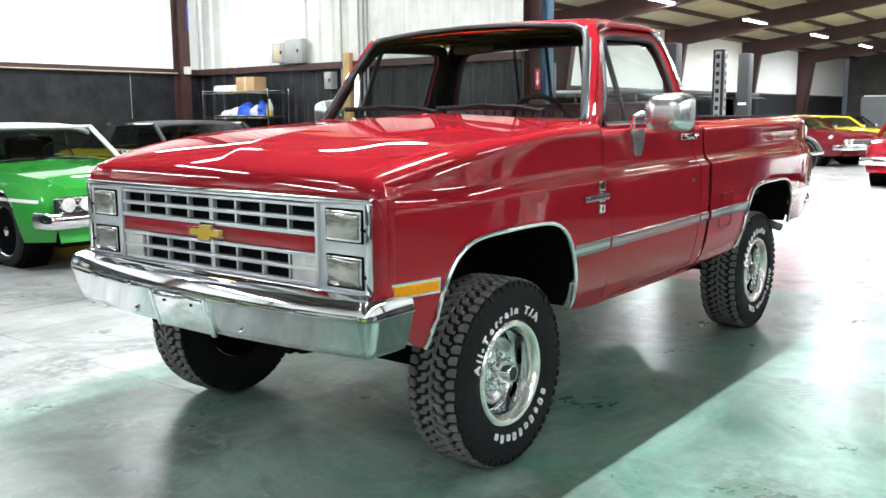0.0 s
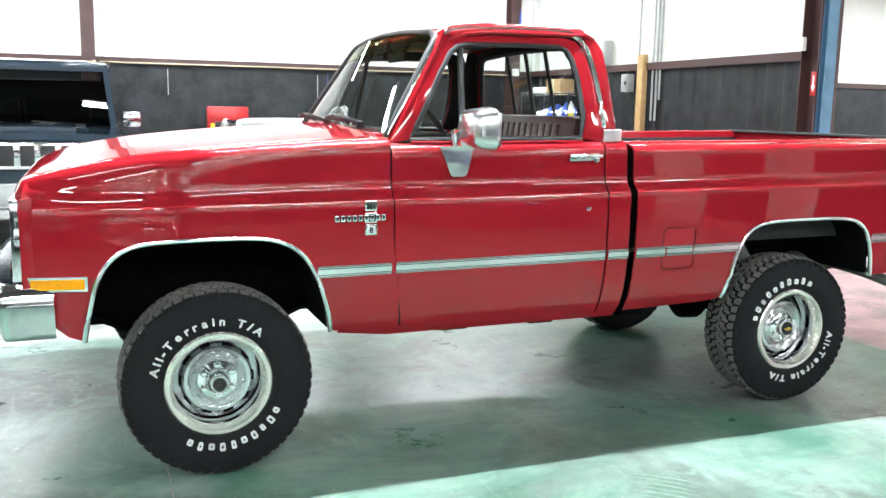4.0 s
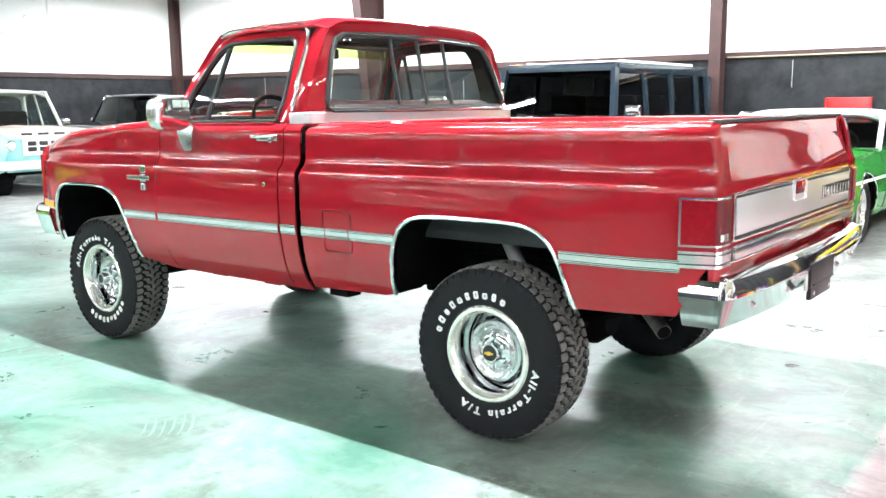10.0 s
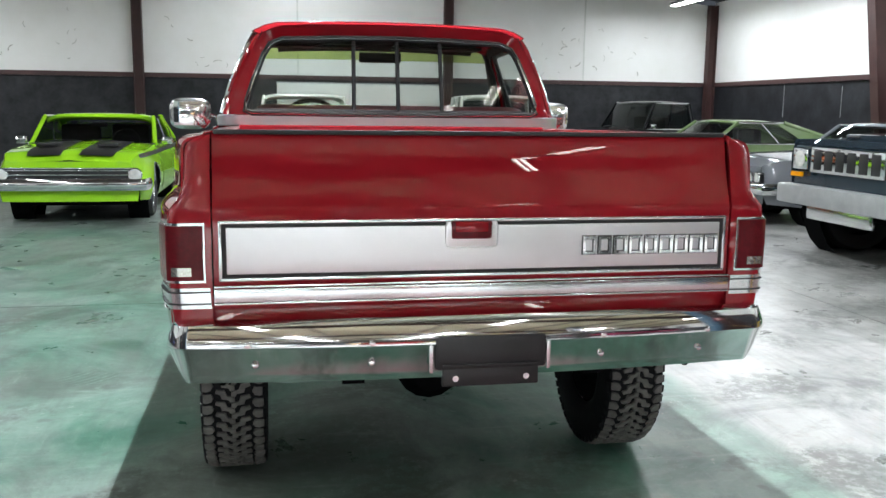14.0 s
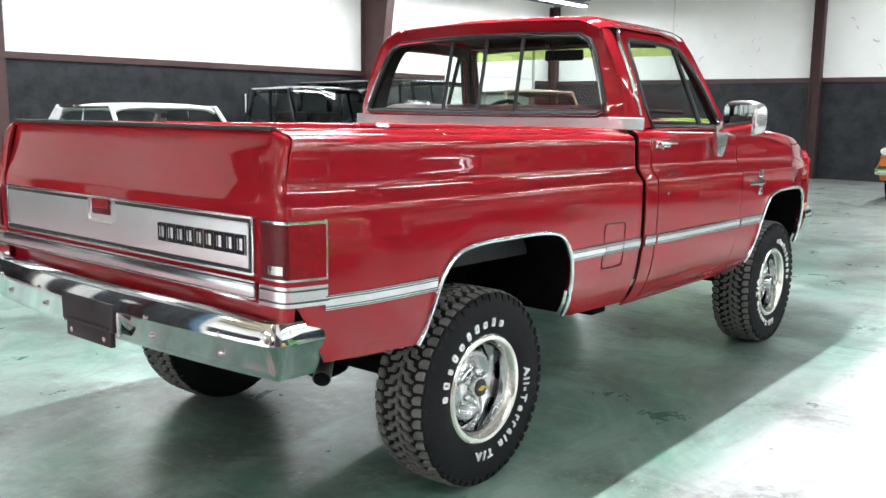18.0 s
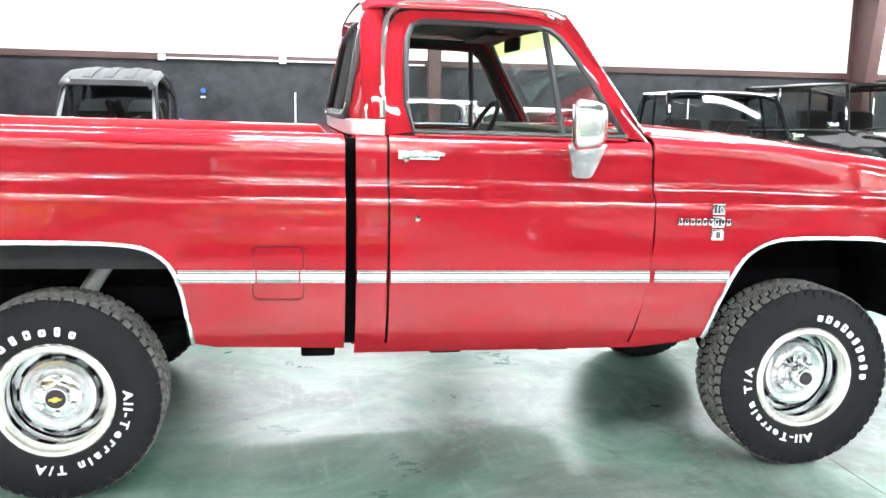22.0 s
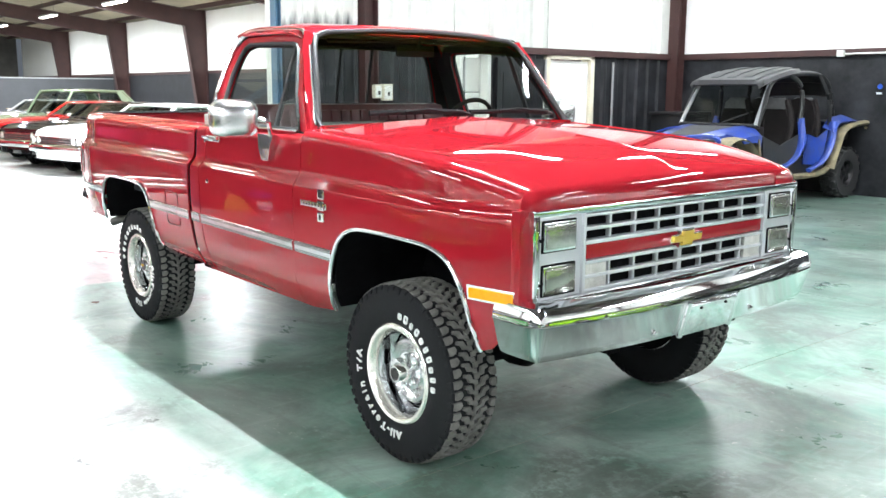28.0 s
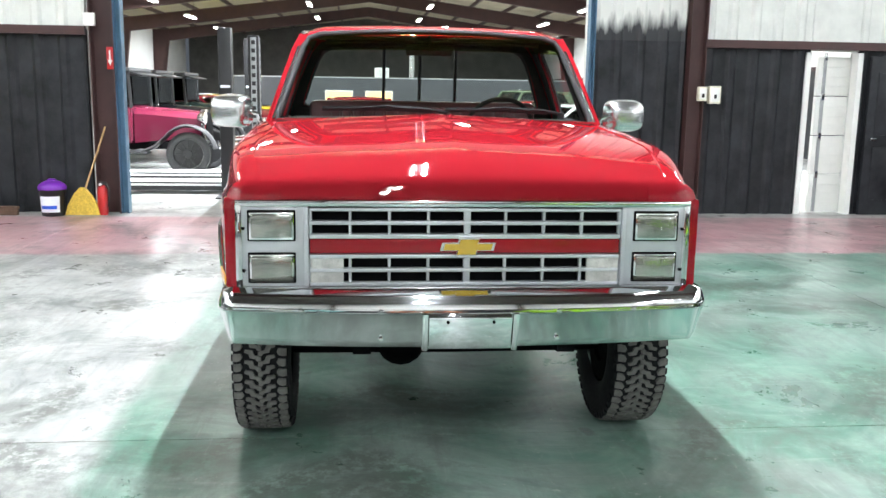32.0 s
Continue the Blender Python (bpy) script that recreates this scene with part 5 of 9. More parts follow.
def letter(k):
    """One raised white ring of the sidewall wording, a plain shape of a letter's size; k picks its width and height."""
    out = bmesh.new()
    y = TW / 2 * 1.02
    tall = 0.033 if k % 4 in (0, 3) else 0.026
    half = (0.038, 0.044, 0.048)[k % 3]
    stroke = 0.0075
    r0, r1 = 0.247, 0.247 + tall
    outer_line = [(-half, r0 + 0.006), (-half * 0.7, r0), (half * 0.7, r0), (half, r0 + 0.006), (half, r1 - 0.006), (half * 0.7, r1), (-half * 0.7, r1), (-half, r1 - 0.006)]
    du = stroke / 0.262
    inner_line = [(u - math.copysign(du, u), q + (stroke if q < (r0 + r1) / 2 else -stroke)) for u, q in outer_line]
    rows = []
    for line, h in ((outer_line, -0.004), (outer_line, 0.0035), (inner_line, 0.0035), (inner_line, -0.004)):
        rows.append([out.verts.new((q * math.cos(u), y + h, q * math.sin(u))) for u, q in line])
    for p, q in zip(rows, rows[1:]):
        for i in range(8):
            out.faces.new((p[i], p[(i + 1) % 8], q[(i + 1) % 8], q[i]))
    return out


RIM = [(0.203, -0.10), (0.198, -0.06), (0.178, 0.0), (0.178, 0.06), (0.186, 0.098), (0.206, 0.112), (0.213, 0.110), (0.213, 0.102)]
RIM_LIP = [(0.176, 0.082), (0.181, 0.102), (0.194, 0.117), (0.208, 0.119), (0.216, 0.112), (0.212, 0.100)]
RIM_DISC = [(0.176, -0.012), (0.150, -0.006), (0.142, 0.030), (0.134, 0.044), (0.120, 0.046), (0.108, 0.038), (0.098, 0.030), (0.090, 0.036), (0.082, 0.044)]
CAP = [(0.084, 0.038), (0.082, 0.050), (0.074, 0.056), (0.048, 0.058), (0.044, 0.078), (0.040, 0.086), (0.0, 0.088)]
HUB = [(0.084, 0.038), (0.080, 0.048), (0.055, 0.052), (0.050, 0.085), (0.046, 0.092), (0.040, 0.115), (0.034, 0.122), (0.030, 0.122), (0.028, 0.114), (0.0, 0.113)]
MESHES = {}


def wheel(name, x, y, z, spin, front_hub, words):
    s = 1 if y > 0 else -1
    root = part(name, bmesh.new(), RUBBER, truck, "chunky all-terrain tyre on a chromed steel wheel")
    root.matrix_basis = pose(x, y, z, 0, 0, 0 if s > 0 else 180) @ pose(0, 0, 0, 0, spin, 0)

    def sub(n, build, mat, parent=root, label="", smooth=40):
        key = (n, front_hub if n == "hub_cap" else False)
        if key not in MESHES:
            ob = part(n, build(), mat, parent, label, smooth)
            MESHES[key] = ob.data
        else:
            ob = new(n, MESHES[key])
            ob.parent = parent
            if label:
                ob["label"] = label
        return ob
    tyre = sub("tyre", tyre_mesh, RUBBER)
    tr = sub("tread", tread_mesh, TREAD, tyre, smooth=0)
    if len(tr.data.materials) == 1:
        tr.data.materials.append(RUBBER)
    for start, stop, count, gaps in words:
        for k in range(count):
            if count == 15 and k == 11:
                continue
            key = ("letter", "All-Terrain T/A"[k] if count == 15 else (k * 7 + count) % 9)
            if key not in MESHES:
                one = part("letter", glyph(key[1]) if count == 15 else letter(key[1]), WHITE_LETTER, tyre, smooth=0)
                MESHES[key] = one.data
            else:
                one = new("letter", MESHES[key])
                one.parent = tyre
            one.matrix_basis = pose(0, 0, 0, 0, -(min(start, stop) + abs(stop - start) * spread(k, count)), 0)
    rim = sub("rim", mesh_rim, CHROME, label="chromed steel wheel with slots")
    sub("trim_ring", mesh_lip, POLISHED, rim)
    sub("wheel_disc", mesh_disc, SATIN, rim)
    # dark disc added across the back of the rim, to keep its inside dark
    sub("wheel_back_cover", mesh_back, DARK, rim)
    for k in range(10):
        a = 2 * math.pi * k / 10
        sl = sub("wheel_slot", mesh_slot, DARK, rim)
        sl.matrix_basis = pose(0, 0.0, 0, 0, math.degrees(a), 0)
    sub("hub_cap", mesh_hub if front_hub else mesh_cap, CHROME, rim)
    if front_hub:
        sub("hub_tip", mesh_tip, BLACK_STEEL, rim)
    for k in range(6):
        a = 2 * math.pi * (k + 0.5) / 6
        nut = sub("lug_nut", mesh_nut, CHROME, rim)
        nut.matrix_basis = pose(0.064 * math.cos(a), 0.050, 0.064 * math.sin(a))
    if not front_hub:
        sub("cap_face", mesh_face, BLACK_STEEL, rim)
        e = sub("cap_emblem", mesh_emb, GOLD, rim)
        e.matrix_basis = pose(0, 0, 0, 0, -spin, 0)
    return root


def mesh_rim():
    return lathe(RIM, 48, "y")


def mesh_lip():
    return lathe(RIM_LIP, 48, "y")


def mesh_disc():
    return lathe(RIM_DISC, 48, "y")


def mesh_back():
    return lathe([(0.0, -0.075), (0.10, -0.075), (0.11, -0.09), (0.196, -0.09)], 32, "y")


def mesh_slot():
    return box((0.010, 0.026, 0.042), (0.1465, 0.014, 0), 0.004)


def mesh_cap():
    return lathe(CAP, 28, "y")


def mesh_hub():
    return lathe(HUB, 28, "y")


def mesh_tip():
    return lathe([(0.027, 0.1155), (0.024, 0.118), (0.0, 0.118)], 20, "y")


def mesh_nut():
    return lathe([(0.0, 0.026), (0.010, 0.024), (0.0145, 0.016), (0.0155, 0.0)], 12, "y")


def mesh_face():
    return lathe([(0.037, 0.087), (0.034, 0.0905), (0.0, 0.0905)], 24, "y")


def mesh_emb():
    bm = bowtie(0.044, 0.018, 0.003, 0.003, (0, 0, 0))
    bmesh.ops.rotate(bm, verts=bm.verts, cent=(0, 0, 0), matrix=Matrix.Rotation(radians(90), 3, "Z"))
    bmesh.ops.translate(bm, vec=(0, 0.0935, 0), verts=bm.verts)
    return bm


wheel("wheel", 1.478, 0.828, WZ, 0, True, ((16, 127, 15, (3, 11)), (-62, -150, 10, ())))
wheel("wheel", -1.466, 0.800, WZ, 0, False, ((18, 111, 10, ()), (190, 295, 15, (3, 11))))
wheel("wheel", 1.490, -0.828, WZ, 0, True, ((99, 180, 10, ()), (8, -97, 15, (3, 11))))
wheel("wheel", -1.474, -0.800, WZ, 0, False, ((5, 107, 10, ()), (176, 282, 15, (3, 11))))

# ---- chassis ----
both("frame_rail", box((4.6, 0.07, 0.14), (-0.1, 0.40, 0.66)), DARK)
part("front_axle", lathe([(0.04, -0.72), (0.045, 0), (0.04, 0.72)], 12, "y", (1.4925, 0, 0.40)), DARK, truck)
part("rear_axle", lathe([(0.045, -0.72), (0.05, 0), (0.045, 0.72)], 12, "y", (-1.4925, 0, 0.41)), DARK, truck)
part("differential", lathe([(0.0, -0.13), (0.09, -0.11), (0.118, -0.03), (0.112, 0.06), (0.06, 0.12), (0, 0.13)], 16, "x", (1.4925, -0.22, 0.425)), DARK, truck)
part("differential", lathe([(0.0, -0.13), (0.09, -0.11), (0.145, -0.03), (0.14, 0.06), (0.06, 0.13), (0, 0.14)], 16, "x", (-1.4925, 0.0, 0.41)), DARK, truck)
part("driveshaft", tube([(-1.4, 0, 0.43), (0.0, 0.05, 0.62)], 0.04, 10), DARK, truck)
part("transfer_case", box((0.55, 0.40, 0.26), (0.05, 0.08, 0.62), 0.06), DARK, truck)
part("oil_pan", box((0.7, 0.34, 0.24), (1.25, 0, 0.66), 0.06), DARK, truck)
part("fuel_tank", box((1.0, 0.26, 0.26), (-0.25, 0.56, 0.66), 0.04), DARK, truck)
for side in (-1, 1):
    part("leaf_spring", tube([(-2.15, side * 0.47, 0.66), (-1.75, side * 0.47, 0.53), (-1.4925, side * 0.47, 0.50), (-1.2, side * 0.47, 0.54), (-0.85, side * 0.47, 0.64)], 0.032, 6, flat=0.025), DARK, truck)
    part("leaf_spring", tube([(2.05, side * 0.42, 0.66), (1.75, side * 0.42, 0.52), (1.4925, side * 0.42, 0.49), (1.2, side * 0.42, 0.53), (0.95, side * 0.42, 0.64)], 0.032, 6, flat=0.025), DARK, truck)
    part("shock_absorber", tube([(-1.62, side * 0.62, 0.42), (-1.30, side * 0.55, 0.92)], 0.034, 10), GREY_STEEL, truck, "pale grey shock absorber")
    for x in (0.42, -0.02, -0.52):
        part("body_mount", box((0.13, 0.10, 0.05), (x, side * 0.80, 0.555), 0.012), DARK, truck)
    part("spring_hanger", box((0.10, 0.10, 0.16), (-0.86, side * 0.47, 0.62), 0.02), DARK, truck)
    part("bumper_bracket", box((0.30, 0.04, 0.09), (-2.36, side * 0.40, 0.73)), DARK, truck)
    part("bumper_bracket", box((0.25, 0.04, 0.09), (2.16, side * 0.40, 0.74)), DARK, truck)
    line = smooth_line([(-0.4, side * 0.35, 0.60), (-1.0, side * 0.36, 0.64), (-1.75, side * 0.38, 0.70), (-1.96, side * 0.55, 0.70), (-2.10, side * 0.70, 0.665), (-2.235, side * 0.82, 0.605)], 4)
    pipe = part("tailpipe", tube(line, 0.031, 14), PIPE_STEEL, truck, "steel tailpipe")
    d = (line[-1] - line[-2]).normalized()
    part("pipe_mouth", tube([line[-1] + d * 0.001, line[-1] + d * 0.003], 0.027, 14), DARK, pipe)

# ---- the other vehicles ----
CAR_RUBBER = material("car_tyre_rubber", (0.018, 0.018, 0.019), 0.7, vary=0.2, scale=14)
SHARED = {}


def shared(key, build, name, mat, parent, label="", smooth=40):
    if key not in SHARED:
        ob = part(name, build(), mat, parent, label, smooth)
        SHARED[key] = ob.data
        return ob
    ob = new(name, SHARED[key])
    ob.parent = parent
    if label:
        ob["label"] = label
    return ob


def spoke_rim(n, wide, inner=0.22):
    """A wheel face of radius 1 with n spokes."""
    bm = lathe([(0.66, 0.0), (0.70, 0.30), (0.73, 0.34), (0.75, 0.33), (0.75, 0.2)], 36, "y")
    lathe([(inner, 0.12), (inner * 0.9, 0.26), (inner * 0.4, 0.30), (0, 0.30)], 20, "y", bm=bm)
    for k in range(n):
        a = 360 * k / n
        sp = box((0.56, 0.08, wide), (0.44, 0.18, 0), 0.02)
        bmesh.ops.transform(sp, matrix=pose(0, 0, 0, 0, a, 0), verts=sp.verts)
        join(bm, sp)
    return bm


def car_wheel(root, x, y, r, width=0.21, style="spoke", rim_mat=CHROME, share=0.62):
    """A wheel of a parked car: tyre, rim and a dark barrel."""
    s = 1 if y > 0 else -1
    w = part("wheel", bmesh.new(), CAR_RUBBER, root)
    w.matrix_basis = pose(x, y, r, 0, 0, 0 if s > 0 else 180)
    h = width / 2
    shared(("tyre", r, width, share), lambda: lathe([(r * share, -h * 0.8), (r * 0.80, -h), (r * 0.93, -h * 0.92), (r, -h * 0.62), (r, h * 0.62), (r * 0.93, h * 0.92), (r * 0.80, h), (r * share, h * 0.8)], 40, "y"), "tyre", CAR_RUBBER, w)
    shared(("barrel", r, width, share), lambda: lathe([(0.0, -h * 0.1), (r * share * 0.98, -h * 0.1), (r * share, h * 0.8)], 28, "y"), "barrel", BLACK_STEEL, w)

    def face():
        n, wide = {"spoke": (5, 0.26), "rally": (10, 0.16), "many": (12, 0.08), "disc": (24, 0.16), "wood": (12, 0.06)}[style]
        bm = spoke_rim(n, wide)
        bmesh.ops.scale(bm, vec=(r * share / 0.75, h * 2.2, r * share / 0.75), verts=bm.verts)
        return bm
    shared(("rim", r, width, share, style), face, "rim", rim_mat, w)
    return w


def gb_x(glasshouse, x1, L):
    return x1 - glasshouse[1] * L


def make_car(name, at, heading, label, category, colour, L=4.9, W=1.9, wb=2.85, fo=0.95, r=0.33, sill=0.24, top=None, glasshouse=None, roof_h=1.36, roof_mat=None,
             roof_in=0.16, belt=0.90, lamps=(("round", 0.62, 0.72, 0.085),), grille=(0.5, 0.62, 0.80, 4), bumper=0.50, wheel_style="spoke", rim_mat=CHROME, bed=None, lower_mat=None,
             stripe=None, glass_mat=None, lip=True, tail=None, tyre_w=0.21, bumper_mat=None, side_split=0.0, back_glass=True, plate=False, share=0.62, hood_mat=None, panels=(), grid=None, taper=0.11, sail=0.0):
    """A parked vehicle, nose along +x, built about the middle of its wheelbase. top: (x, z) of the shoulder line from nose to tail as fractions of the length."""
    root = thing(name, pose(at[0], at[1], 0, 0, 0, heading), label, category, "parked vehicles")
    paint_mat = colour if isinstance(colour, bpy.types.Material) else paint(name + "_paint", colour)
    glass_mat = glass_mat or GLASS_CAR
    x1 = wb / 2 + fo
    x0 = x1 - L
    line = [(x0 + (1 - u) * L, z) for u, z in top][::-1]
    half = W / 2

    def top_z(x):
        return interp(line, x)

    def surf(x, z):
        t = top_z(x)
        u = min(1.0, max(0.0, (z - sill) / max(0.05, t - sill)))
        y = half * (0.93 + 0.07 * math.sin(math.pi * min(1, u * 1.15)) ** 0.8) - 0.035 * max(0.0, (u - 0.72) / 0.28) ** 2
        for e, d in ((x1, x1 - x), (x0, x - x0)):
            if d < 0.6:
                y -= taper * (1 - d / 0.6) ** 2
        return y
    ar = r * 1.17
    outline = [(x0 + 0.10, sill + 0.06)]
    for cx in (-wb / 2, wb / 2):
        outline += [(cx + ar * math.cos(a), max(sill, r + ar * math.sin(a))) for a in np.linspace(math.pi * 1.06, -math.pi * 0.06, 13)]
    outline += [(x1 - 0.10, sill + 0.06), (x1 - 0.02, sill + 0.2)]
    tops = [(x, z) for x, z in line]
    outline += [(min(x, x1 - 0.01), z - 0.004) for x, z in reversed(tops)]
    outline += [(x0 + 0.02, sill + 0.25)]
    lv = [sill + 0.06, sill + 0.14, sill + 0.24, sill + 0.36] + [belt - d for d in (0.24, 0.16, 0.10, 0.06, 0.03, 0.01)]
    lv = sorted(set(z for z in lv if z > sill))
    bm = sheet(outline, surf, 0.09, 0.0, lv)
    join(bm, mirror_y(bm))
    part("body", bm, paint_mat, root, smooth=35)

    def deck(xa, xb, nm, mat, crown):
        rows = []
        for x in np.linspace(xa, xb, 9):
            z = top_z(x) - 0.004
            w = surf(x, z)
            rows.append([(x, w * u, z + crown * (1 - u ** 2) + (0.012 if abs(u) < 0.2 else 0)) for u in (-1, -0.9, -0.7, -0.45, -0.2, 0, 0.2, 0.45, 0.7, 0.9, 1)])
        return part(nm, loft(rows, 0.008), mat, root, smooth=35)
    ga, gb, gc, gd = [x1 - g * L for g in glasshouse]
    hood = deck(x1 - 0.03, ga + 0.02, "hood", hood_mat or paint_mat, 0.035)
    for u0, u1, mat in panels:
        rows = []
        for x in np.linspace(x1 - 0.10, ga + 0.06, 9):
            z = top_z(x) - 0.004
            w = surf(x, z)
            rows.append([(x, w * u, z + 0.035 * (1 - u ** 2) + 0.014) for u in np.linspace(u0, u1, 5)])
        part("hood_panel", loft(rows, 0.002), mat, hood)
        c = (u0 + u1) / 2 * half
        part("hood_scoop", box((0.34, 0.26, 0.05), (x1 - 0.75, c, top_z(x1 - 0.75) + 0.055), 0.02), mat, hood)
    for s in (-1, 1):
        pts = [(x, s * 0.30, top_z(ga) + 0.045) for x in (ga + 0.10, ga + 0.08)]
        part("wiper", tube([(ga + 0.07, s * 0.55 - 0.1, top_z(ga) + 0.03), (ga + 0.09, s * 0.30 - 0.1, top_z(ga) + 0.055), (ga + 0.03, s * 0.08 - 0.1, top_z(ga) + 0.05)], 0.007, 5), BLACK_STEEL, root)
    part("inside_mirror", box((0.02, 0.22, 0.06), (gb_x(glasshouse, x1, L) + 0.10, 0, roof_h - 0.17), 0.01), TRIM_BLACK, root)
    if bed is None:
        deck(gd - 0.02, x0 + 0.03, "trunk_lid", paint_mat, 0.025)
    else:
        fz = sill + 0.42
        part("bed_floor", box((gd - x0 - 0.1, W - 0.3, 0.04), ((gd + x0) / 2, 0, fz)), BED_LINER, root)
        for s in (-1, 1):
            z = top_z((gd + x0) / 2)
            part("bed_side", box((gd - x0 - 0.04, 0.10, z - fz), ((gd + x0) / 2, s * (half - 0.14), (z + fz) / 2 - 0.01), 0.02), paint_mat, root)
        part("bed_front", box((0.05, W - 0.25, top_z(gd) - fz), (gd - 0.02, 0, (top_z(gd) + fz) / 2), 0.01), paint_mat, root)
    # ends
    for x, s, nm in ((x1 - 0.045, 1, "front_panel"), (x0 + 0.045, -1, "rear_panel")):
        z1 = top_z(x) - 0.01
        rows = [[(x + s * (0.04 * (1 - (abs(u)) ** 3)), surf(x, z) * u, z) for u in (-1, -0.8, -0.4, 0, 0.4, 0.8, 1)] for z in (sill + 0.05, (sill + z1) / 2, z1)]
        part(nm, loft(rows, 0.01), paint_mat, root, smooth=35)
    gw, gz0, gz1, bars = grille
    if grid:
        cols, mat = grid
        plate_ob = part("grille_plate", box((0.03, 2 * gw * half + 0.10, gz1 - gz0 + 0.10), (x1 + 0.008, 0, (gz0 + gz1) / 2), 0.012), mat, root)
        for r_ in range(2):
            for c_ in range(cols):
                part("grille_slot", box((0.012, 2 * gw * half / cols * 0.74, (gz1 - gz0) * 0.36), (x1 + 0.021, gw * half * (2 * (c_ + 0.5) / cols - 1), gz0 + (gz1 - gz0) * (0.27 + 0.46 * r_)), 0.003), BLACK_STEEL, plate_ob)
        for c_ in range(5):
            part("hood_slot", box((0.012, 0.18, 0.035), (x1 + 0.002, -0.56 + 0.28 * c_, gz1 + 0.10), 0.003), BLACK_STEEL, plate_ob)
        bars = 0
    gx = x1 - 0.01
    part("grille", box((0.05 if not grid else 0.01, 2 * gw * half, gz1 - gz0), (gx, 0, (gz0 + gz1) / 2), 0.01), BLACK_STEEL, root)
    for k in range(bars):
        z = gz0 + (gz1 - gz0) * (k + 0.5) / bars
        part("grille_bar", box((0.04, 2 * gw * half * 0.98, 0.012), (gx + 0.012, 0, z), 0.003), CHROME, root)
    for z in (() if grid else (gz0, gz1)):
        part("grille_rim", box((0.045, 2 * gw * half + 0.03, 0.016), (gx + 0.012, 0, z), 0.004), CHROME, root)
    for kind, fy, z, rad in lamps:
        for s in (-1, 1):
            if kind == "round":
                h = part("headlight", lathe([(rad, -0.02), (rad * 1.05, 0.02), (rad * 0.9, 0.03)], 20, "x", (gx + 0.01, s * fy * half, z)), CHROME, root)
                part("lens", lathe([(rad * 0.9, 0.022), (rad * 0.5, 0.036), (0, 0.04)], 18, "x", (gx + 0.01, s * fy * half, z)), CLEAR_LENS, h)
            else:
                h = part("headlight", box((0.04, rad * 2.3, rad * 1.5), (gx + 0.012, s * fy * half, z), 0.01), CHROME, root)
                part("lens", box((0.03, rad * 2.0, rad * 1.2), (gx + 0.025, s * fy * half, z), 0.01), CLEAR_LENS, h)
    for s, x in ((1, x1 + 0.03), (-1, x0 - 0.03)):
        if bumper:
            pts = [(x - s * 0.26, -half * 0.99, bumper), (x - s * 0.06, -half * 0.97, bumper), (x, -half * 0.85, bumper), (x + s * 0.03, 0, bumper), (x, half * 0.85, bumper), (x - s * 0.06, half * 0.97, bumper), (x - s * 0.26, half * 0.99, bumper)]
            part("bumper", tube(smooth_line(pts, 4), 0.035, 10, flat=0.075), bumper_mat or CHROME, root)
    for kind in (tail or (("box", 0.7, belt - 0.22, 0.12),)):
        for s in (-1, 1):
            part("tail_light", box((0.03, kind[3] * 2, 0.11), (x0 + 0.012, s * kind[1] * half, kind[2]), 0.01), TAIL_RED, root)
    if plate:
        part("number_plate", box((0.012, 0.30, 0.15), (x0 - 0.07, 0, bumper - 0.02), 0.004), WHITE_PAINT, root)
    # glasshouse
    zb_ = lambda x: top_z(x) + 0.0
    rw = half - roof_in - 0.02
    rm = roof_mat or paint_mat
    rows = []
    n = 8
    for i in range(n + 1):
        x = gb + (gc - gb) * i / n
        drop = 0.035 * (abs(i / n - 0.42) / 0.58) ** 2
        rows.append([(x, rw * u, roof_h - drop - 0.022 * abs(u) ** 2 - 0.05 * max(0.0, (abs(u) - 0.70) / 0.30) ** 2.2) for u in (-1, -0.97, -0.93, -0.87, -0.8, -0.7, -0.5, -0.25, 0, 0.25, 0.5, 0.7, 0.8, 0.87, 0.93, 0.97, 1)])
    rows = [[(p[0] + 0.07, p[1] * 0.97, p[2] - 0.045) for p in rows[0]], [(p[0] + 0.045, p[1] * 0.985, p[2] - 0.018) for p in rows[0]]] + rows + [[(p[0] - 0.05, p[1] * 0.985, p[2] - 0.02) for p in rows[-1]], [(p[0] - 0.09, p[1] * 0.97, p[2] - 0.055) for p in rows[-1]]]
    part("roof", loft(rows, 0.03), rm, root, smooth=50)
    rz0, rz1 = roof_h - 0.055, roof_h - 0.065
    yb = half - 0.075
    def seg(x, y, z):
        return Vector((x, y, z))
    corners = {}
    for s in (-1, 1):
        c = [seg(ga, s * yb * 0.97, zb_(ga)), seg(gb + 0.04, s * rw, rz0), seg(gc - 0.05, s * rw, rz1), seg(gd, s * yb * 0.95, zb_(gd))]
        corners[s] = c
        part("pillar", tube([c[0], c[1]], 0.030, 8), rm, root)
        part("pillar", tube([c[3], c[2]], 0.045, 8), rm, root)
        low, high = c[0].lerp(c[3], 1 - sail), c[1].lerp(c[2], 1 - sail * 0.62)
        if sail:
            out = Vector((0, s * 0.022, 0))
            part("rear_quarter", loft([[c[3].lerp(low, f) + out * (1 if 0 < f < 1 else 0.5) for f in (0, 0.5, 1)], [(c[3].lerp(low, f) * 0.5 + c[2].lerp(high, f) * 0.5) + out * 1.6 for f in (0, 0.5, 1)], [c[2].lerp(high, f) + out * (1 if 0 < f < 1 else 0.5) for f in (0, 0.5, 1)]], 0.02), rm, root, smooth=60)
        part("roof_rail", tube([c[1], c[2]], 0.022, 8), CHROME if lip else rm, root)
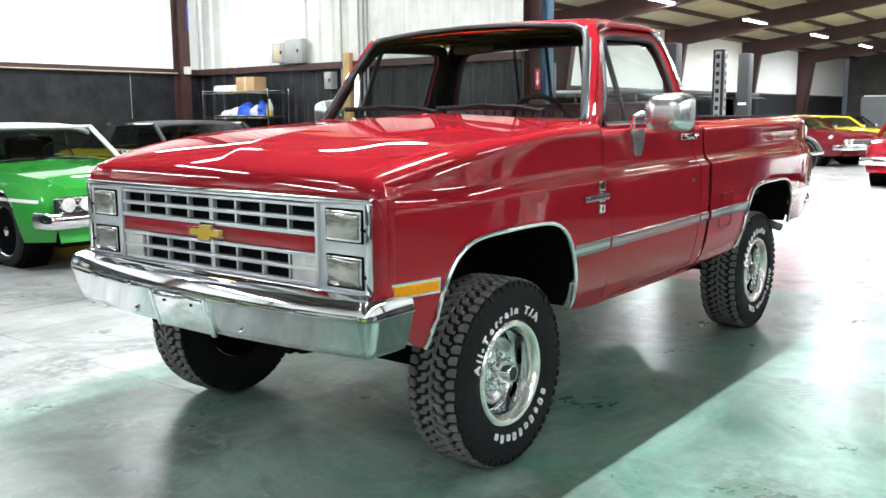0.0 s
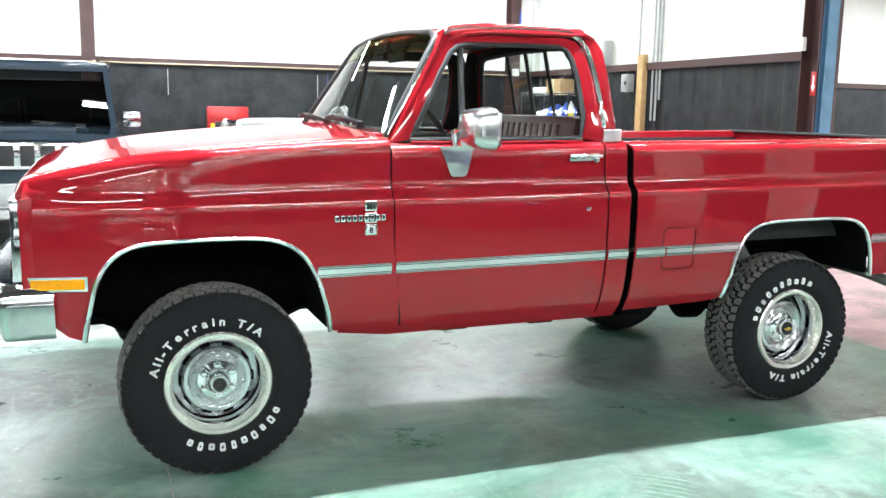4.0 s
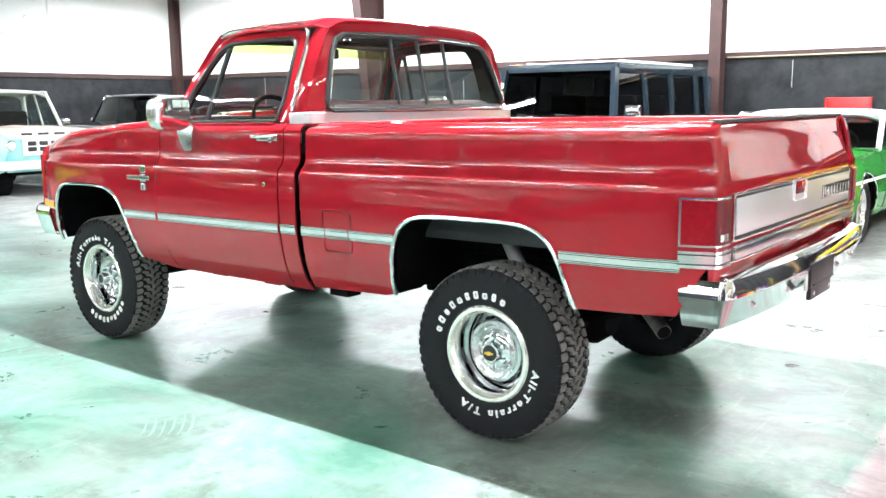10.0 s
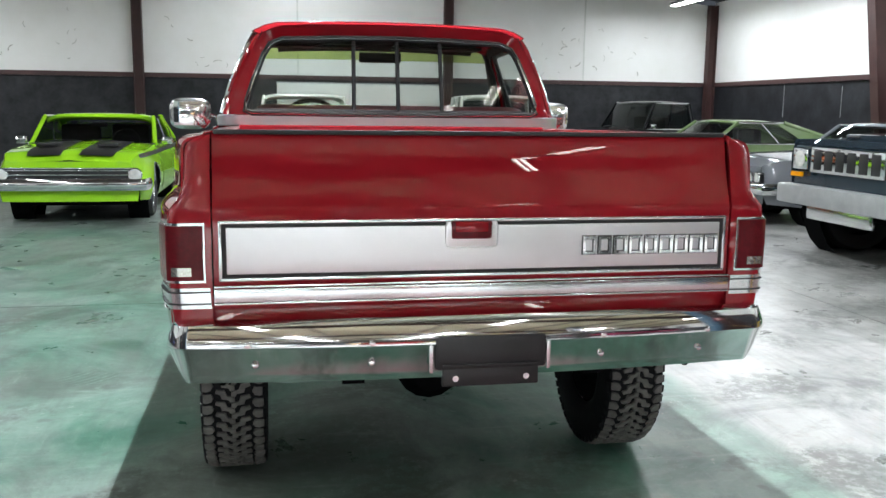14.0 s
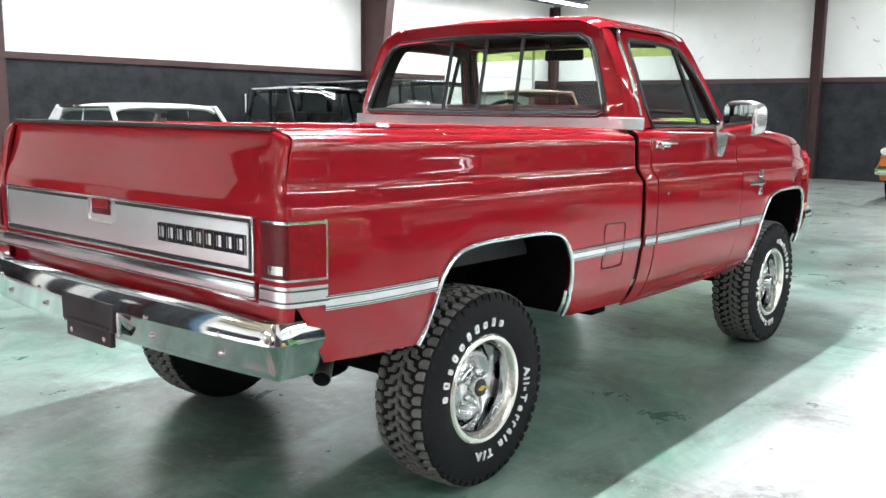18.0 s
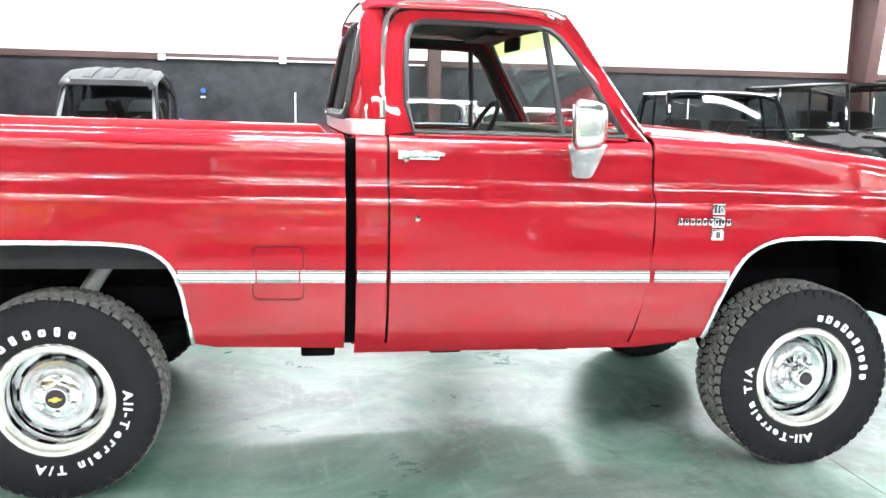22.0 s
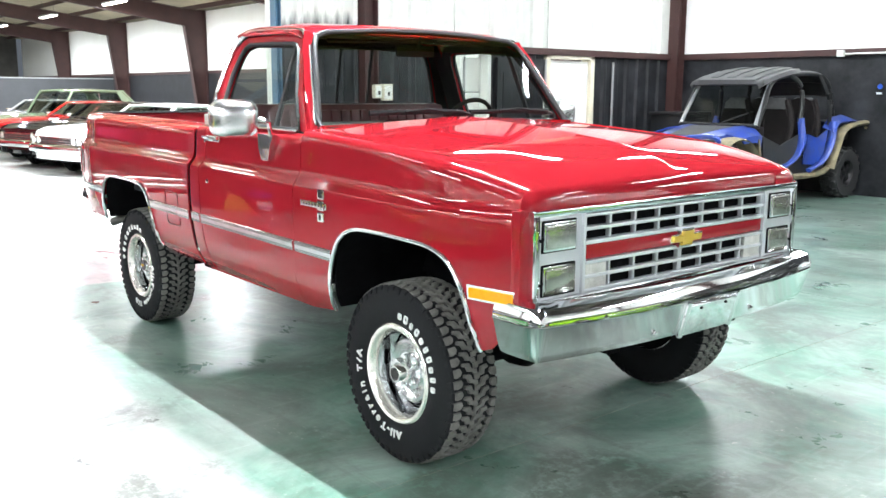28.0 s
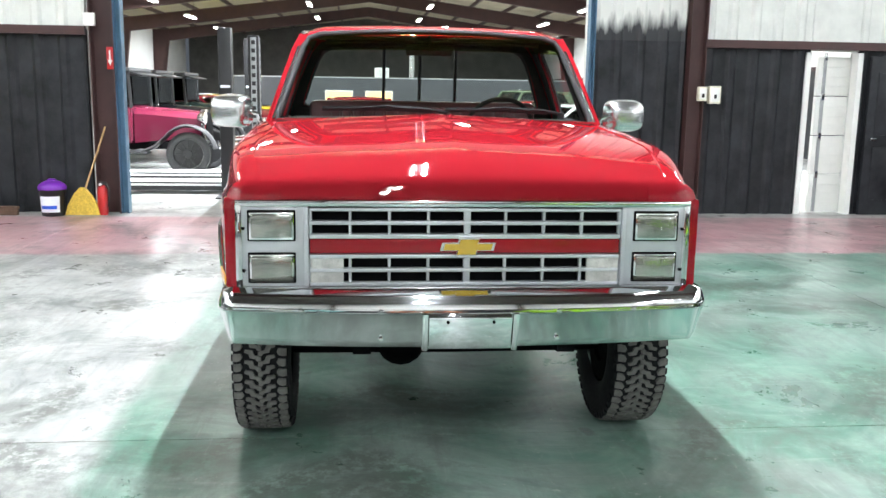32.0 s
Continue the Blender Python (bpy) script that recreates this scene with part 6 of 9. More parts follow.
        part("window_sill", tube([(ga - 0.05, s * (yb + 0.03), zb_(ga) + 0.01), (gd + 0.05, s * (yb + 0.03), zb_(gd) + 0.01)], 0.012, 6), CHROME if lip else BLACK_STEEL, root)
        bm = bmesh.new()
        bm.faces.new([bm.verts.new(p) for p in (c[0], c[1], high, low)])
        part("side_window", bm, glass_mat, root, smooth=0)
        for f in ([0.5] if not side_split else list(side_split)):
            a, b = c[0].lerp(c[3], f), c[1].lerp(c[2], f)
            part("door_pillar", tube([a, b], 0.010 if sail else 0.022, 6), CHROME if sail else rm, root)
        m = part("wing_mirror", box((0.10, 0.16, 0.10), (ga - 0.12, s * (half + 0.05), belt + 0.08), 0.03), CHROME, root)
    for (i, j), nm in (((0, 1), "windscreen"), ((3, 2), "rear_window")):
        if nm == "rear_window" and not back_glass:
            continue
        a, b, c2, d = corners[-1][i], corners[1][i], corners[1][j], corners[-1][j]
        bulge = 0.07 if i == 0 else -0.05
        rows = []
        for t in np.linspace(0, 1, 5):
            p, q = a.lerp(d, t), b.lerp(c2, t)
            rows.append([p.lerp(q, u) + Vector((bulge * (1 - (2 * u - 1) ** 2), 0, 0)) for u in np.linspace(0, 1, 9)])
        part(nm, loft(rows), glass_mat, root)
        edge = [rows[0][k] for k in range(9)]
        part("window_trim", tube(edge, 0.014, 6), BLACK_STEEL, root)
    # cabin: a dark tub with seats and a wheel
    part("cabin", box((ga - gd - 0.1, W - 0.35, 0.06), ((ga + gd) / 2, 0, belt - 0.35)), TRIM_BLACK, root)
    part("dashboard", box((0.30, W - 0.35, 0.16), (ga - 0.20, 0, belt - 0.07), 0.05), TRIM_BLACK, root)
    for s in (-1, 1):
        part("seat", box((0.18, 0.55, 0.62), ((gb + gc) / 2 - 0.05, s * 0.36, belt - 0.02), 0.07), TRIM_BLACK, root)
        part("inner_panel", box((ga - gd, 0.03, belt - sill - 0.1), ((ga + gd) / 2, s * (half - 0.16), (belt + sill) / 2)), TRIM_BLACK, root)
    part("steering_wheel", tube([(ga - 0.45 - 0.05 * math.sin(a), 0.36 + 0.19 * math.cos(a), belt + 0.06 + 0.17 * math.sin(a)) for a in np.linspace(0, 2 * math.pi, 17)[:-1]], 0.012, 6, closed=True), TRIM_BLACK, root)
    for x in (-wb / 2, wb / 2):
        for s in (-1, 1):
            car_wheel(root, x, s * (half - 0.04 - tyre_w / 2), r, tyre_w, wheel_style, rim_mat, share)
            part("wheel_well", lathe([(0.0, 0.0), (ar + 0.02, 0.0), (ar + 0.02, 0.26)], 20, "y", (x, s * (half - 0.34) - (0.26 if s < 0 else 0), r)), DARK, root)
    part("underbody", box((L - 0.5, W - 0.5, 0.12), ((x0 + x1) / 2, 0, sill + 0.04)), DARK, root)
    # door seams and sill moulding
    for s in (-1, 1):
        for x in (ga - 0.02, (ga + gd) / 2 - 0.30):
            pts = [(x, s * (surf(x, z) + 0.001), z) for z in np.linspace(sill + 0.08, top_z(x) - 0.02, 9)]
            part("door_seam", tube(pts, 0.004, 4), BLACK_STEEL, root)
        part("door_handle", box((0.13, 0.02, 0.025), ((ga + gd) / 2 - 0.18, s * (surf(0, belt - 0.12) + 0.008), belt - 0.12), 0.006), CHROME, root)
        if lip:
            for cx in (-wb / 2, wb / 2):
                pts = [(cx + ar * math.cos(a), s * (surf(cx + ar * math.cos(a), r + ar * math.sin(a)) + 0.002), r + ar * math.sin(a)) for a in np.linspace(math.pi * 0.98, math.pi * 0.02, 15)]
                part("arch_lip", tube(pts, 0.010, 6), CHROME, root)
        if stripe:
            z, h, mat = stripe
            rows = [[(x, s * (surf(x, zz) + 0.003), zz) for x in np.linspace(x0 + 0.25, x1 - 0.25, 24)] for zz in (z - h / 2, z + h / 2)]
            part("side_stripe", loft(rows, 0.001), mat, root)
        if lower_mat is not None:
            z0, z1, mat = lower_mat
            for xa, xb in ((x0 + 0.2, -wb / 2 - ar - 0.02), (-wb / 2 + ar + 0.02, wb / 2 - ar - 0.02), (wb / 2 + ar + 0.02, x1 - 0.2)):
                rows = [[(x, s * (surf(x, zz) + 0.003), zz) for x in np.linspace(xa, xb, 10)] for zz in np.linspace(z0, z1, 5)]
                part("side_panel", loft(rows, 0.001), mat, root)
    return root


COUPE = [(0.0, 0.70), (0.01, 0.80), (0.05, 0.86), (0.15, 0.90), (0.30, 0.935), (0.55, 0.93), (0.70, 0.96), (0.82, 0.95), (0.95, 0.90), (0.99, 0.84), (1.0, 0.72)]
COUPE_G = (0.345, 0.45, 0.66, 0.80)
FAST_G = (0.345, 0.46, 0.62, 0.88)
PICK = [(0.0, 0.80), (0.01, 0.98), (0.04, 1.04), (0.15, 1.08), (0.30, 1.10), (0.55, 1.08), (0.75, 1.06), (0.97, 1.06), (0.995, 1.04), (1.0, 0.9)]
PICK_G = (0.30, 0.37, 0.515, 0.545)
TWO_ROUND = (("round", 0.80, 0.64, 0.075), ("round", 0.62, 0.64, 0.075))
MATTE_BLACK = material("black_vinyl_top", (0.02, 0.02, 0.021), 0.5, vary=0.2, scale=12, bump=0.2, bump_scale=120)
WHITE_TOP = material("white_vinyl_top", (0.78, 0.78, 0.76), 0.45, vary=0.05, scale=8, bump=0.1, bump_scale=120)
OFF_WHITE = paint("off_white_paint", (0.72, 0.71, 0.66))
STRIPE_BLACK = material("black_stripe", (0.012, 0.012, 0.012), 0.35)
PATINA_TEAL = material("patina_teal_paint", (0.16, 0.48, 0.47), 0.5, colour2=(0.36, 0.56, 0.53), scale=3, coat=0.3)
PATINA_WHITE = material("patina_white_paint", (0.70, 0.68, 0.63), 0.5, colour2=(0.42, 0.28, 0.20), scale=2.2, coat=0.3)

# south row, noses to the north
make_car("green_coupe", (-0.56, -7.05), 90, "bright green muscle coupe with a white vinyl roof", "car", (0.035, 0.30, 0.045), sail=0.30, L=5.0, W=1.93, wb=2.84, r=0.34, top=COUPE, glasshouse=COUPE_G,
         roof_mat=WHITE_TOP, lamps=TWO_ROUND, grille=(0.92, 0.55, 0.70, 3), wheel_style="rally", share=0.72, stripe=(0.66, 0.03, WHITE_TOP))
make_car("yellow_coupe", (-3.75, -8.2), 90, "yellow coupe with a black vinyl roof", "car", (0.72, 0.50, 0.02), sail=0.30, L=4.9, W=1.9, wb=2.8, top=COUPE, glasshouse=COUPE_G, roof_mat=MATTE_BLACK, lamps=TWO_ROUND, grille=(0.9, 0.52, 0.68, 3))
SUV = [(0.0, 0.80), (0.01, 1.10), (0.05, 1.20), (0.25, 1.26), (0.36, 1.28), (0.98, 1.28), (1.0, 1.1)]

def boxy_suv(at, heading):
    """A slab-sided military-style wagon: flat hood, upright screen, flared arches, roof rack."""
    root = thing("off_road_suv", pose(at[0], at[1], 0, 0, 0, heading), "dark blue-grey boxy off-road wagon with chrome wheels", "suv", "parked vehicles")
    col = paint("slate_blue_paint", (0.020, 0.031, 0.042))
    pale = paint("pale_blue_trim", (0.028, 0.042, 0.058))
    r, wx = 0.46, 1.56
    for s in (-1, 1):
        line = [(-2.36, 0.52), (-2.40, 1.20), (2.30, 1.20), (2.34, 1.02), (2.30, 0.62)]
        arch = []
        for cx in (wx, -wx):
            arch += [(cx + 0.58 * math.cos(a), 0.46 + 0.56 * math.sin(a)) for a in np.linspace(math.radians(6), math.radians(174), 11)]
        out = line + arch
        side = part("body_side", sheet(out, lambda x, z: 0.985 - 0.02 * max(0, z - 0.9) - (0.05 * ((x - 1.9) / 0.44) ** 2 if x > 1.9 else 0), 0.12, 0.0, [0.62, 0.75, 0.9, 1.05, 1.15]) if s > 0 else mirror_y(sheet(out, lambda x, z: 0.985 - 0.02 * max(0, z - 0.9) - (0.05 * ((x - 1.9) / 0.44) ** 2 if x > 1.9 else 0), 0.12, 0.0, [0.62, 0.75, 0.9, 1.05, 1.15])), col, root)
        for cx in (wx, -wx):
            pts = [(cx + 0.60 * math.cos(a), s * 1.0, 0.46 + 0.57 * math.sin(a)) for a in np.linspace(math.radians(2), math.radians(178), 15)]
            part("arch_flare", tube(pts, 0.065, 8, flat=0.035), col, root)
            car_wheel(root, cx, s * 0.90, r, 0.30, "many", CHROME, 0.62)
            part("wheel_well", lathe([(0.0, 0.0), (0.58, 0.0), (0.58, 0.3)], 20, "y", (cx, s * 0.66 - (0.3 if s < 0 else 0), 0.46)), DARK, root)
        part("side_step", tube([(0.9, s * 0.98, 0.48), (-0.9, s * 0.98, 0.48)], 0.045, 10), CHROME, root)
        # upper body: pillars and three panes
        xs = [0.66, -0.16, -1.02, -2.30]
        part("belt_rail", box((3.1, 0.08, 0.07), (-0.82, s * 0.90, 1.225), 0.015), col, root)
        part("roof_rail", box((2.95, 0.09, 0.12), (-0.90, s * 0.83, 1.885), 0.03), col, root)
        for k, x in enumerate((0.60, -0.20, -1.04, -1.94, -2.34)):
            dx = 0.16 if k == 0 else 0.0
            part("pillar", loft([[(x + dx + a, s * 0.90 + b, 1.22) for a, b in ((-0.05, -0.03), (0.06, -0.03), (0.06, 0.03), (-0.05, 0.03))], [(x + a, s * 0.83 + b, 1.90) for a, b in ((-0.05, -0.03), (0.06, -0.03), (0.06, 0.03), (-0.05, 0.03))]], 0.0, closed=True), pale if k == 0 else col, root)
        for x0, x1 in ((0.70, -0.22), (-0.15, -1.06), (-1.0, -1.95), (-1.9, -2.36)):
            bm = bmesh.new()
            bm.faces.new([bm.verts.new(p) for p in ((x0, s * 0.895, 1.24), (x1, s * 0.895, 1.24), (x1, s * 0.835, 1.84), (x0 - (0.10 if x0 > 0.5 else 0), s * 0.835, 1.84))])
            part("side_window", bm, GLASS_DARK, root, smooth=0)
        for x in (-0.02, -0.90):
            part("door_handle", box((0.16, 0.03, 0.05), (x - 0.12, s * 0.99, 1.10), 0.01), CHROME, root)
        for x in (0.72, -0.18, -1.05):
            part("door_seam", box((0.008, 0.006, 0.60), (x, s * 0.984, 0.90)), BLACK_STEEL, root)
        m = part("wing_mirror", box((0.11, 0.20, 0.17), (0.62, s * 1.10, 1.33), 0.03), CHROME, root, "large chrome wing mirror")
        part("mirror_arm", tube([(0.62, s * 0.95, 1.26), (0.62, s * 1.05, 1.28)], 0.025, 6), BLACK_STEEL, m)
        h = part("headlight", box((0.05, 0.26, 0.22), (2.325, s * 0.76, 1.00), 0.02), CHROME, root)
        part("lens", lathe([(0.0, 0.035), (0.05, 0.03), (0.085, 0.015), (0.09, 0.0)], 20, "x", (2.345, s * 0.76, 1.00)), CLEAR_LENS, h)
        part("turn_lamp", box((0.03, 0.20, 0.05), (2.345, s * 0.80, 0.84), 0.01), AMBER, root, "amber turn lamp")
        part("side_marker", box((0.12, 0.012, 0.045), (2.05, s * 0.978, 1.08), 0.004), AMBER, root, "amber side marker")
        part("rack_rail", tube([(0.25, s * 0.72, 1.985), (-2.1, s * 0.72, 1.985)], 0.025, 8), BRUSHED, root)
        part("tow_hook", tube([(2.35, s * 0.35, 0.60), (2.44, s * 0.35, 0.60), (2.44, s * 0.30, 0.60)], 0.018, 6), CHROME, root)
    for y in (-0.70, -0.35, 0, 0.35, 0.70):
        part("roof_marker", box((0.10, 0.07, 0.03), (0.50, y, 1.965), 0.01), AMBER, root, "amber roof marker lamp")
    for x in (0.1, -0.6, -1.3, -2.0):
        part("rack_bar", tube([(x, -0.72, 1.985), (x, 0.72, 1.985)], 0.018, 8), BRUSHED, root)
    part("hood", loft([[(x, y, z + 0.02 * (1 - (y / 0.95) ** 4)) for y in (-0.95, -0.90, -0.62, -0.55, 0, 0.55, 0.62, 0.90, 0.95)] for x, z in ((2.31, 1.13), (2.25, 1.19), (1.6, 1.215), (0.72, 1.235))], 0.012), col, root)
    part("hood_bulge", box((1.1, 1.05, 0.06), (1.45, 0, 1.245), 0.025, pose(0, 0, 0, 0, 1.0, 0)), col, root)
    part("cowl_vent", box((0.16, 1.2, 0.02), (0.82, 0, 1.262), 0.006), BLACK_STEEL, root)
    part("front_panel", box((0.06, 1.80, 0.52), (2.285, 0, 0.88), 0.02), col, root)
    g = part("grille", box((0.05, 1.14, 0.26), (2.325, 0, 1.00), 0.015), CHROME, root)
    for k in range(6):
        part("grille_slot", box((0.02, 0.13, 0.20), (2.345, -0.45 + 0.18 * k, 1.00), 0.01), BLACK_STEEL, g)
    part("bumper", box((0.16, 1.90, 0.20), (2.40, 0, 0.64), 0.03), GREY_STEEL, root)
    part("skid_plate", box((0.10, 1.0, 0.16), (2.36, 0, 0.48), 0.03), STAINLESS, root)
    rows = [[(0.755 - 0.16 * t + 0.03 * (1 - (y / 0.86) ** 2), y * (1 - 0.07 * t), 1.25 + 0.63 * t) for y in np.linspace(-0.86, 0.86, 9)] for t in (0, 0.5, 1)]
    part("windscreen", loft(rows), GLASS_DARK, root)
    for s in (-1, 1):
        part("wiper", tube([(0.80, s * 0.30 + 0.25, 1.262), (0.79, s * 0.30 - 0.25, 1.30)], 0.008, 5), BLACK_STEEL, root)
    part("roof", box((2.98, 1.68, 0.07), (-0.88, 0, 1.935), 0.03), col, root)
    part("screen_header", box((0.07, 1.66, 0.09), (0.60, 0, 1.90), 0.02), pale, root)
    part("tailgate", box((0.06, 1.86, 1.30), (-2.38, 0, 1.18), 0.03), col, root)
    part("cabin_floor", box((3.0, 1.7, 0.05), (-0.8, 0, 0.72)), TRIM_BLACK, root)
    part("dashboard", box((0.30, 1.66, 0.16), (0.55, 0, 1.20), 0.04), TRIM_BLACK, root)
    for x in (-0.35, -1.3):
        for y in (-0.40, 0.40):
            part("seat", box((0.16, 0.52, 0.80), (x, y, 1.15), 0.06), TRIM_BLACK, root)
    part("underbody", box((4.4, 1.3, 0.16), (0, 0, 0.52)), DARK, root)
    return root


boxy_suv((2.6, -7.15), 90)
make_car("grey_coupe", (6.15, -7.9), 90, "silver grey sixties muscle coupe", "car", (0.17, 0.18, 0.195), L=4.95, W=1.9, wb=2.85, top=COUPE, glasshouse=COUPE_G, sail=0.30, lamps=TWO_ROUND, grille=(0.9, 0.52, 0.70, 5))
make_car("pale_green_coupe", (9.95, -7.45), 90, "pale green muscle coupe with five-spoke wheels", "car", (0.16, 0.225, 0.105), sail=0.30, L=4.9, W=1.92, wb=2.84, top=COUPE, glasshouse=FAST_G, lamps=TWO_ROUND, grille=(0.9, 0.55, 0.72, 3))
make_car("black_pickup", (14.0, -7.9), 100, "black pickup truck with chrome front bumper", "pickup truck", (0.010, 0.011, 0.013), L=5.2, W=1.98, wb=3.0, fo=0.9, r=0.38, sill=0.34, top=PICK, glasshouse=PICK_G, roof_h=1.72,
         roof_in=0.18, belt=1.08, lamps=(("box", 0.80, 0.86, 0.10),), grille=(0.62, 0.74, 0.96, 4), bumper=0.56, bed=True, wheel_style="spoke")

# east row, noses to the west
make_car("lime_coupe", (8.72, 3.08), 180, "lime green muscle coupe with black hood and side stripes", "car", (0.30, 0.62, 0.02), sail=0.26, L=4.85, W=1.84, wb=2.78, r=0.33, top=COUPE, glasshouse=FAST_G, lamps=(("round", 0.84, 0.62, 0.085),),
         grille=(0.80, 0.54, 0.70, 3), stripe=(0.84, 0.05, STRIPE_BLACK), wheel_style="rally", panels=((-0.66, -0.14, STRIPE_BLACK), (0.14, 0.66, STRIPE_BLACK)))
make_car("orange_pickup", (13.75, -0.02), 180, "orange and white sixties pickup truck", "pickup truck", (0.52, 0.13, 0.035), L=5.2, W=2.0, wb=3.0, fo=0.85, r=0.37, sill=0.34, top=PICK, glasshouse=PICK_G, roof_h=1.76, roof_mat=OFF_WHITE,
         roof_in=0.18, belt=1.08, lamps=(("round", 0.85, 0.86, 0.070), ("round", 0.68, 0.86, 0.070)), grille=(0.56, 0.76, 0.97, 2), bumper=0.55, bed=True, glass_mat=GLASS, taper=0.05, lower_mat=(0.50, 0.84, OFF_WHITE), wheel_style="disc")
make_car("teal_pickup", (12.95, -3.90), 180, "weathered teal and white sixties pickup truck", "pickup truck", PATINA_TEAL, L=5.1, W=1.98, wb=2.95, fo=0.82, r=0.37, sill=0.36, top=PICK, glasshouse=PICK_G, roof_h=1.78, roof_in=0.18,
         belt=1.10, lamps=(("round", 0.84, 0.84, 0.080),), grille=(0.60, 0.72, 0.92, 4), bumper=0.52, bumper_mat=OFF_WHITE, bed=True, glass_mat=GLASS, wheel_style="disc", hood_mat=PATINA_WHITE, roof_mat=OFF_WHITE, grid=(6, OFF_WHITE), taper=0.05)

# north row, noses to the south
make_car("white_sedan", (2.75, 8.0), -90, "white fifties sedan with a tall windscreen", "car", (0.66, 0.68, 0.66), sail=0.16, L=5.2, W=1.95, wb=2.95, top=COUPE, glasshouse=(0.33, 0.42, 0.66, 0.76), roof_h=1.50, roof_mat=WHITE_TOP, lamps=TWO_ROUND, grille=(0.8, 0.5, 0.7, 4), glass_mat=GLASS)
make_car("black_pickup", (5.15, 7.6), -90, "glossy black old pickup truck with bright trim", "pickup truck", (0.010, 0.011, 0.014), L=5.0, W=1.95, wb=2.9, fo=0.85, r=0.36, sill=0.34, top=PICK, glasshouse=PICK_G, roof_h=1.78, roof_in=0.18,
         belt=1.10, lamps=(("round", 0.80, 0.84, 0.085),), grille=(0.60, 0.72, 0.96, 4), bumper=0.52, bed=True, glass_mat=GLASS, wheel_style="disc")
make_car("black_off_roader", (7.75, 7.6), -90, "black upright off-road wagon with a pale grille", "suv", (0.012, 0.012, 0.013), L=4.4, W=1.86, wb=2.6, fo=0.8, r=0.40, sill=0.45, top=SUV, glasshouse=(0.32, 0.37, 0.97, 0.99), roof_h=1.96, roof_in=0.14,
         belt=1.26, lamps=(("round", 0.62, 1.0, 0.09),), grille=(0.75, 0.88, 1.12, 3), bumper=0.6, side_split=(0.33, 0.62), lip=False, glass_mat=GLASS)
make_car("tan_off_roader", (11.2, 7.7), -112, "tan and chrome full-size off-road pickup", "pickup truck", (0.40, 0.31, 0.22), L=4.9, W=2.0, wb=2.8, fo=0.85, r=0.41, sill=0.46, top=[(u, z + 0.14) for u, z in PICK], glasshouse=(0.30, 0.37, 0.66, 0.70), roof_h=1.88,
         roof_in=0.17, belt=1.22, lamps=(("box", 0.80, 1.00, 0.09),), grille=(0.62, 0.86, 1.10, 5), bumper=0.64, bed=True)

# cars in the hall beyond the opening
make_car("red_coupe", (-15.8, -0.42), 180, "deep red sixties fastback coupe seen from behind", "car", (0.25, 0.010, 0.018), L=4.6, W=1.75, wb=2.74, top=COUPE, glasshouse=(0.345, 0.46, 0.62, 0.80), plate=True, tail=(("box", 0.62, 0.70, 0.13),))
HALL = [("maroon_coupe", (-21.4, -4.9), 66, (0.16, 0.012, 0.02), "dark maroon coupe parked in the hall"), ("yellow_coupe", (-23.8, -4.7), 66, (0.70, 0.52, 0.03), "yellow coupe with black stripes in the hall"),
        ("black_coupe", (-26.2, -4.9), 66, (0.012, 0.012, 0.014), "black coupe parked in the hall"), ("silver_coupe", (-28.6, -6.2), 66, (0.35, 0.36, 0.38), "silver coupe parked in the hall"),
        ("yellow_coupe", (-31.0, -7.2), 66, (0.72, 0.60, 0.03), "pale yellow coupe in the hall"), ("black_sedan", (-31.4, -8.4), 66, (0.012, 0.012, 0.014), "black sedan far back in the hall"),
        ("white_coupe", (-13.1, 4.0), -76, (0.74, 0.75, 0.74), "low white sports coupe in the hall"), ("black_coupe", (-15.3, 3.9), -76, (0.014, 0.014, 0.016), "black and white sixties coupe in the hall"),
        ("red_sedan", (-17.6, 4.1), -76, (0.42, 0.02, 0.02), "red sedan with chrome bumpers in the hall"), ("green_sedan", (-20.0, 4.3), -76, (0.20, 0.26, 0.17), "pale green forties sedan in the hall"),
        ("silver_coupe", (-22.5, 4.4), -76, (0.4, 0.4, 0.42), "silver coupe far back in the hall")]
for nm, at, heading, col, lab in HALL:
    tall = nm == "green_sedan"
    make_car(nm, at, heading, lab, "car", col, L=4.7, W=1.85, wb=2.75, top=COUPE, glasshouse=(0.33, 0.42, 0.70, 0.84) if tall else COUPE_G, roof_h=1.58 if tall else 1.3, sail=0.2 if tall else 0.3, lamps=TWO_ROUND, grille=(0.85, 0.52, 0.70, 4), lip=False)


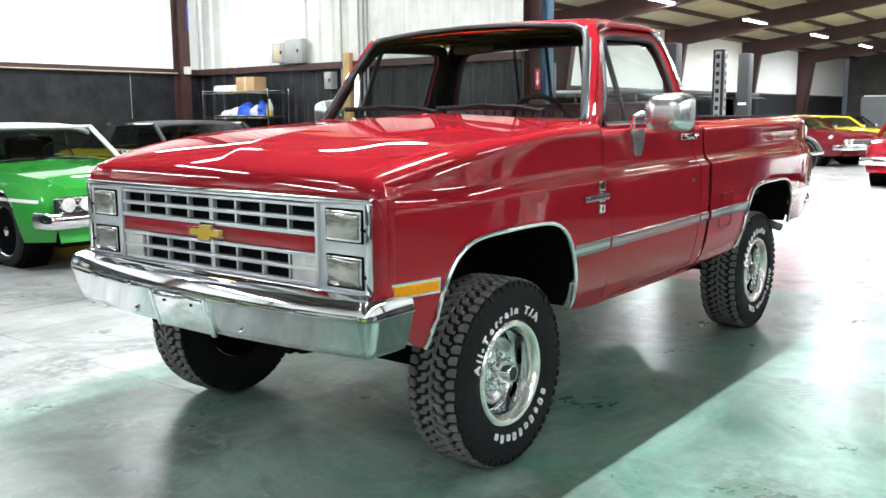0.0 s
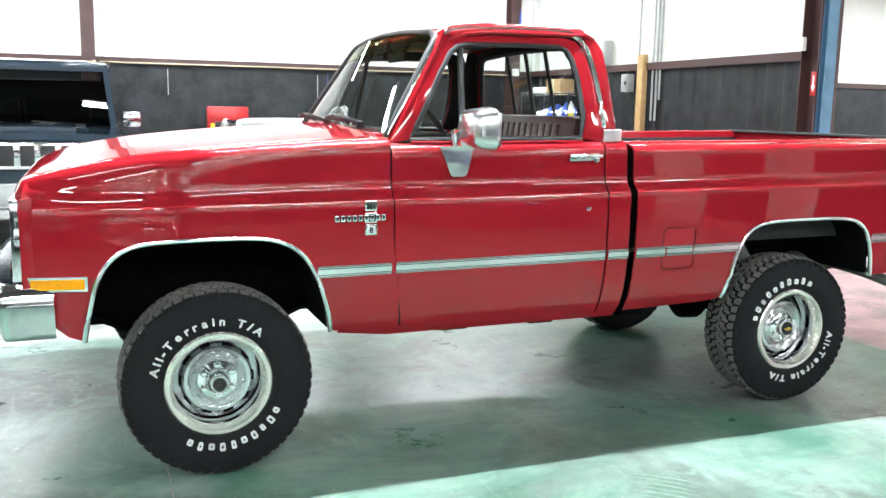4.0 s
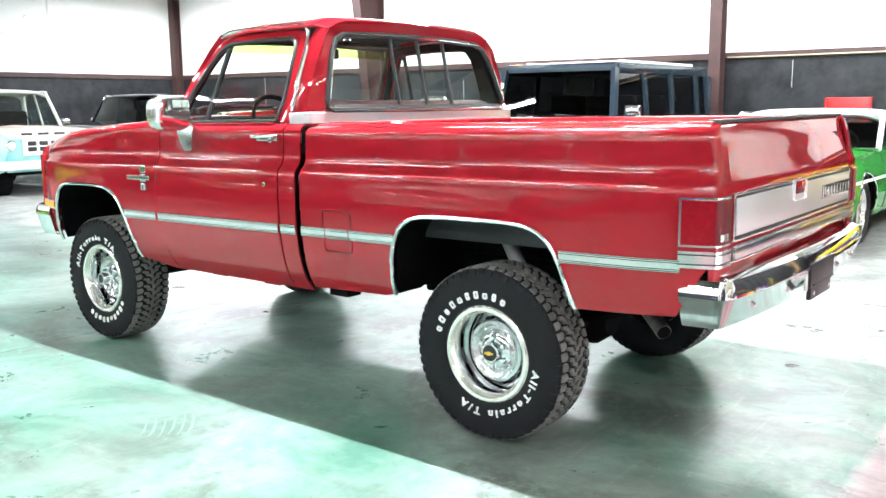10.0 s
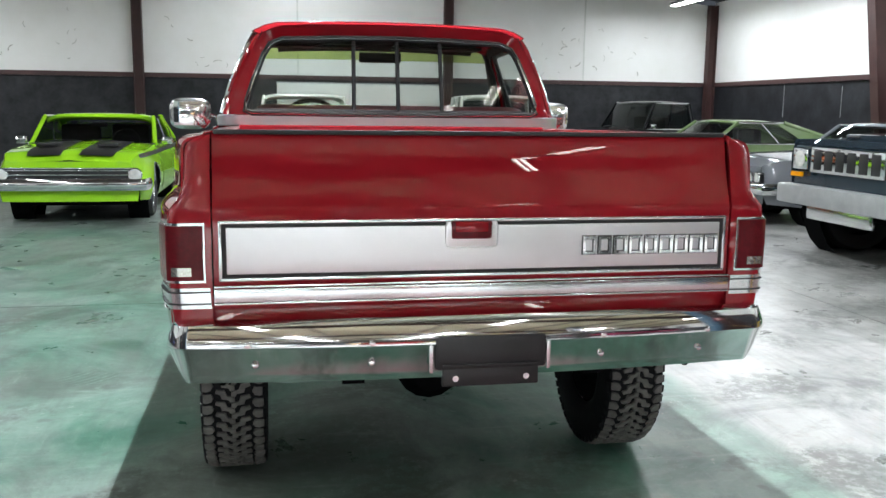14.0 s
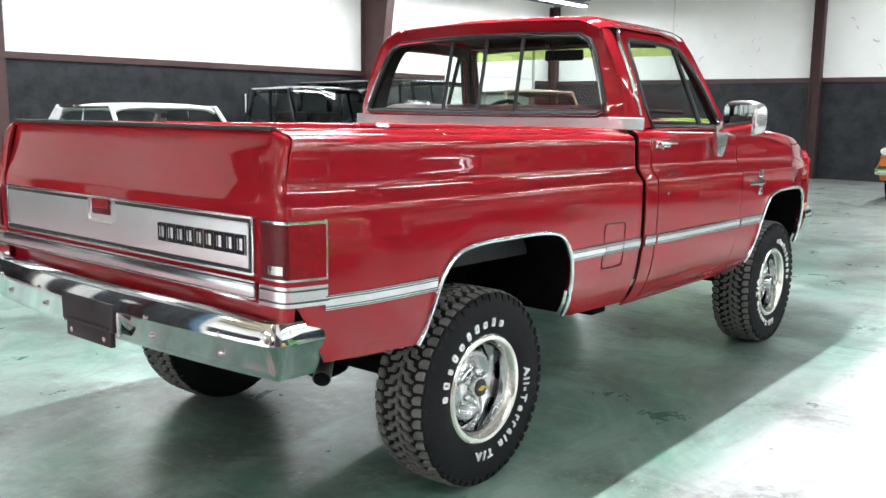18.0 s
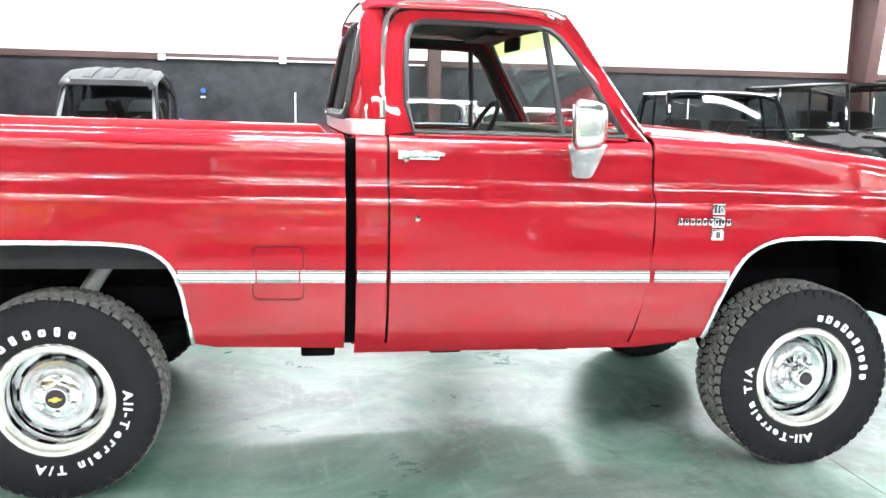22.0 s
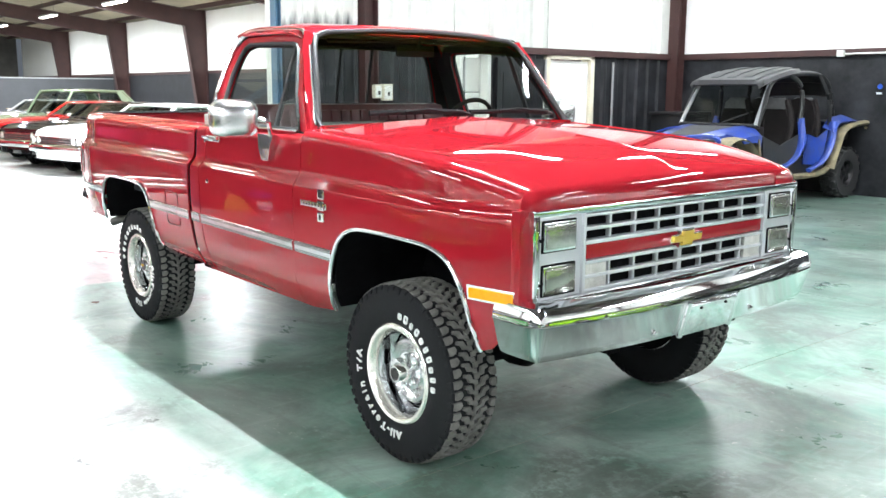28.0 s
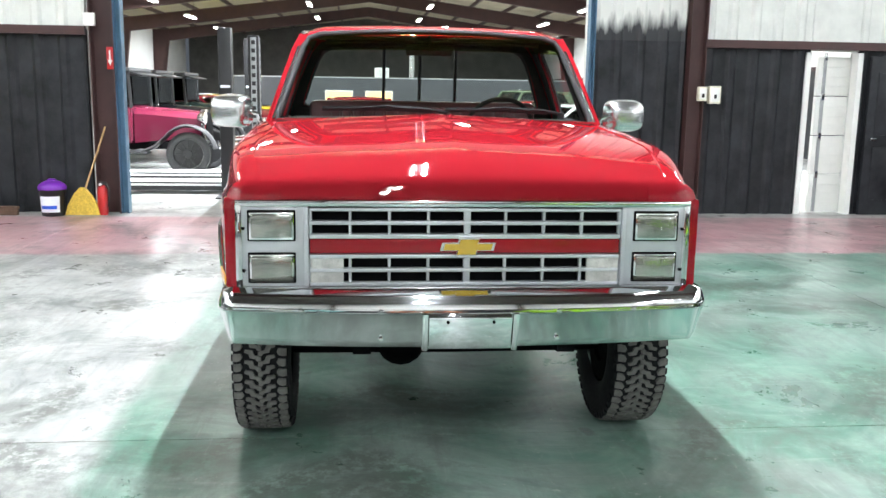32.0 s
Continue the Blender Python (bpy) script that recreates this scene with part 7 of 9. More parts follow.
def vintage_car(name, at, heading, label, colour, z=0.0):
    """A tall vintage tourer: narrow hood, upright cabin, sweeping black fenders, thin spoked wheels."""
    root = thing(name, pose(at[0], at[1], z, 0, 0, heading), label, "vintage car", "parked vehicles")
    mat = paint(name + "_paint", colour)
    rows = []
    for x, w, z0, z1 in ((1.45, 0.30, 0.62, 1.08), (1.30, 0.31, 0.62, 1.10), (0.6, 0.40, 0.58, 1.16), (0.35, 0.52, 0.55, 1.18)):
        rows.append([(x, -w, z0), (x, -w, z1 - 0.12), (x, -w * 0.7, z1 - 0.02), (x, 0, z1 + 0.01), (x, w * 0.7, z1 - 0.02), (x, w, z1 - 0.12), (x, w, z0)])
    part("hood", loft(rows, 0.01), mat, root)
    part("radiator", box((0.08, 0.60, 0.60), (1.49, 0, 0.85), 0.04), CHROME, root)
    part("radiator_core", box((0.04, 0.48, 0.46), (1.525, 0, 0.85), 0.02), DARK, root)
    part("cabin", box((1.9, 1.24, 0.66), (-0.62, 0, 0.86), 0.08), mat, root)
    part("roof", box((1.95, 1.30, 0.10), (-0.62, 0, 1.80), 0.05), MATTE_BLACK, root)
    for s in (-1, 1):
        for x in (0.33, -0.35, -0.95, -1.52):
            part("pillar", tube([(x, s * 0.58, 1.16), (x - 0.03, s * 0.58, 1.78)], 0.03, 6), BLACK_STEEL, root)
        part("side_window", box((1.75, 0.006, 0.5), (-0.6, s * 0.585, 1.46)), GLASS_DARK, root)
        part("running_board", box((1.5, 0.28, 0.04), (-0.1, s * 0.72, 0.40), 0.01), BLACK_STEEL, root)
        for cx in (1.33, -1.30):
            pts = [(cx + 0.47 * math.cos(a), s * 0.70, 0.40 + 0.47 * math.sin(a)) for a in np.linspace(math.pi * 0.95, math.pi * 0.05, 13)]
            if cx > 0:
                pts = [(0.55, s * 0.70, 0.42), (0.75, s * 0.70, 0.50)] + pts[2:]
            part("fender", tube(pts, 0.13, 8, flat=0.03), BLACK_STEEL, root)
            car_wheel(root, cx, s * 0.71, 0.38, 0.13, "wood", BLACK_STEEL, 0.74)
        h = part("headlight", lathe([(0.0, -0.12), (0.06, -0.10), (0.12, 0.0), (0.125, 0.03), (0.11, 0.04)], 18, "x", (1.52, s * 0.36, 1.0)), CHROME, root)
        part("lens", lathe([(0.11, 0.038), (0.06, 0.055), (0, 0.06)], 16, "x", (1.52, s * 0.36, 1.0)), CLEAR_LENS, h)
    part("windscreen", box((0.01, 1.1, 0.48), (0.36, 0, 1.46)), GLASS, root)
    part("visor", box((0.22, 1.2, 0.02), (0.44, 0, 1.74), 0.005, pose(0, 0, 0, 0, 14, 0)), BLACK_STEEL, root)
    part("bumper", tube([(1.85, -0.72, 0.52), (1.93, -0.4, 0.52), (1.95, 0, 0.52), (1.93, 0.4, 0.52), (1.85, 0.72, 0.52)], 0.02, 8, flat=0.04), CHROME, root)
    for s in (-1, 1):
        part("bumper_arm", tube([(1.4, s * 0.3, 0.5), (1.92, s * 0.4, 0.52)], 0.02, 6), BLACK_STEEL, root)
    part("chassis", box((3.2, 0.8, 0.12), (0, 0, 0.5)), DARK, root)
    return root


vintage_car("maroon_tourer", (-11.1, -4.65), 86, "maroon vintage touring car with black fenders beside a lift", (0.085, 0.010, 0.024))
vintage_car("black_tourer", (-13.6, -4.75), 86, "black vintage touring car parked in the hall", (0.012, 0.012, 0.014))
vintage_car("green_tourer", (-16.0, -4.65), 86, "dark green vintage touring car in the hall", (0.02, 0.035, 0.03))


def side_by_side(at, heading):
    """A four-seat off-road buggy with a roof, roll cage and knobbly tyres."""
    root = thing("off_road_buggy", pose(at[0], at[1], 0, 0, 0, heading), "muddy blue four-seat off-road buggy with a black roof", "off-road buggy", "parked vehicles")
    blue = material("buggy_blue", (0.012, 0.06, 0.42), 0.35, coat=0.6, colour2=(0.035, 0.06, 0.22), vary=0.3, scale=5)
    mud = material("dried_mud_plastic", (0.30, 0.25, 0.15), 0.8, colour2=(0.10, 0.09, 0.06), scale=5, bump=0.4)
    shell = material("black_roof_plastic", (0.028, 0.029, 0.032), 0.42, vary=0.3, scale=6, bump=0.1)
    wbh, r = 1.45, 0.37
    rows = []
    for x, w, z in ((1.76, 0.30, 0.93), (1.68, 0.42, 0.99), (1.40, 0.54, 1.05), (1.05, 0.62, 1.10), (0.80, 0.64, 1.12)):
        rows.append([(x, -w, z - 0.16), (x, -w * 0.94, z - 0.05), (x, -w * 0.7, z), (x, -w * 0.35, z - 0.02), (x, 0, z - 0.015), (x, w * 0.35, z - 0.02), (x, w * 0.7, z), (x, w * 0.94, z - 0.05), (x, w, z - 0.16)])
    hood = part("hood", loft(rows, 0.02), blue, root)
    part("hood_insert", loft([[(1.62, -0.20, 0.995), (1.62, 0.20, 0.995)], [(1.30, -0.26, 1.055), (1.30, 0.26, 1.055)], [(0.95, -0.34, 1.105), (0.95, 0.34, 1.105)]], 0.012), shell, hood, "dull black hood panel")
    part("nose", box((0.30, 0.60, 0.40), (1.62, 0, 0.74), 0.08), BLACK_STEEL, root)
    part("grille", box((0.04, 0.44, 0.16), (1.78, 0, 0.80), 0.02), DARK, root)
    part("front_bar", tube(smooth_line([(1.76, -0.40, 0.86), (1.85, -0.2, 0.88), (1.87, 0, 0.88), (1.85, 0.2, 0.88), (1.76, 0.40, 0.86)], 3), 0.03, 8), blue, root)
    for s in (-1, 1):
        h = part("headlight", box((0.12, 0.26, 0.12), (1.70, s * 0.42, 0.90), 0.04), BLACK_STEEL, root)
        part("lens", box((0.04, 0.20, 0.07), (1.755, s * 0.42, 0.905), 0.02), CLEAR_LENS, h)
        part("lamp_loop", tube(smooth_line([(1.80, s * 0.20, 0.97), (1.76, s * 0.58, 0.99), (1.70, s * 0.62, 0.90), (1.80, s * 0.44, 0.80), (1.84, s * 0.20, 0.84)], 4), 0.034, 8, closed=True), blue, root)
        part("bull_bar", tube(smooth_line([(1.76, s * 0.42, 0.84), (1.86, s * 0.30, 0.62), (1.74, s * 0.24, 0.42)], 4), 0.025, 8), blue, root)
        for cx in (wbh, -wbh):
            if cx > 0:
                pts = [(cx + 0.46 * math.cos(a), s * 0.68, 0.54 + 0.42 * math.sin(a)) for a in np.linspace(math.pi * 0.98, math.pi * 0.2, 11)]
                part("front_fender", tube(pts, 0.14, 8, flat=0.03), mud, root)
                part("fender_cap", loft([[(1.45, s * 0.56, 1.02), (1.1, s * 0.60, 1.07), (0.85, s * 0.62, 1.08)], [(1.42, s * 0.78, 0.97), (1.1, s * 0.80, 1.00), (0.86, s * 0.74, 0.98)], [(1.38, s * 0.80, 0.90), (1.1, s * 0.81, 0.91), (0.88, s * 0.74, 0.84)]], 0.02), blue, root)
            w = car_wheel(root, cx, s * 0.68, r, 0.28, "spoke", BLACK_STEEL, 0.52)
            for k in range(18):
                for v in (-0.09, 0.0, 0.09):
                    lug = shared(("lug",), lambda: box((0.05, 0.07, 0.035), (0, 0, 0), 0.008), "tread_lug", CAR_RUBBER, w)
                    lug.matrix_basis = pose(0, 0, 0, 0, 20 * k + (10 if v == 0 else 0), 0) @ pose(r + 0.005, v, 0, 0, 90, 0)
            part("suspension_arm", tube([(cx, s * 0.20, 0.48), (cx, s * 0.56, 0.36)], 0.025, 6), blue, root)
            part("shock_absorber", tube([(cx - 0.05, s * 0.48, 0.40), (cx - 0.12, s * 0.34, 0.92)], 0.04, 8), BLACK_STEEL, root)
        part("mud_flap", loft([[(1.04, s * 0.56, 0.94), (0.98, s * 0.60, 0.66), (0.86, s * 0.62, 0.40)], [(1.04, s * 0.80, 0.94), (0.98, s * 0.80, 0.66), (0.86, s * 0.80, 0.40)]], 0.03), mud, root)
        # the low open flank: dark tub, tan sill, two swept blue braces
        part("side_panel", loft([[(0.85, s * 0.72, 0.46), (0.85, s * 0.70, 0.80)], [(0.45, s * 0.73, 0.42), (0.42, s * 0.70, 0.72)], [(-0.15, s * 0.74, 0.42), (-0.2, s * 0.71, 0.66)], [(-0.85, s * 0.73, 0.44), (-0.9, s * 0.70, 0.82)]], 0.03), BLACK_STEEL, root)
        part("door_panel", loft([[(0.80, s * 0.735, 0.70), (0.78, s * 0.70, 0.98)], [(0.4, s * 0.75, 0.58), (0.36, s * 0.72, 0.84)], [(0.0, s * 0.75, 0.62), (-0.1, s * 0.72, 0.98)]], 0.02), shell, root)
        part("rear_door_panel", loft([[(-0.22, s * 0.755, 0.56), (-0.34, s * 0.72, 0.98)], [(-0.5, s * 0.755, 0.54), (-0.62, s * 0.72, 0.92)], [(-0.78, s * 0.74, 0.62), (-0.95, s * 0.71, 1.04)]], 0.02), blue, root)
        part("sill", tube(smooth_line([(0.95, s * 0.72, 0.44), (0.5, s * 0.76, 0.40), (-0.6, s * 0.76, 0.40), (-0.95, s * 0.74, 0.48)], 3), 0.045, 8), mud, root)
        part("blue_brace", tube(smooth_line([(0.42, s * 0.75, 0.50), (0.05, s * 0.77, 0.66), (-0.14, s * 0.75, 0.90), (-0.20, s * 0.68, 1.20)], 4), 0.055, 8, flat=0.03), blue, root)
        part("blue_brace", tube(smooth_line([(-0.35, s * 0.76, 0.46), (-0.74, s * 0.77, 0.60), (-0.96, s * 0.76, 0.86), (-1.06, s * 0.72, 1.14)], 4), 0.06, 8, flat=0.03), blue, root)
        part("rear_fender", loft([[(-0.98, s * 0.60, 1.06), (-1.12, s * 0.60, 1.20), (-1.5, s * 0.60, 1.24), (-1.86, s * 0.58, 1.18)], [(-0.98, s * 0.78, 1.00), (-1.12, s * 0.80, 1.14), (-1.5, s * 0.82, 1.17), (-1.84, s * 0.78, 1.12)]], 0.02), blue, root)
        part("fender_flare", tube(smooth_line([(-0.92, s * 0.78, 0.46), (-1.06, s * 0.79, 0.80), (-1.20, s * 0.80, 1.02), (-1.55, s * 0.81, 1.10), (-1.95, s * 0.78, 1.12)], 4), 0.085, 8, flat=0.04), mud, root)
        part("rear_flap", box((0.05, 0.34, 0.56), (-1.92, s * 0.64, 0.80), 0.02), mud, root)
        part("flap_stay", tube(smooth_line([(-1.86, s * 0.82, 1.04), (-1.98, s * 0.82, 1.00), (-1.99, s * 0.82, 0.60), (-1.90, s * 0.82, 0.54)], 4), 0.022, 6), mud, root)
        # rounded roll cage
        part("cage_rail", tube(smooth_line([(0.80, s * 0.62, 1.10), (0.62, s * 0.60, 1.45), (0.42, s * 0.57, 1.70), (0.0, s * 0.55, 1.80), (-0.75, s * 0.55, 1.83), (-1.12, s * 0.55, 1.70), (-1.24, s * 0.57, 1.40), (-1.34, s * 0.58, 1.10)], 4), 0.032, 8), BLACK_STEEL, root)
        part("cage_post", tube(smooth_line([(-0.20, s * 0.66, 1.15), (-0.24, s * 0.66, 1.45), (-0.18, s * 0.63, 1.70), (-0.02, s * 0.55, 1.81)], 4), 0.034, 8), BLACK_STEEL, root)
        part("cage_post", tube(smooth_line([(-1.05, s * 0.66, 1.10), (-1.0, s * 0.66, 1.45), (-0.86, s * 0.56, 1.82)], 4), 0.032, 8), BLACK_STEEL, root)
        part("screen_pillar", tube([(0.83, s * 0.60, 1.12), (0.45, s * 0.56, 1.72)], 0.028, 8), GREY_STEEL, root)
        for x in (0.06, -0.70):
            part("seat", box((0.45, 0.48, 0.14), (x + 0.1, s * 0.32, 0.72), 0.05), TRIM_BLACK, root)
            back = part("seat_back", loft([[(x - 0.12 - 0.10 * t, s * 0.32 + hw * c, 0.74 + 0.70 * t + (0.03 if abs(c) < 0.6 else 0) * t) for c in (-1, -0.8, -0.4, 0, 0.4, 0.8, 1)] for t, hw in ((0, 0.20), (0.3, 0.25), (0.6, 0.26), (0.85, 0.21), (1.0, 0.15))], 0.11), TRIM_BLACK, root)
            part("headrest", loft([[(x - 0.19 - 0.02 * t, s * 0.32 + hw * c, 1.33 + 0.16 * t) for c in (-1, -0.5, 0, 0.5, 1)] for t, hw in ((0, 0.21), (0.6, 0.19), (1.0, 0.12))], 0.03), SEAT_GREY, back, "grey seat-top panel")
            part("side_bolster", tube(smooth_line([(x - 0.10, s * 0.32 + 0.25, 0.80), (x - 0.14, s * 0.32 + 0.28, 1.10), (x - 0.20, s * 0.32 + 0.17, 1.46)], 4), 0.04, 8), TRIM_BLACK, back)
    part("cargo_box", box((0.62, 1.10, 0.30), (-1.60, 0, 1.00), 0.05), BLACK_STEEL, root)
    for x, z in ((-0.80, 1.83), (-1.12, 1.70), (-0.02, 1.81)):
        part("cage_arch", tube(smooth_line([(x, -0.55, z), (x, -0.3, z + 0.04), (x, 0.3, z + 0.04), (x, 0.55, z)], 3), 0.028, 8), BLACK_STEEL, root)
    part("rear_canopy", loft([[(x, y, z + 0.03 * (1 - (y / 0.56) ** 2)) for y in (-0.56, -0.3, 0, 0.3, 0.56)] for x, z in ((-0.28, 1.85), (-0.75, 1.86), (-1.0, 1.80), (-1.16, 1.68), (-1.22, 1.50))], 0.012), MATTE_BLACK, root, "black fabric rear canopy")
    # ribbed roof shell, falling towards the screen
    roof_rows = []
    for x, z, w in ((0.70, 1.67, 0.54), (0.66, 1.715, 0.60), (0.40, 1.79, 0.62), (0.0, 1.87, 0.62), (-0.30, 1.90, 0.58), (-0.36, 1.87, 0.54)):
        roof_rows.append([(x, w * c, z - (0.05 if abs(c) == 1 else 0.0) + (0.022 if abs(c) < 0.75 and 0.69 > x > -0.33 else 0)) for c in (-1, -0.94, -0.78, -0.74, 0, 0.74, 0.78, 0.94, 1)])
    roof_shell = part("roof", loft(roof_rows, 0.03), shell, root, "black moulded roof panel")
    for y in (-0.26, 0.0, 0.26):
        part("roof_rib", loft([[(0.55, y - 0.06, 1.775), (0.55, y + 0.06, 1.775)], [(0.40, y - 0.06, 1.828), (0.40, y + 0.06, 1.828)], [(0.0, y - 0.06, 1.908), (0.0, y + 0.06, 1.908)], [(-0.25, y - 0.06, 1.932), (-0.25, y + 0.06, 1.932)]], 0.012), shell, roof_shell)
    part("windscreen", loft([[(0.83 - 0.38 * t, y, 1.13 + 0.58 * t) for y in (-0.57, 0, 0.57)] for t in (0, 0.5, 1)]), GLASS_CAR, root)
    part("wiper", tube([(0.85, 0.10, 1.15), (0.74, 0.42, 1.28)], 0.012, 6), BLACK_STEEL, root)
    part("screen_frame", tube([(0.84, -0.6, 1.12), (0.84, 0.6, 1.12)], 0.025, 6), BLACK_STEEL, root)
    part("dashboard", box((0.28, 1.14, 0.22), (0.66, 0, 1.00), 0.05), TRIM_BLACK, root)
    part("skid_plate", box((3.0, 0.9, 0.05), (0, 0, 0.38)), DARK, root)
    part("steering_wheel", tube([(0.42, 0.32 + 0.16 * math.cos(a), 1.14 + 0.16 * math.sin(a)) for a in np.linspace(0, 2 * math.pi, 15)[:-1]], 0.012, 6, closed=True), TRIM_BLACK, root)
    return root


SEAT_GREY = material("grey_seat_plastic", (0.16, 0.16, 0.165), 0.5, vary=0.2, scale=10)
side_by_side((-2.93, 8.72), -90)

# ---- doors, fittings and loose things ----
BROOM_YELLOW = material("broom_bristle", (0.62, 0.42, 0.06), 0.8, vary=0.25, scale=40, bump=0.5, bump_scale=150)
PURPLE = material("purple_plastic", (0.16, 0.02, 0.34), 0.35, vary=0.1, scale=10)
BLACK_PLASTIC = material("black_plastic", (0.012, 0.012, 0.013), 0.35, vary=0.2, scale=10)
BLUE_PLASTIC = material("blue_plastic", (0.02, 0.10, 0.60), 0.4, vary=0.1, scale=10)
LABEL_WHITE = material("paper_label", (0.78, 0.80, 0.84), 0.6, vary=0.05, scale=20)
TAN_METAL = material("tan_painted_metal", (0.50, 0.42, 0.28), 0.5, vary=0.1, scale=6)
BROWN_WOOD = material("brown_wood", (0.10, 0.055, 0.035), 0.6, vary=0.3, scale=12)
TOOL_RED = material("red_tool_chest_enamel", (0.42, 0.012, 0.014), 0.35, coat=0.5, vary=0.08, scale=5)
SAFETY_YELLOW = material("safety_yellow", (0.78, 0.58, 0.02), 0.5, vary=0.1, scale=8)
CREAM = material("cream_paint", (0.70, 0.66, 0.52), 0.5, vary=0.08, scale=4)
WALL_DIRT = material("wall_scuff", (0.46, 0.45, 0.41), 0.8, vary=0.3, scale=9)
WX = XW + 0.02


def one(name, bm, mat, label, category, at=(0, 0, 0), group="", kind="", smooth=40):
    ob = finish(name, bm, mat, smooth=smooth)
    ob.location = at
    return tagged(ob, label, category, group, kind)


# a white panel door in a cream frame, west wall
door = thing("door_1", pose(XW, 7.8, 0), "white flush panel door in a cream frame, closed", "door", kind="structure")
part("leaf", box((0.05, 0.94, 2.04), (-0.02, 0, 1.03), 0.004), WHITE_PAINT, door)
for y in (-0.52, 0.52):
    part("frame_side", box((0.20, 0.09, 2.13), (-0.03, y, 1.065), 0.006), CREAM, door)
part("frame_head", box((0.20, 1.13, 0.09), (-0.03, 0, 2.12), 0.006), CREAM, door)
for y in (-0.24, 0.24):
    for z, h in ((0.52, 0.62), (1.42, 0.80)):
        for dz in (-h / 2, h / 2):
            part("moulding", box((0.012, 0.34, 0.02), (0.008, y, z + dz), 0.004), WHITE_PAINT, door)
        for dy in (-0.17, 0.17):
            part("moulding", box((0.012, 0.02, h), (0.008, y + dy, z), 0.004), WHITE_PAINT, door)
part("door_handle", lathe([(0.0, 0.075), (0.022, 0.070), (0.028, 0.055), (0.012, 0.035), (0.010, 0.010), (0.03, 0.005), (0.03, 0.0)], 16, "x", (0.006, -0.36, 0.93)), STAINLESS, door)
for z in (0.3, 1.05, 1.8):
    part("hinge", box((0.02, 0.03, 0.10), (0.012, 0.468, z), 0.004), STAINLESS, door)

# a doorway with a white sectional door standing in it
sect = thing("door_2", pose(XW - 0.12, 5.79, 0, 0, 0, 16), "white ribbed sectional door leaf with steel hinges, ajar", "door", kind="structure")
for k in range(4):
    leaf = part("door_panel", box((0.05, 0.60, 0.50), (0, 0, 0.27 + 0.51 * k), 0.006), WHITE_PAINT, sect)
    for j in range(3):
        part("panel_rib", box((0.012, 0.58, 0.012), (0.028, 0, 0.15 + 0.51 * k + 0.12 * j), 0.004), WHITE_PAINT, leaf)
    for y in (-0.20, 0.24):
        part("hinge", box((0.02, 0.05, 0.09), (0.035, y, 0.52 + 0.51 * k), 0.004), STAINLESS, sect)
    part("stile", box((0.016, 0.05, 0.48), (0.032, -0.20, 0.27 + 0.51 * k), 0.004), GREY_STEEL, sect)
part("guide", tube([(0.06, 0.30, 0.0), (0.06, 0.30, 2.05)], 0.022, 8), GREY_STEEL, sect)
for y, w in ((5.35, 0.07), (6.05, 0.07)):
    slab("door_trim", XW - 0.12, XW + 0.03, y - w / 2, y + w / 2, 0, 2.10, WHITE_PAINT, west)

# a narrow black door beside it, with a pale edge strip
dark = thing("door_3", pose(WX, 6.68, 0), "black painted steel door with scuffed face, closed", "door", kind="structure")
part("leaf", box((0.05, 1.00, 2.06), (0.03, 0, 1.03), 0.004), WALL_BLACK, dark)
part("inset", box((0.016, 0.78, 0.80), (0.058, 0, 1.45), 0.004), WALL_BLACK, dark)
part("inset", box((0.016, 0.78, 0.70), (0.058, 0, 0.55), 0.004), WALL_BLACK, dark)
part("door_handle", box((0.04, 0.10, 0.03), (0.075, -0.40, 1.0), 0.008), STAINLESS, dark)
part("edge_strip", box((0.03, 0.03, 2.06), (0.06, 0.515, 1.03), 0.004), GREY_STEEL, dark)
one("wall_pipe", tube([(0, 0, 0.55), (0, 0, 2.05)], 0.02, 10), GREY_STEEL, "thin grey pipe fixed to the black wall", "pipe", (WX + 0.04, 8.84, 0))

# switches on the wall post, small box at the opening, arrow sign
for y, w, h, z in ((3.90, 0.11, 0.18, 1.55), (4.06, 0.15, 0.22, 1.54)):
    sw = thing("switch_box", pose(XW + 0.17, y, z), "small off-white electrical switch box on a post", "switch box", "switch boxes")
    part("case", box((0.08, w, h), (0, 0, 0), 0.008), CREAM, sw)
    part("cover", box((0.012, w * 0.8, h * 0.8), (0.043, 0, 0), 0.004), WHITE_PAINT, sw)
    part("button", box((0.014, 0.03, 0.05), (0.052, 0.0, -0.02), 0.003), GASKET, sw)
one("junction_box", box((0.06, 0.13, 0.15), (0, 0, 0), 0.01), WHITE_PAINT, "small white junction box on a red-brown post", "junction box", (XW + 0.19, -3.56, 2.30))
sign = thing("arrow_sign", pose(XW + 0.154, -3.355, 1.86), "small red sign with a white arrow", "sign")
part("plate", box((0.006, 0.075, 0.26), (0, 0, 0), 0.001), TOOL_RED, sign)
bm = bmesh.new()
pts = [(-0.009, 0.09), (0.009, 0.09), (0.009, -0.02), (0.028, -0.02), (0, -0.09), (-0.028, -0.02), (-0.009, -0.02)]
f = bm.faces.new([bm.verts.new((0.004, y, z)) for y, z in pts])
r = bmesh.ops.extrude_face_region(bm, geom=[f])
bmesh.ops.translate(bm, vec=(0.002, 0, 0), verts=[g for g in r["geom"] if isinstance(g, bmesh.types.BMVert)])
part("arrow", bm, WHITE_PAINT, sign, smooth=0)

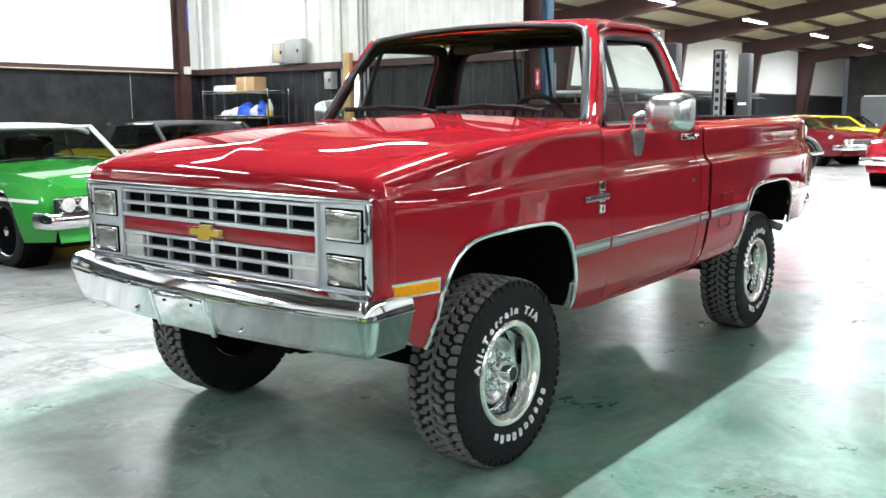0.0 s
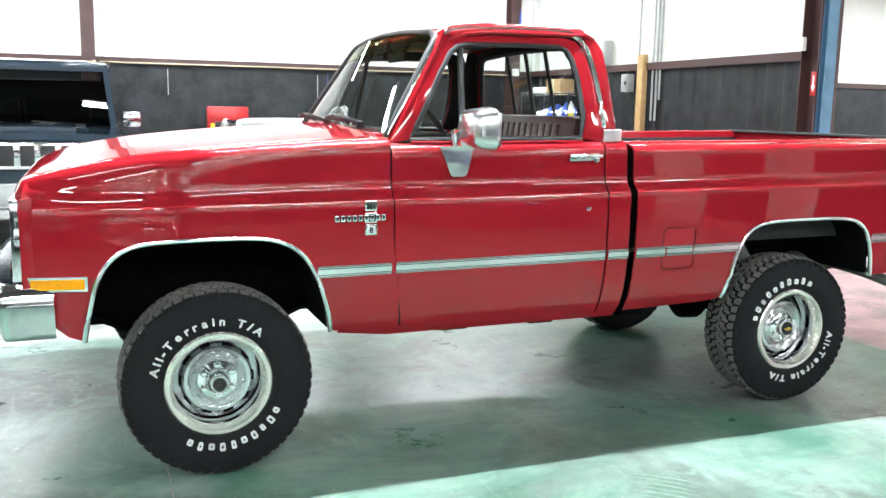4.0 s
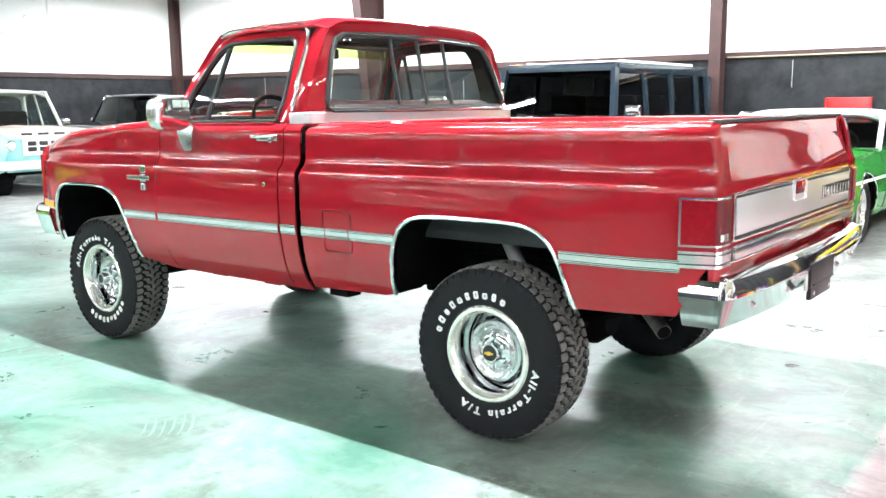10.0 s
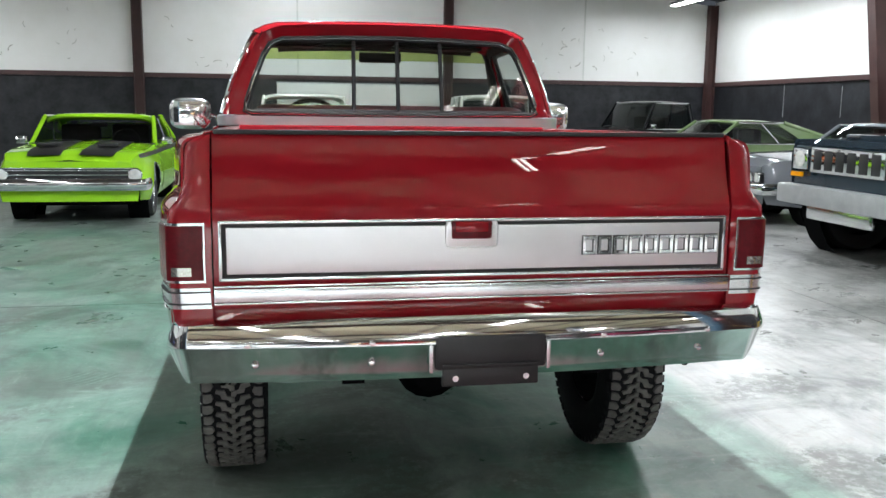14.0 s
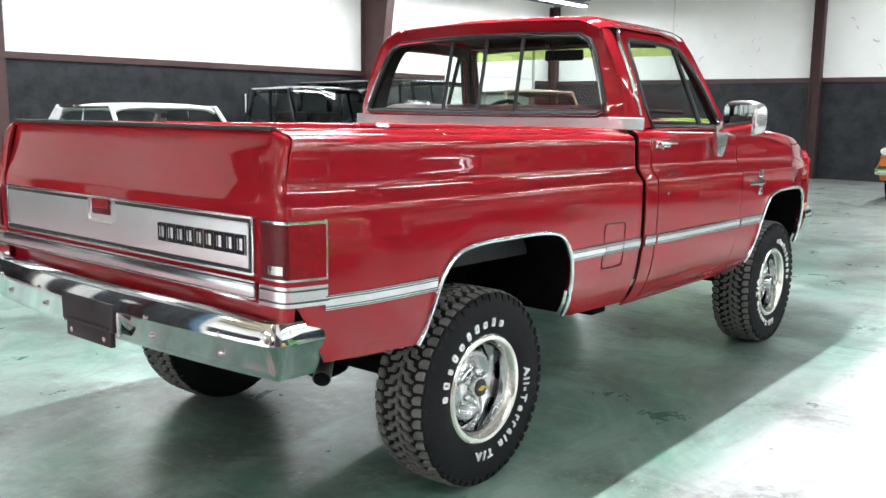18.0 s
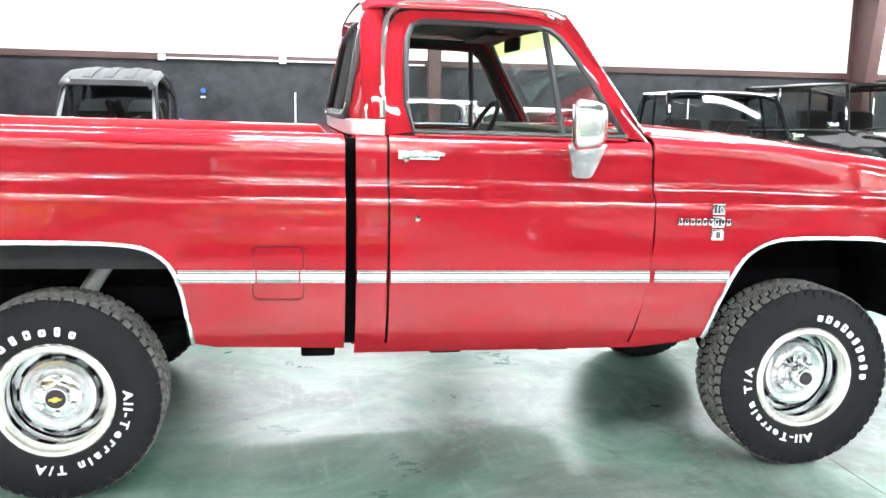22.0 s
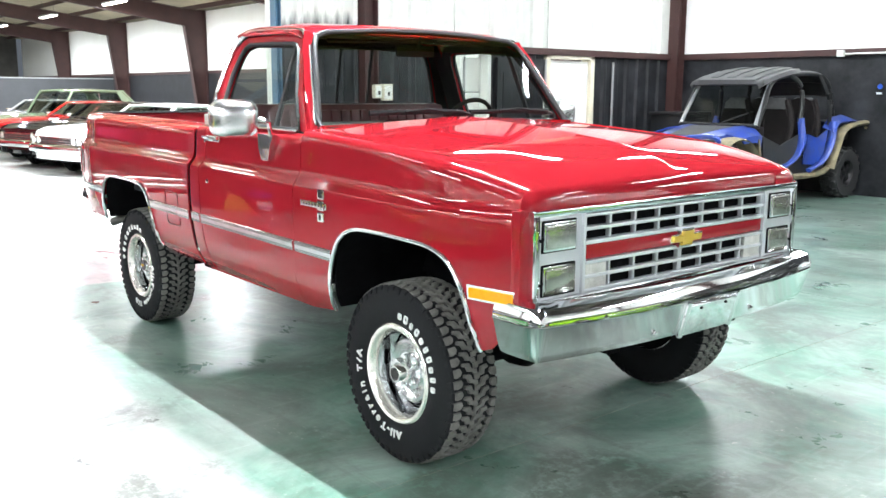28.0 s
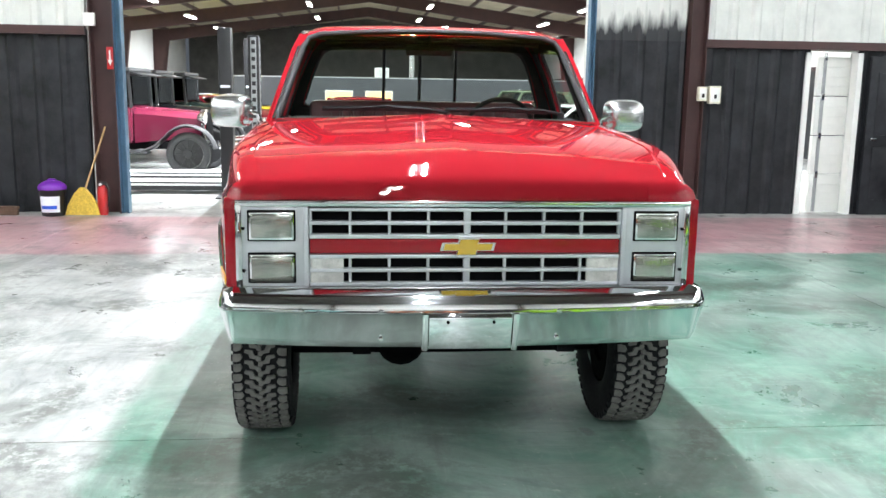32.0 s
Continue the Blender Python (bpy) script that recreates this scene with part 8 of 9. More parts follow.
# brooms, bucket, extinguisher against the west wall
broom = thing("broom", pose(XW + 0.28, -3.72, 0), "corn broom with yellow bristles leaning on a black wall", "broom")
part("handle", tube([(0, 0.03, 0.30), (-0.16, 0.26, 1.05)], 0.012, 8), WOOD, broom)
part("bristles", loft([[(0.035 * c, y * w, z) for c, y in ((-1, -1), (1, -1), (1, 1), (-1, 1))] for z, w in ((0.005, 0.20), (0.12, 0.17), (0.26, 0.09), (0.33, 0.03))], 0.0, closed=True), BROOM_YELLOW, broom)
part("binding", box((0.05, 0.14, 0.012), (0, 0, 0.24), 0.004), TOOL_RED, broom)
push = thing("push_broom", pose(XW + 0.30, -4.72, 0), "wide push broom with a wooden head and yellow handle", "broom")
part("head", box((0.08, 0.56, 0.045), (0, -0.02, 0.085), 0.01), BROWN_WOOD, push)
part("bristles", box((0.07, 0.54, 0.065), (0, -0.02, 0.033), 0.006), BROWN_WOOD, push)
part("handle", tube([(0, 0, 0.10), (-0.18, -0.10, 1.02)], 0.013, 8), SAFETY_YELLOW, push)
bucket = thing("bucket", pose(XW + 0.30, -4.06, 0), "black bucket with a purple lid and a white label", "bucket")
part("pail", lathe([(0.0, 0.0), (0.125, 0.0), (0.132, 0.01), (0.150, 0.30), (0.158, 0.31), (0.158, 0.33), (0.148, 0.335)], 28, "z"), BLACK_PLASTIC, bucket)
part("lid", lathe([(0.162, 0.315), (0.162, 0.345), (0.145, 0.375), (0.10, 0.405), (0.05, 0.42), (0.0, 0.42)], 28, "z"), PURPLE, bucket)
part("lid_knob", box((0.05, 0.09, 0.025), (0, 0, 0.428), 0.01), PURPLE, bucket)
lab = [[((0.137 + 0.0155 * (z / 0.30)) * math.cos(a), (0.137 + 0.0155 * (z / 0.30)) * math.sin(a), z) for a in np.linspace(-0.85, 0.85, 12)] for z in (0.05, 0.24)]
label_ob = part("label", loft(lab, 0.001), LABEL_WHITE, bucket)
lab = [[((0.139 + 0.0155 * (z / 0.30)) * math.cos(a), (0.139 + 0.0155 * (z / 0.30)) * math.sin(a), z) for a in np.linspace(-0.75, 0.6, 10)] for z in (0.09, 0.13)]
part("label_bar", loft(lab, 0.001), BLUE_PLASTIC, label_ob)
ext = thing("fire_extinguisher", pose(XW + 0.24, -3.50, 0), "small red fire extinguisher with a black hose", "fire extinguisher")
part("cylinder", lathe([(0.0, 0.0), (0.055, 0.0), (0.06, 0.02), (0.06, 0.29), (0.045, 0.34), (0.02, 0.36), (0.0, 0.36)], 20, "z"), TOOL_RED, ext)
part("valve", box((0.03, 0.09, 0.03), (0, 0.01, 0.385), 0.006), BLACK_STEEL, ext)
part("gauge", lathe([(0.0, 0.05), (0.018, 0.045), (0.018, 0.03)], 12, "x", (0, -0.01, 0.37)), WHITE_PAINT, ext)
part("hose", tube(smooth_line([(0, 0.04, 0.38), (0.03, 0.09, 0.33), (0.03, 0.085, 0.2), (0.03, 0.07, 0.1)], 4), 0.010, 6), BLACK_PLASTIC, ext)

# electrical boxes, conduits and a timber post, south end of the west wall
for y, w, h, z, mat, lab in ((-8.30, 0.29, 0.31, 2.42, TAN_METAL, "grey electrical panel box with a tan cover"), (-7.94, 0.40, 0.38, 2.43, GREY_STEEL, "grey steel electrical breaker box"), (-7.17, 0.16, 0.26, 1.95, GREY_STEEL, "small grey steel junction box")):
    e = thing("electrical_box", pose(XW + 0.10, y, z), lab, "electrical box", "electrical boxes")
    part("case", box((0.13, w, h), (0, 0, 0), 0.006), GREY_STEEL, e)
    part("cover", box((0.012, w - (0.14 if mat is TAN_METAL else 0.04), h - 0.06), (0.07, 0, 0), 0.003), mat, e)
    part("latch", box((0.02, 0.03, 0.05), (0.078, w * 0.3, 0), 0.004), BLACK_STEEL, e)
for y, z0 in ((-6.97, 1.5), (-6.60, 1.4), (-6.50, 1.4), (-6.42, 1.7)):
    one("conduit", tube([(0, 0, z0), (0, 0, roof_z(7) - 0.1)], 0.016, 8), GREY_STEEL, "thin grey steel conduit running up a wall", "conduit", (XW + 0.05, y, 0), "conduits")
one("timber_post", box((0.09, 0.14, 2.35), (0, 0, 1.175), 0.006), WOOD, "pale bare timber post against the wall", "post", (XW + 0.11, -6.78, 0))
one("cable", tube(smooth_line([(0, 0, 4.2), (0.02, 0.05, 3.7), (0.0, 0.12, 3.3), (0.02, 0.16, 2.9)], 5), 0.012, 6), BLUE_PLASTIC, "bright blue cable hanging beside a corner post", "cable", (XW + 0.36, -10.50, 0))
one("junction_box", box((0.09, 0.10, 0.13), (0, 0, 0), 0.01), WHITE_PAINT, "small white junction box in a wall corner", "junction box", (XW + 0.44, -10.33, 2.20))


# wire shelf with a carton, a roll and cloths
rack = thing("wire_shelf", pose(-5.32, -8.90, 0), "chromed wire shelf unit, half full", "shelf")
for x in (-0.22, 0.22):
    for y in (-0.82, 0.82):
        part("post", tube([(x, y, 0), (x, y, 1.84)], 0.013, 8), CHROME, rack)
for z in (0.15, 0.62, 1.02, 1.40, 1.80):
    sh = part("shelf", box((0.46, 1.66, 0.008), (0, 0, z), 0.002), BLACK_STEEL if z < 1.5 else CHROME, rack)
    for dz in (-0.02, 0.02):
        part("rim_wire", tube([(-0.22, -0.82, z + dz), (0.22, -0.82, z + dz), (0.22, 0.82, z + dz), (-0.22, 0.82, z + dz)], 0.005, 6, closed=True), CHROME, sh)
carton = thing("carton", pose(-5.28, -8.68, 1.806, 0, 0, 6), "brown cardboard box taped shut on a shelf", "box")
part("body", box((0.28, 0.40, 0.23), (0, 0, 0.115), 0.006), CARDBOARD, carton)
part("tape", box((0.285, 0.05, 0.232), (0, 0, 0.1165), 0.004), TAN_METAL, carton)
one("paper_roll", lathe([(0.0, -0.33), (0.05, -0.33), (0.055, -0.32), (0.055, 0.32), (0.05, 0.33), (0.0, 0.33)], 18, "y"), WHITE_PAINT, "white paper roll lying on top of a shelf", "paper roll", (-5.25, -9.22, 1.863))
rnd = random.Random(11)


def crumple(size, seed):
    bm = bmesh.new()
    bmesh.ops.create_icosphere(bm, subdivisions=3, radius=1.0)
    q = random.Random(seed)
    ph = [q.uniform(0, 6) for _ in range(6)]
    for v in bm.verts:
        c = v.co
        k = 1 + 0.22 * math.sin(5 * c.x + ph[0]) * math.sin(4 * c.y + ph[1]) + 0.16 * math.sin(9 * c.z + ph[2]) * math.sin(8 * c.x + ph[3])
        v.co = Vector((c.x * size[0] * k, c.y * size[1] * k, max(-0.3, c.z) * size[2] * k + size[2] * 0.34))
    return bm


for k, (y, s, mat) in enumerate(((-9.15, (0.13, 0.16, 0.15), BLUE_PLASTIC), (-9.36, (0.12, 0.12, 0.11), LABEL_WHITE), (-8.90, (0.12, 0.12, 0.12), LABEL_WHITE), (-8.74, (0.13, 0.14, 0.16), BLUE_PLASTIC), (-9.62, (0.10, 0.14, 0.07), LABEL_WHITE))):
    one("cloth", crumple(s, k), mat, "crumpled blue cloth bundle on a shelf" if mat is BLUE_PLASTIC else "crumpled white cloth bundle on a shelf", "cloth", (-5.27, y + 0.38, 1.418), "cloths on the shelf")
bottle = thing("spray_bottle", pose(-5.22, -8.18, 1.406), "clear plastic bottle with a yellow label", "bottle")
part("body", lathe([(0.0, 0.0), (0.05, 0.0), (0.052, 0.02), (0.052, 0.17), (0.02, 0.24), (0.018, 0.27), (0.0, 0.27)], 18, "z"), CORR_WHITE, bottle)
part("label", lathe([(0.0535, 0.02), (0.0535, 0.09)], 18, "z"), SAFETY_YELLOW, bottle)

# red tool chest by the south wall
chest = thing("tool_chest", pose(-0.12, -10.22, 0, 0, 0, 0), "red enamelled tool chest with its lid open", "tool chest")
for x in (-0.30, 0.30):
    for y in (-0.18, 0.18):
        part("leg", box((0.04, 0.04, 0.76), (x, y, 0.38), 0.004), BLACK_STEEL, chest)
part("body", box((0.66, 0.42, 0.39), (0, 0, 0.955), 0.008), TOOL_RED, chest)
part("tray", box((0.60, 0.36, 0.01), (0, 0, 1.151), 0.002), BLACK_STEEL, chest)
lid = part("lid", box((0.66, 0.03, 0.34), (0, -0.20, 1.325), 0.012), TOOL_RED, chest, "open red lid")
for x in (-0.318, 0.318):
    part("lid_side", box((0.014, 0.09, 0.32), (x, -0.15, 1.325), 0.005), TOOL_RED, lid)
for x, w, h, m in ((0.16, 0.13, 0.10, BLACK_PLASTIC), (0.02, 0.10, 0.05, BLUE_PLASTIC), (-0.14, 0.16, 0.04, STAINLESS), (0.27, 0.06, 0.07, SAFETY_YELLOW)):
    part("tool", box((w, 0.12, h), (x, 0.04, 1.157 + h / 2), 0.012), m, chest)
for k in range(3):
    dr = part("drawer", box((0.60, 0.014, 0.115), (0, 0.212, 0.83 + 0.125 * k), 0.004), TOOL_RED, chest)
    part("pull", box((0.52, 0.016, 0.018), (0, 0.224, 0.872 + 0.125 * k), 0.004), STAINLESS, dr)

# marks on the black dados: thin pale strips and scuffs
for x, z0, z1 in ((-4.30, 1.38, 2.12), (-2.03, 1.20, 2.06), (-1.66, 1.33, 2.05), (0.78, 1.66, 2.08), (2.05, 1.2, 2.1), (3.9, 0.9, 1.7), (7.2, 1.3, 1.9), (9.13, 1.0, 2.1), (11.1, 1.4, 2.02), (13.17, 1.4, 2.1)):
    one("cable_strip", box((0.010, 0.010, z1 - z0), (0, 0, (z0 + z1) / 2), 0.003), GREY_STEEL, "thin grey vertical strip on a black wall", "wall strip", (x, YS + 0.007, 0), "wall strips")
for x, z0, z1 in ((-0.5, 0.95, 1.66), (6.3, 0.9, 1.7), (9.9, 1.0, 1.8)):
    one("cable_strip", box((0.022, 0.012, z1 - z0), (0, 0, (z0 + z1) / 2), 0.003), WHITE_PAINT, "thin white vertical strip on a black wall", "wall strip", (x, YN - 0.007, 0), "wall strips")
DULL_BLUE = material("dull_blue_cable", (0.02, 0.03, 0.10), 0.6, vary=0.2, scale=9)
one("cable", tube(smooth_line([(0, 0, 2.1), (0.012, 0, 1.9), (-0.008, 0, 1.7), (0.006, 0, 1.46)], 4), 0.010, 6), DULL_BLUE, "dull blue cable hanging down a black wall", "cable", (-1.84, YS + 0.016, 0))
tag = thing("wall_tag", pose(-1.95, YN - 0.012, 1.66), "round blue and white tag on a black wall", "sign")
part("disc", lathe([(0.0, -0.008), (0.035, -0.008), (0.04, 0.0), (0.04, 0.008)], 20, "y"), BLUE_PLASTIC, tag)
part("strip", box((0.08, 0.006, 0.03), (0, -0.012, -0.10), 0.002), LABEL_WHITE, tag)
one("conduit", tube([(-2.56, YN - 0.07, 2.155), (1.6, YN - 0.07, 2.15)], 0.013, 8), CORR_WHITE, "pale surface conduit along the top of the dado", "conduit", (0, 0, 0), "conduits")
one("conduit", tube([(-5.2, 0, 2.155), (1.8, 0, 2.15)], 0.011, 8), TAN_METAL, "thin tan surface conduit along the top of the dado", "conduit", (0, YS + 0.07, 0), "conduits")
for x in (-2.56, -0.7):
    one("junction_box", box((0.11, 0.05, 0.10), (0, 0, 0), 0.008), WHITE_PAINT, "small white junction box above a black dado", "junction box", (x, YN - 0.085, 2.16), "junction boxes")

# scuffs on the white panels of the gable, thin dark strokes
rnd = random.Random(9)
gable = thing("wall_marks", Matrix(), "dark scuffs and scratches on white wall panels", "wall mark", kind="structure")
for k in range(46):
    y, z = rnd.choice((-7.9, -6.6, 5.0, 6.8, 2.6, -2.2)) + rnd.gauss(0, 0.45), rnd.uniform(2.4, 3.6)
    a, n = rnd.uniform(0, 6.28), rnd.uniform(0.05, 0.22)
    pts = [(XE - 0.002, y + n * math.cos(a + 0.8 * u) * u, z + n * 0.7 * math.sin(a + 0.8 * u) * u) for u in (0, 0.33, 0.66, 1)]
    part("scuff", tube(pts, rnd.uniform(0.004, 0.012), 5), WALL_DIRT, gable)
# seams that carry the gable panels' joints
for y in (-7.1, 0.0, 7.1):
    slab("seam_strip", XE - 0.012, XE, y - 0.02, y + 0.02, GIRT + 0.03, roof_z(y) - 0.05, CORR_WHITE, gable)

# white board on the gable wall
board = thing("white_board", pose(XE - 0.03, -1.5, 1.62), "large white painted board fixed over a black wall", "board")
part("sheet", box((0.03, 4.0, 0.86), (0, 0, 0), 0.003), WHITE_PAINT, board)
for z in (-0.44, 0.44):
    part("edge_strip", box((0.045, 4.04, 0.03), (0, 0, z), 0.004), GREY_STEEL, board)

# sectional door in the north wall
roll = thing("door_4", pose((ROLL[0] + ROLL[1]) / 2, YN + 0.10, 0), "white sectional overhead door, closed", "door", kind="structure")
wide = ROLL[1] - ROLL[0]
for k in range(6):
    for j in range(4):
        p = part("door_panel", box((wide / 4 - 0.012, 0.06, ROLL[2] / 6 - 0.010), (-wide / 2 + wide / 4 * (j + 0.5), 0, ROLL[2] / 6 * (k + 0.5)), 0.008), WHITE_PAINT, roll)
for x in (-wide / 2 + 0.03, wide / 2 - 0.03):
    part("track", box((0.06, 0.05, ROLL[2]), (x, -0.06, ROLL[2] / 2), 0.006), GREY_STEEL, roll)

# leaning wheels by the gable
for k in range(3):
    w = thing("loose_wheel", pose(16.28, -6.9 + 0.42 * k, 0.35, 0, 14, 0) @ pose(0, 0, 0, 0, 0, 90), "spare wheel leaning against the gable wall", "wheel", "loose wheels")
    part("tyre", lathe([(0.20, -0.09), (0.27, -0.11), (0.33, -0.10), (0.345, -0.06), (0.345, 0.06), (0.33, 0.10), (0.27, 0.11), (0.20, 0.09)], 36, "y"), CAR_RUBBER, w)
    bm = spoke_rim(5, 0.24)
    bmesh.ops.scale(bm, vec=(0.27, 0.18, 0.27), verts=bm.verts)
    part("rim", bm, CHROME if k else BRUSHED, w)

# pale hatched drag marks on the floor
rnd = random.Random(21)
marks = thing("floor_marks", Matrix(), "pale hatched scuff marks on worn green floor paint", "floor mark", kind="structure")
SCUFF = material("pale_scuff", (0.22, 0.30, 0.25), 0.45, vary=0.3, scale=30)
for cx, cy, ang, n, long in ((-0.18, 1.66, -42, 6, 0.34), (-0.95, 2.2, -30, 4, 0.22), (2.9, -0.9, 25, 4, 0.2), (3.6, 0.5, 60, 3, 0.25)):
    for k in range(n):
        m = pose(cx, cy, 0, 0, 0, ang) @ pose(rnd.gauss(0, 0.02), (k - n / 2) * 0.042, 0)
        w = rnd.uniform(0.003, 0.007)
        h = long * rnd.uniform(0.35, 0.55)
        bm = bmesh.new()
        bm.faces.new([bm.verts.new(m @ Vector((u, v + 0.02 * (u / h) ** 2, 0.0006))) for u, v in ((-h, 0), (-h * 0.4, -w), (h * 0.5, -w * 0.8), (h, 0), (h * 0.4, w), (-h * 0.5, w))])
        part("scuff", bm, SCUFF, marks, smooth=0)

# dead leaf on the floor
one("dry_leaf", loft([[(x, 0.02 * math.sin(3 * x * 20) + w, 0.004 + 0.006 * abs(w) * 40), (x, -w, 0.003 + 0.006 * abs(w) * 30)] for x, w in ((-0.035, 0.002), (-0.015, 0.018), (0.01, 0.022), (0.035, 0.003))], 0.001), BROWN_WOOD, "small dry brown leaf lying on the floor", "leaf", (-2.2, -1.0, 0))

# ---- the hall beyond the opening ----
office = thing("wall_office", Matrix(), "grey painted office front with two lit windows", "wall", kind="structure")
OX = -34.0
slab("front", OX - 0.15, OX, -6.0, 10.3, 0, 1.98, GREY_WALL, office)
slab("cap", OX - 0.20, OX + 0.03, -6.0, 10.3, 1.98, 2.03, GREY_STEEL, office)
slab("side", OX - 4.0, OX - 0.15, -6.15, -6.0, 0, 1.98, GREY_WALL, office)
for y in (-1.32, 0.42):
    w = part("window", box((0.05, 1.22, 0.92), (OX + 0.005, y, 1.0), 0.01), CORR_WHITE, office)
    part("lit_pane", box((0.02, 1.12, 0.82), (OX + 0.025, y, 1.0)), WINDOW_GLOW, w)
    part("sill", box((0.10, 1.30, 0.04), (OX + 0.03, y, 0.52), 0.006), CORR_WHITE, w)
    for k in range(3):
        part("desk_clutter", box((0.02, 0.10, 0.10 + 0.05 * k), (OX + 0.045, y - 0.3 + 0.26 * k, 0.66), 0.006), BROWN_WOOD, w)
unit = thing("air_conditioner", pose(OX - 0.4, 0.55, 2.03), "white air conditioning unit on top of an office", "air conditioner")
part("case", box((0.5, 0.62, 0.42), (0, 0, 0.21), 0.02), WHITE_PAINT, unit)
for k in range(5):
    part("louvre", box((0.02, 0.50, 0.02), (0.255, 0, 0.08 + 0.06 * k), 0.004), GREY_STEEL, unit)
one("duct", tube([(0, 0, 2.0), (0, 0, 3.4), (0.3, 0, 4.0)], 0.12, 14), STAINLESS, "bright metal flue rising through the hall roof", "duct", (OX - 1.0, 1.9, 0))

# a low car lift with posts
lift = thing("car_lift", pose(-8.6, -3.6, 0), "black four-post car lift with pale runway tops", "car lift")
for x in (-0.73, 0.73):
    run = part("runway", box((0.46, 4.6, 0.12), (x, -0.3, 0.11), 0.01), BLACK_STEEL, lift)
    part("deck_plate", box((0.42, 4.56, 0.012), (x, -0.3, 0.176), 0.003), WHITE_PAINT, run)
    part("edge_stripe", box((0.012, 4.5, 0.03), (x + 0.235, -0.3, 0.135), 0.002), WHITE_PAINT, run)
for x, y in ((1.4, 1.35), (-1.4, 1.35), (1.4, -2.3), (-1.4, -2.3)):
    po = part("post", box((0.20, 0.18, 2.34), (x, y, 1.17), 0.012), BLACK_STEEL, lift)
    part("foot", box((0.34, 0.34, 0.02), (x, y, 0.01), 0.004), BLACK_STEEL, po)
    part("badge", box((0.004, 0.13, 0.035), (x + 0.103, y, 1.55)), LABEL_WHITE, po)
for y in (1.35, -2.3):
    part("cross_beam", box((2.7, 0.12, 0.13), (0, y, 0.075), 0.01), BLACK_STEEL, lift)
ladder = thing("lift_ladder_post", pose(-8.2, -1.98, 0), "black lift post with a pale slotted latch strip", "lift post")
part("post", box((0.12, 0.16, 2.30), (0, 0, 1.15), 0.01), BLACK_STEEL, ladder)
st = part("latch_strip", box((0.012, 0.085, 2.24), (0.066, 0, 1.15), 0.002), GREY_STEEL, ladder)
st2 = part("latch_strip", box((0.085, 0.012, 2.24), (0, 0.086, 1.15), 0.002), GREY_STEEL, ladder)
for k in range(18):
    part("slot", box((0.006, 0.055, 0.06), (0.0725, 0, 0.16 + 0.12 * k), 0.002), BLACK_STEEL, st)
    part("slot", box((0.055, 0.006, 0.06), (0, 0.0925, 0.16 + 0.12 * k), 0.002), BLACK_STEEL, st2)
ramp = thing("lift_ramp", pose(-6.72, -1.78, 0), "black steel ramp edged with yellow and black stripes", "ramp")
part("plate", loft([[(x, y, z) for x in (-0.35, 0.30)] for y, z in ((-0.45, 0.012), (0.40, 0.012))], 0.012), BLACK_STEEL, ramp)
for k in range(9):
    bm = bmesh.new()
    y = -0.42 + 0.09 * k
    f = bm.faces.new([bm.verts.new(p) for p in ((0.19, y + 0.05, 0.0145), (0.19, y + 0.095, 0.0145), (0.29, y + 0.045, 0.0145), (0.29, y, 0.0145))])
    part("stripe", bm, SAFETY_YELLOW, ramp, smooth=0)

# dark storage cabinet in the corner behind the buggy
cab = thing("storage_cabinet", pose(-5.05, 9.95, 0), "black plastic storage cabinet in a corner", "cabinet")
part("body", box((0.62, 0.80, 1.18), (0, 0, 0.59), 0.015), BLACK_PLASTIC, cab)
part("top", box((0.68, 0.86, 0.05), (0, 0, 1.205), 0.015), BLACK_STEEL, cab)
for y in (-0.19, 0.19):
    dd = part("door", box((0.02, 0.36, 1.08), (0.315, y, 0.58), 0.008), BLACK_PLASTIC, cab)
    part("handle", box((0.025, 0.02, 0.14), (0.335, y * 0.25, 0.66), 0.006), GREY_STEEL, dd)

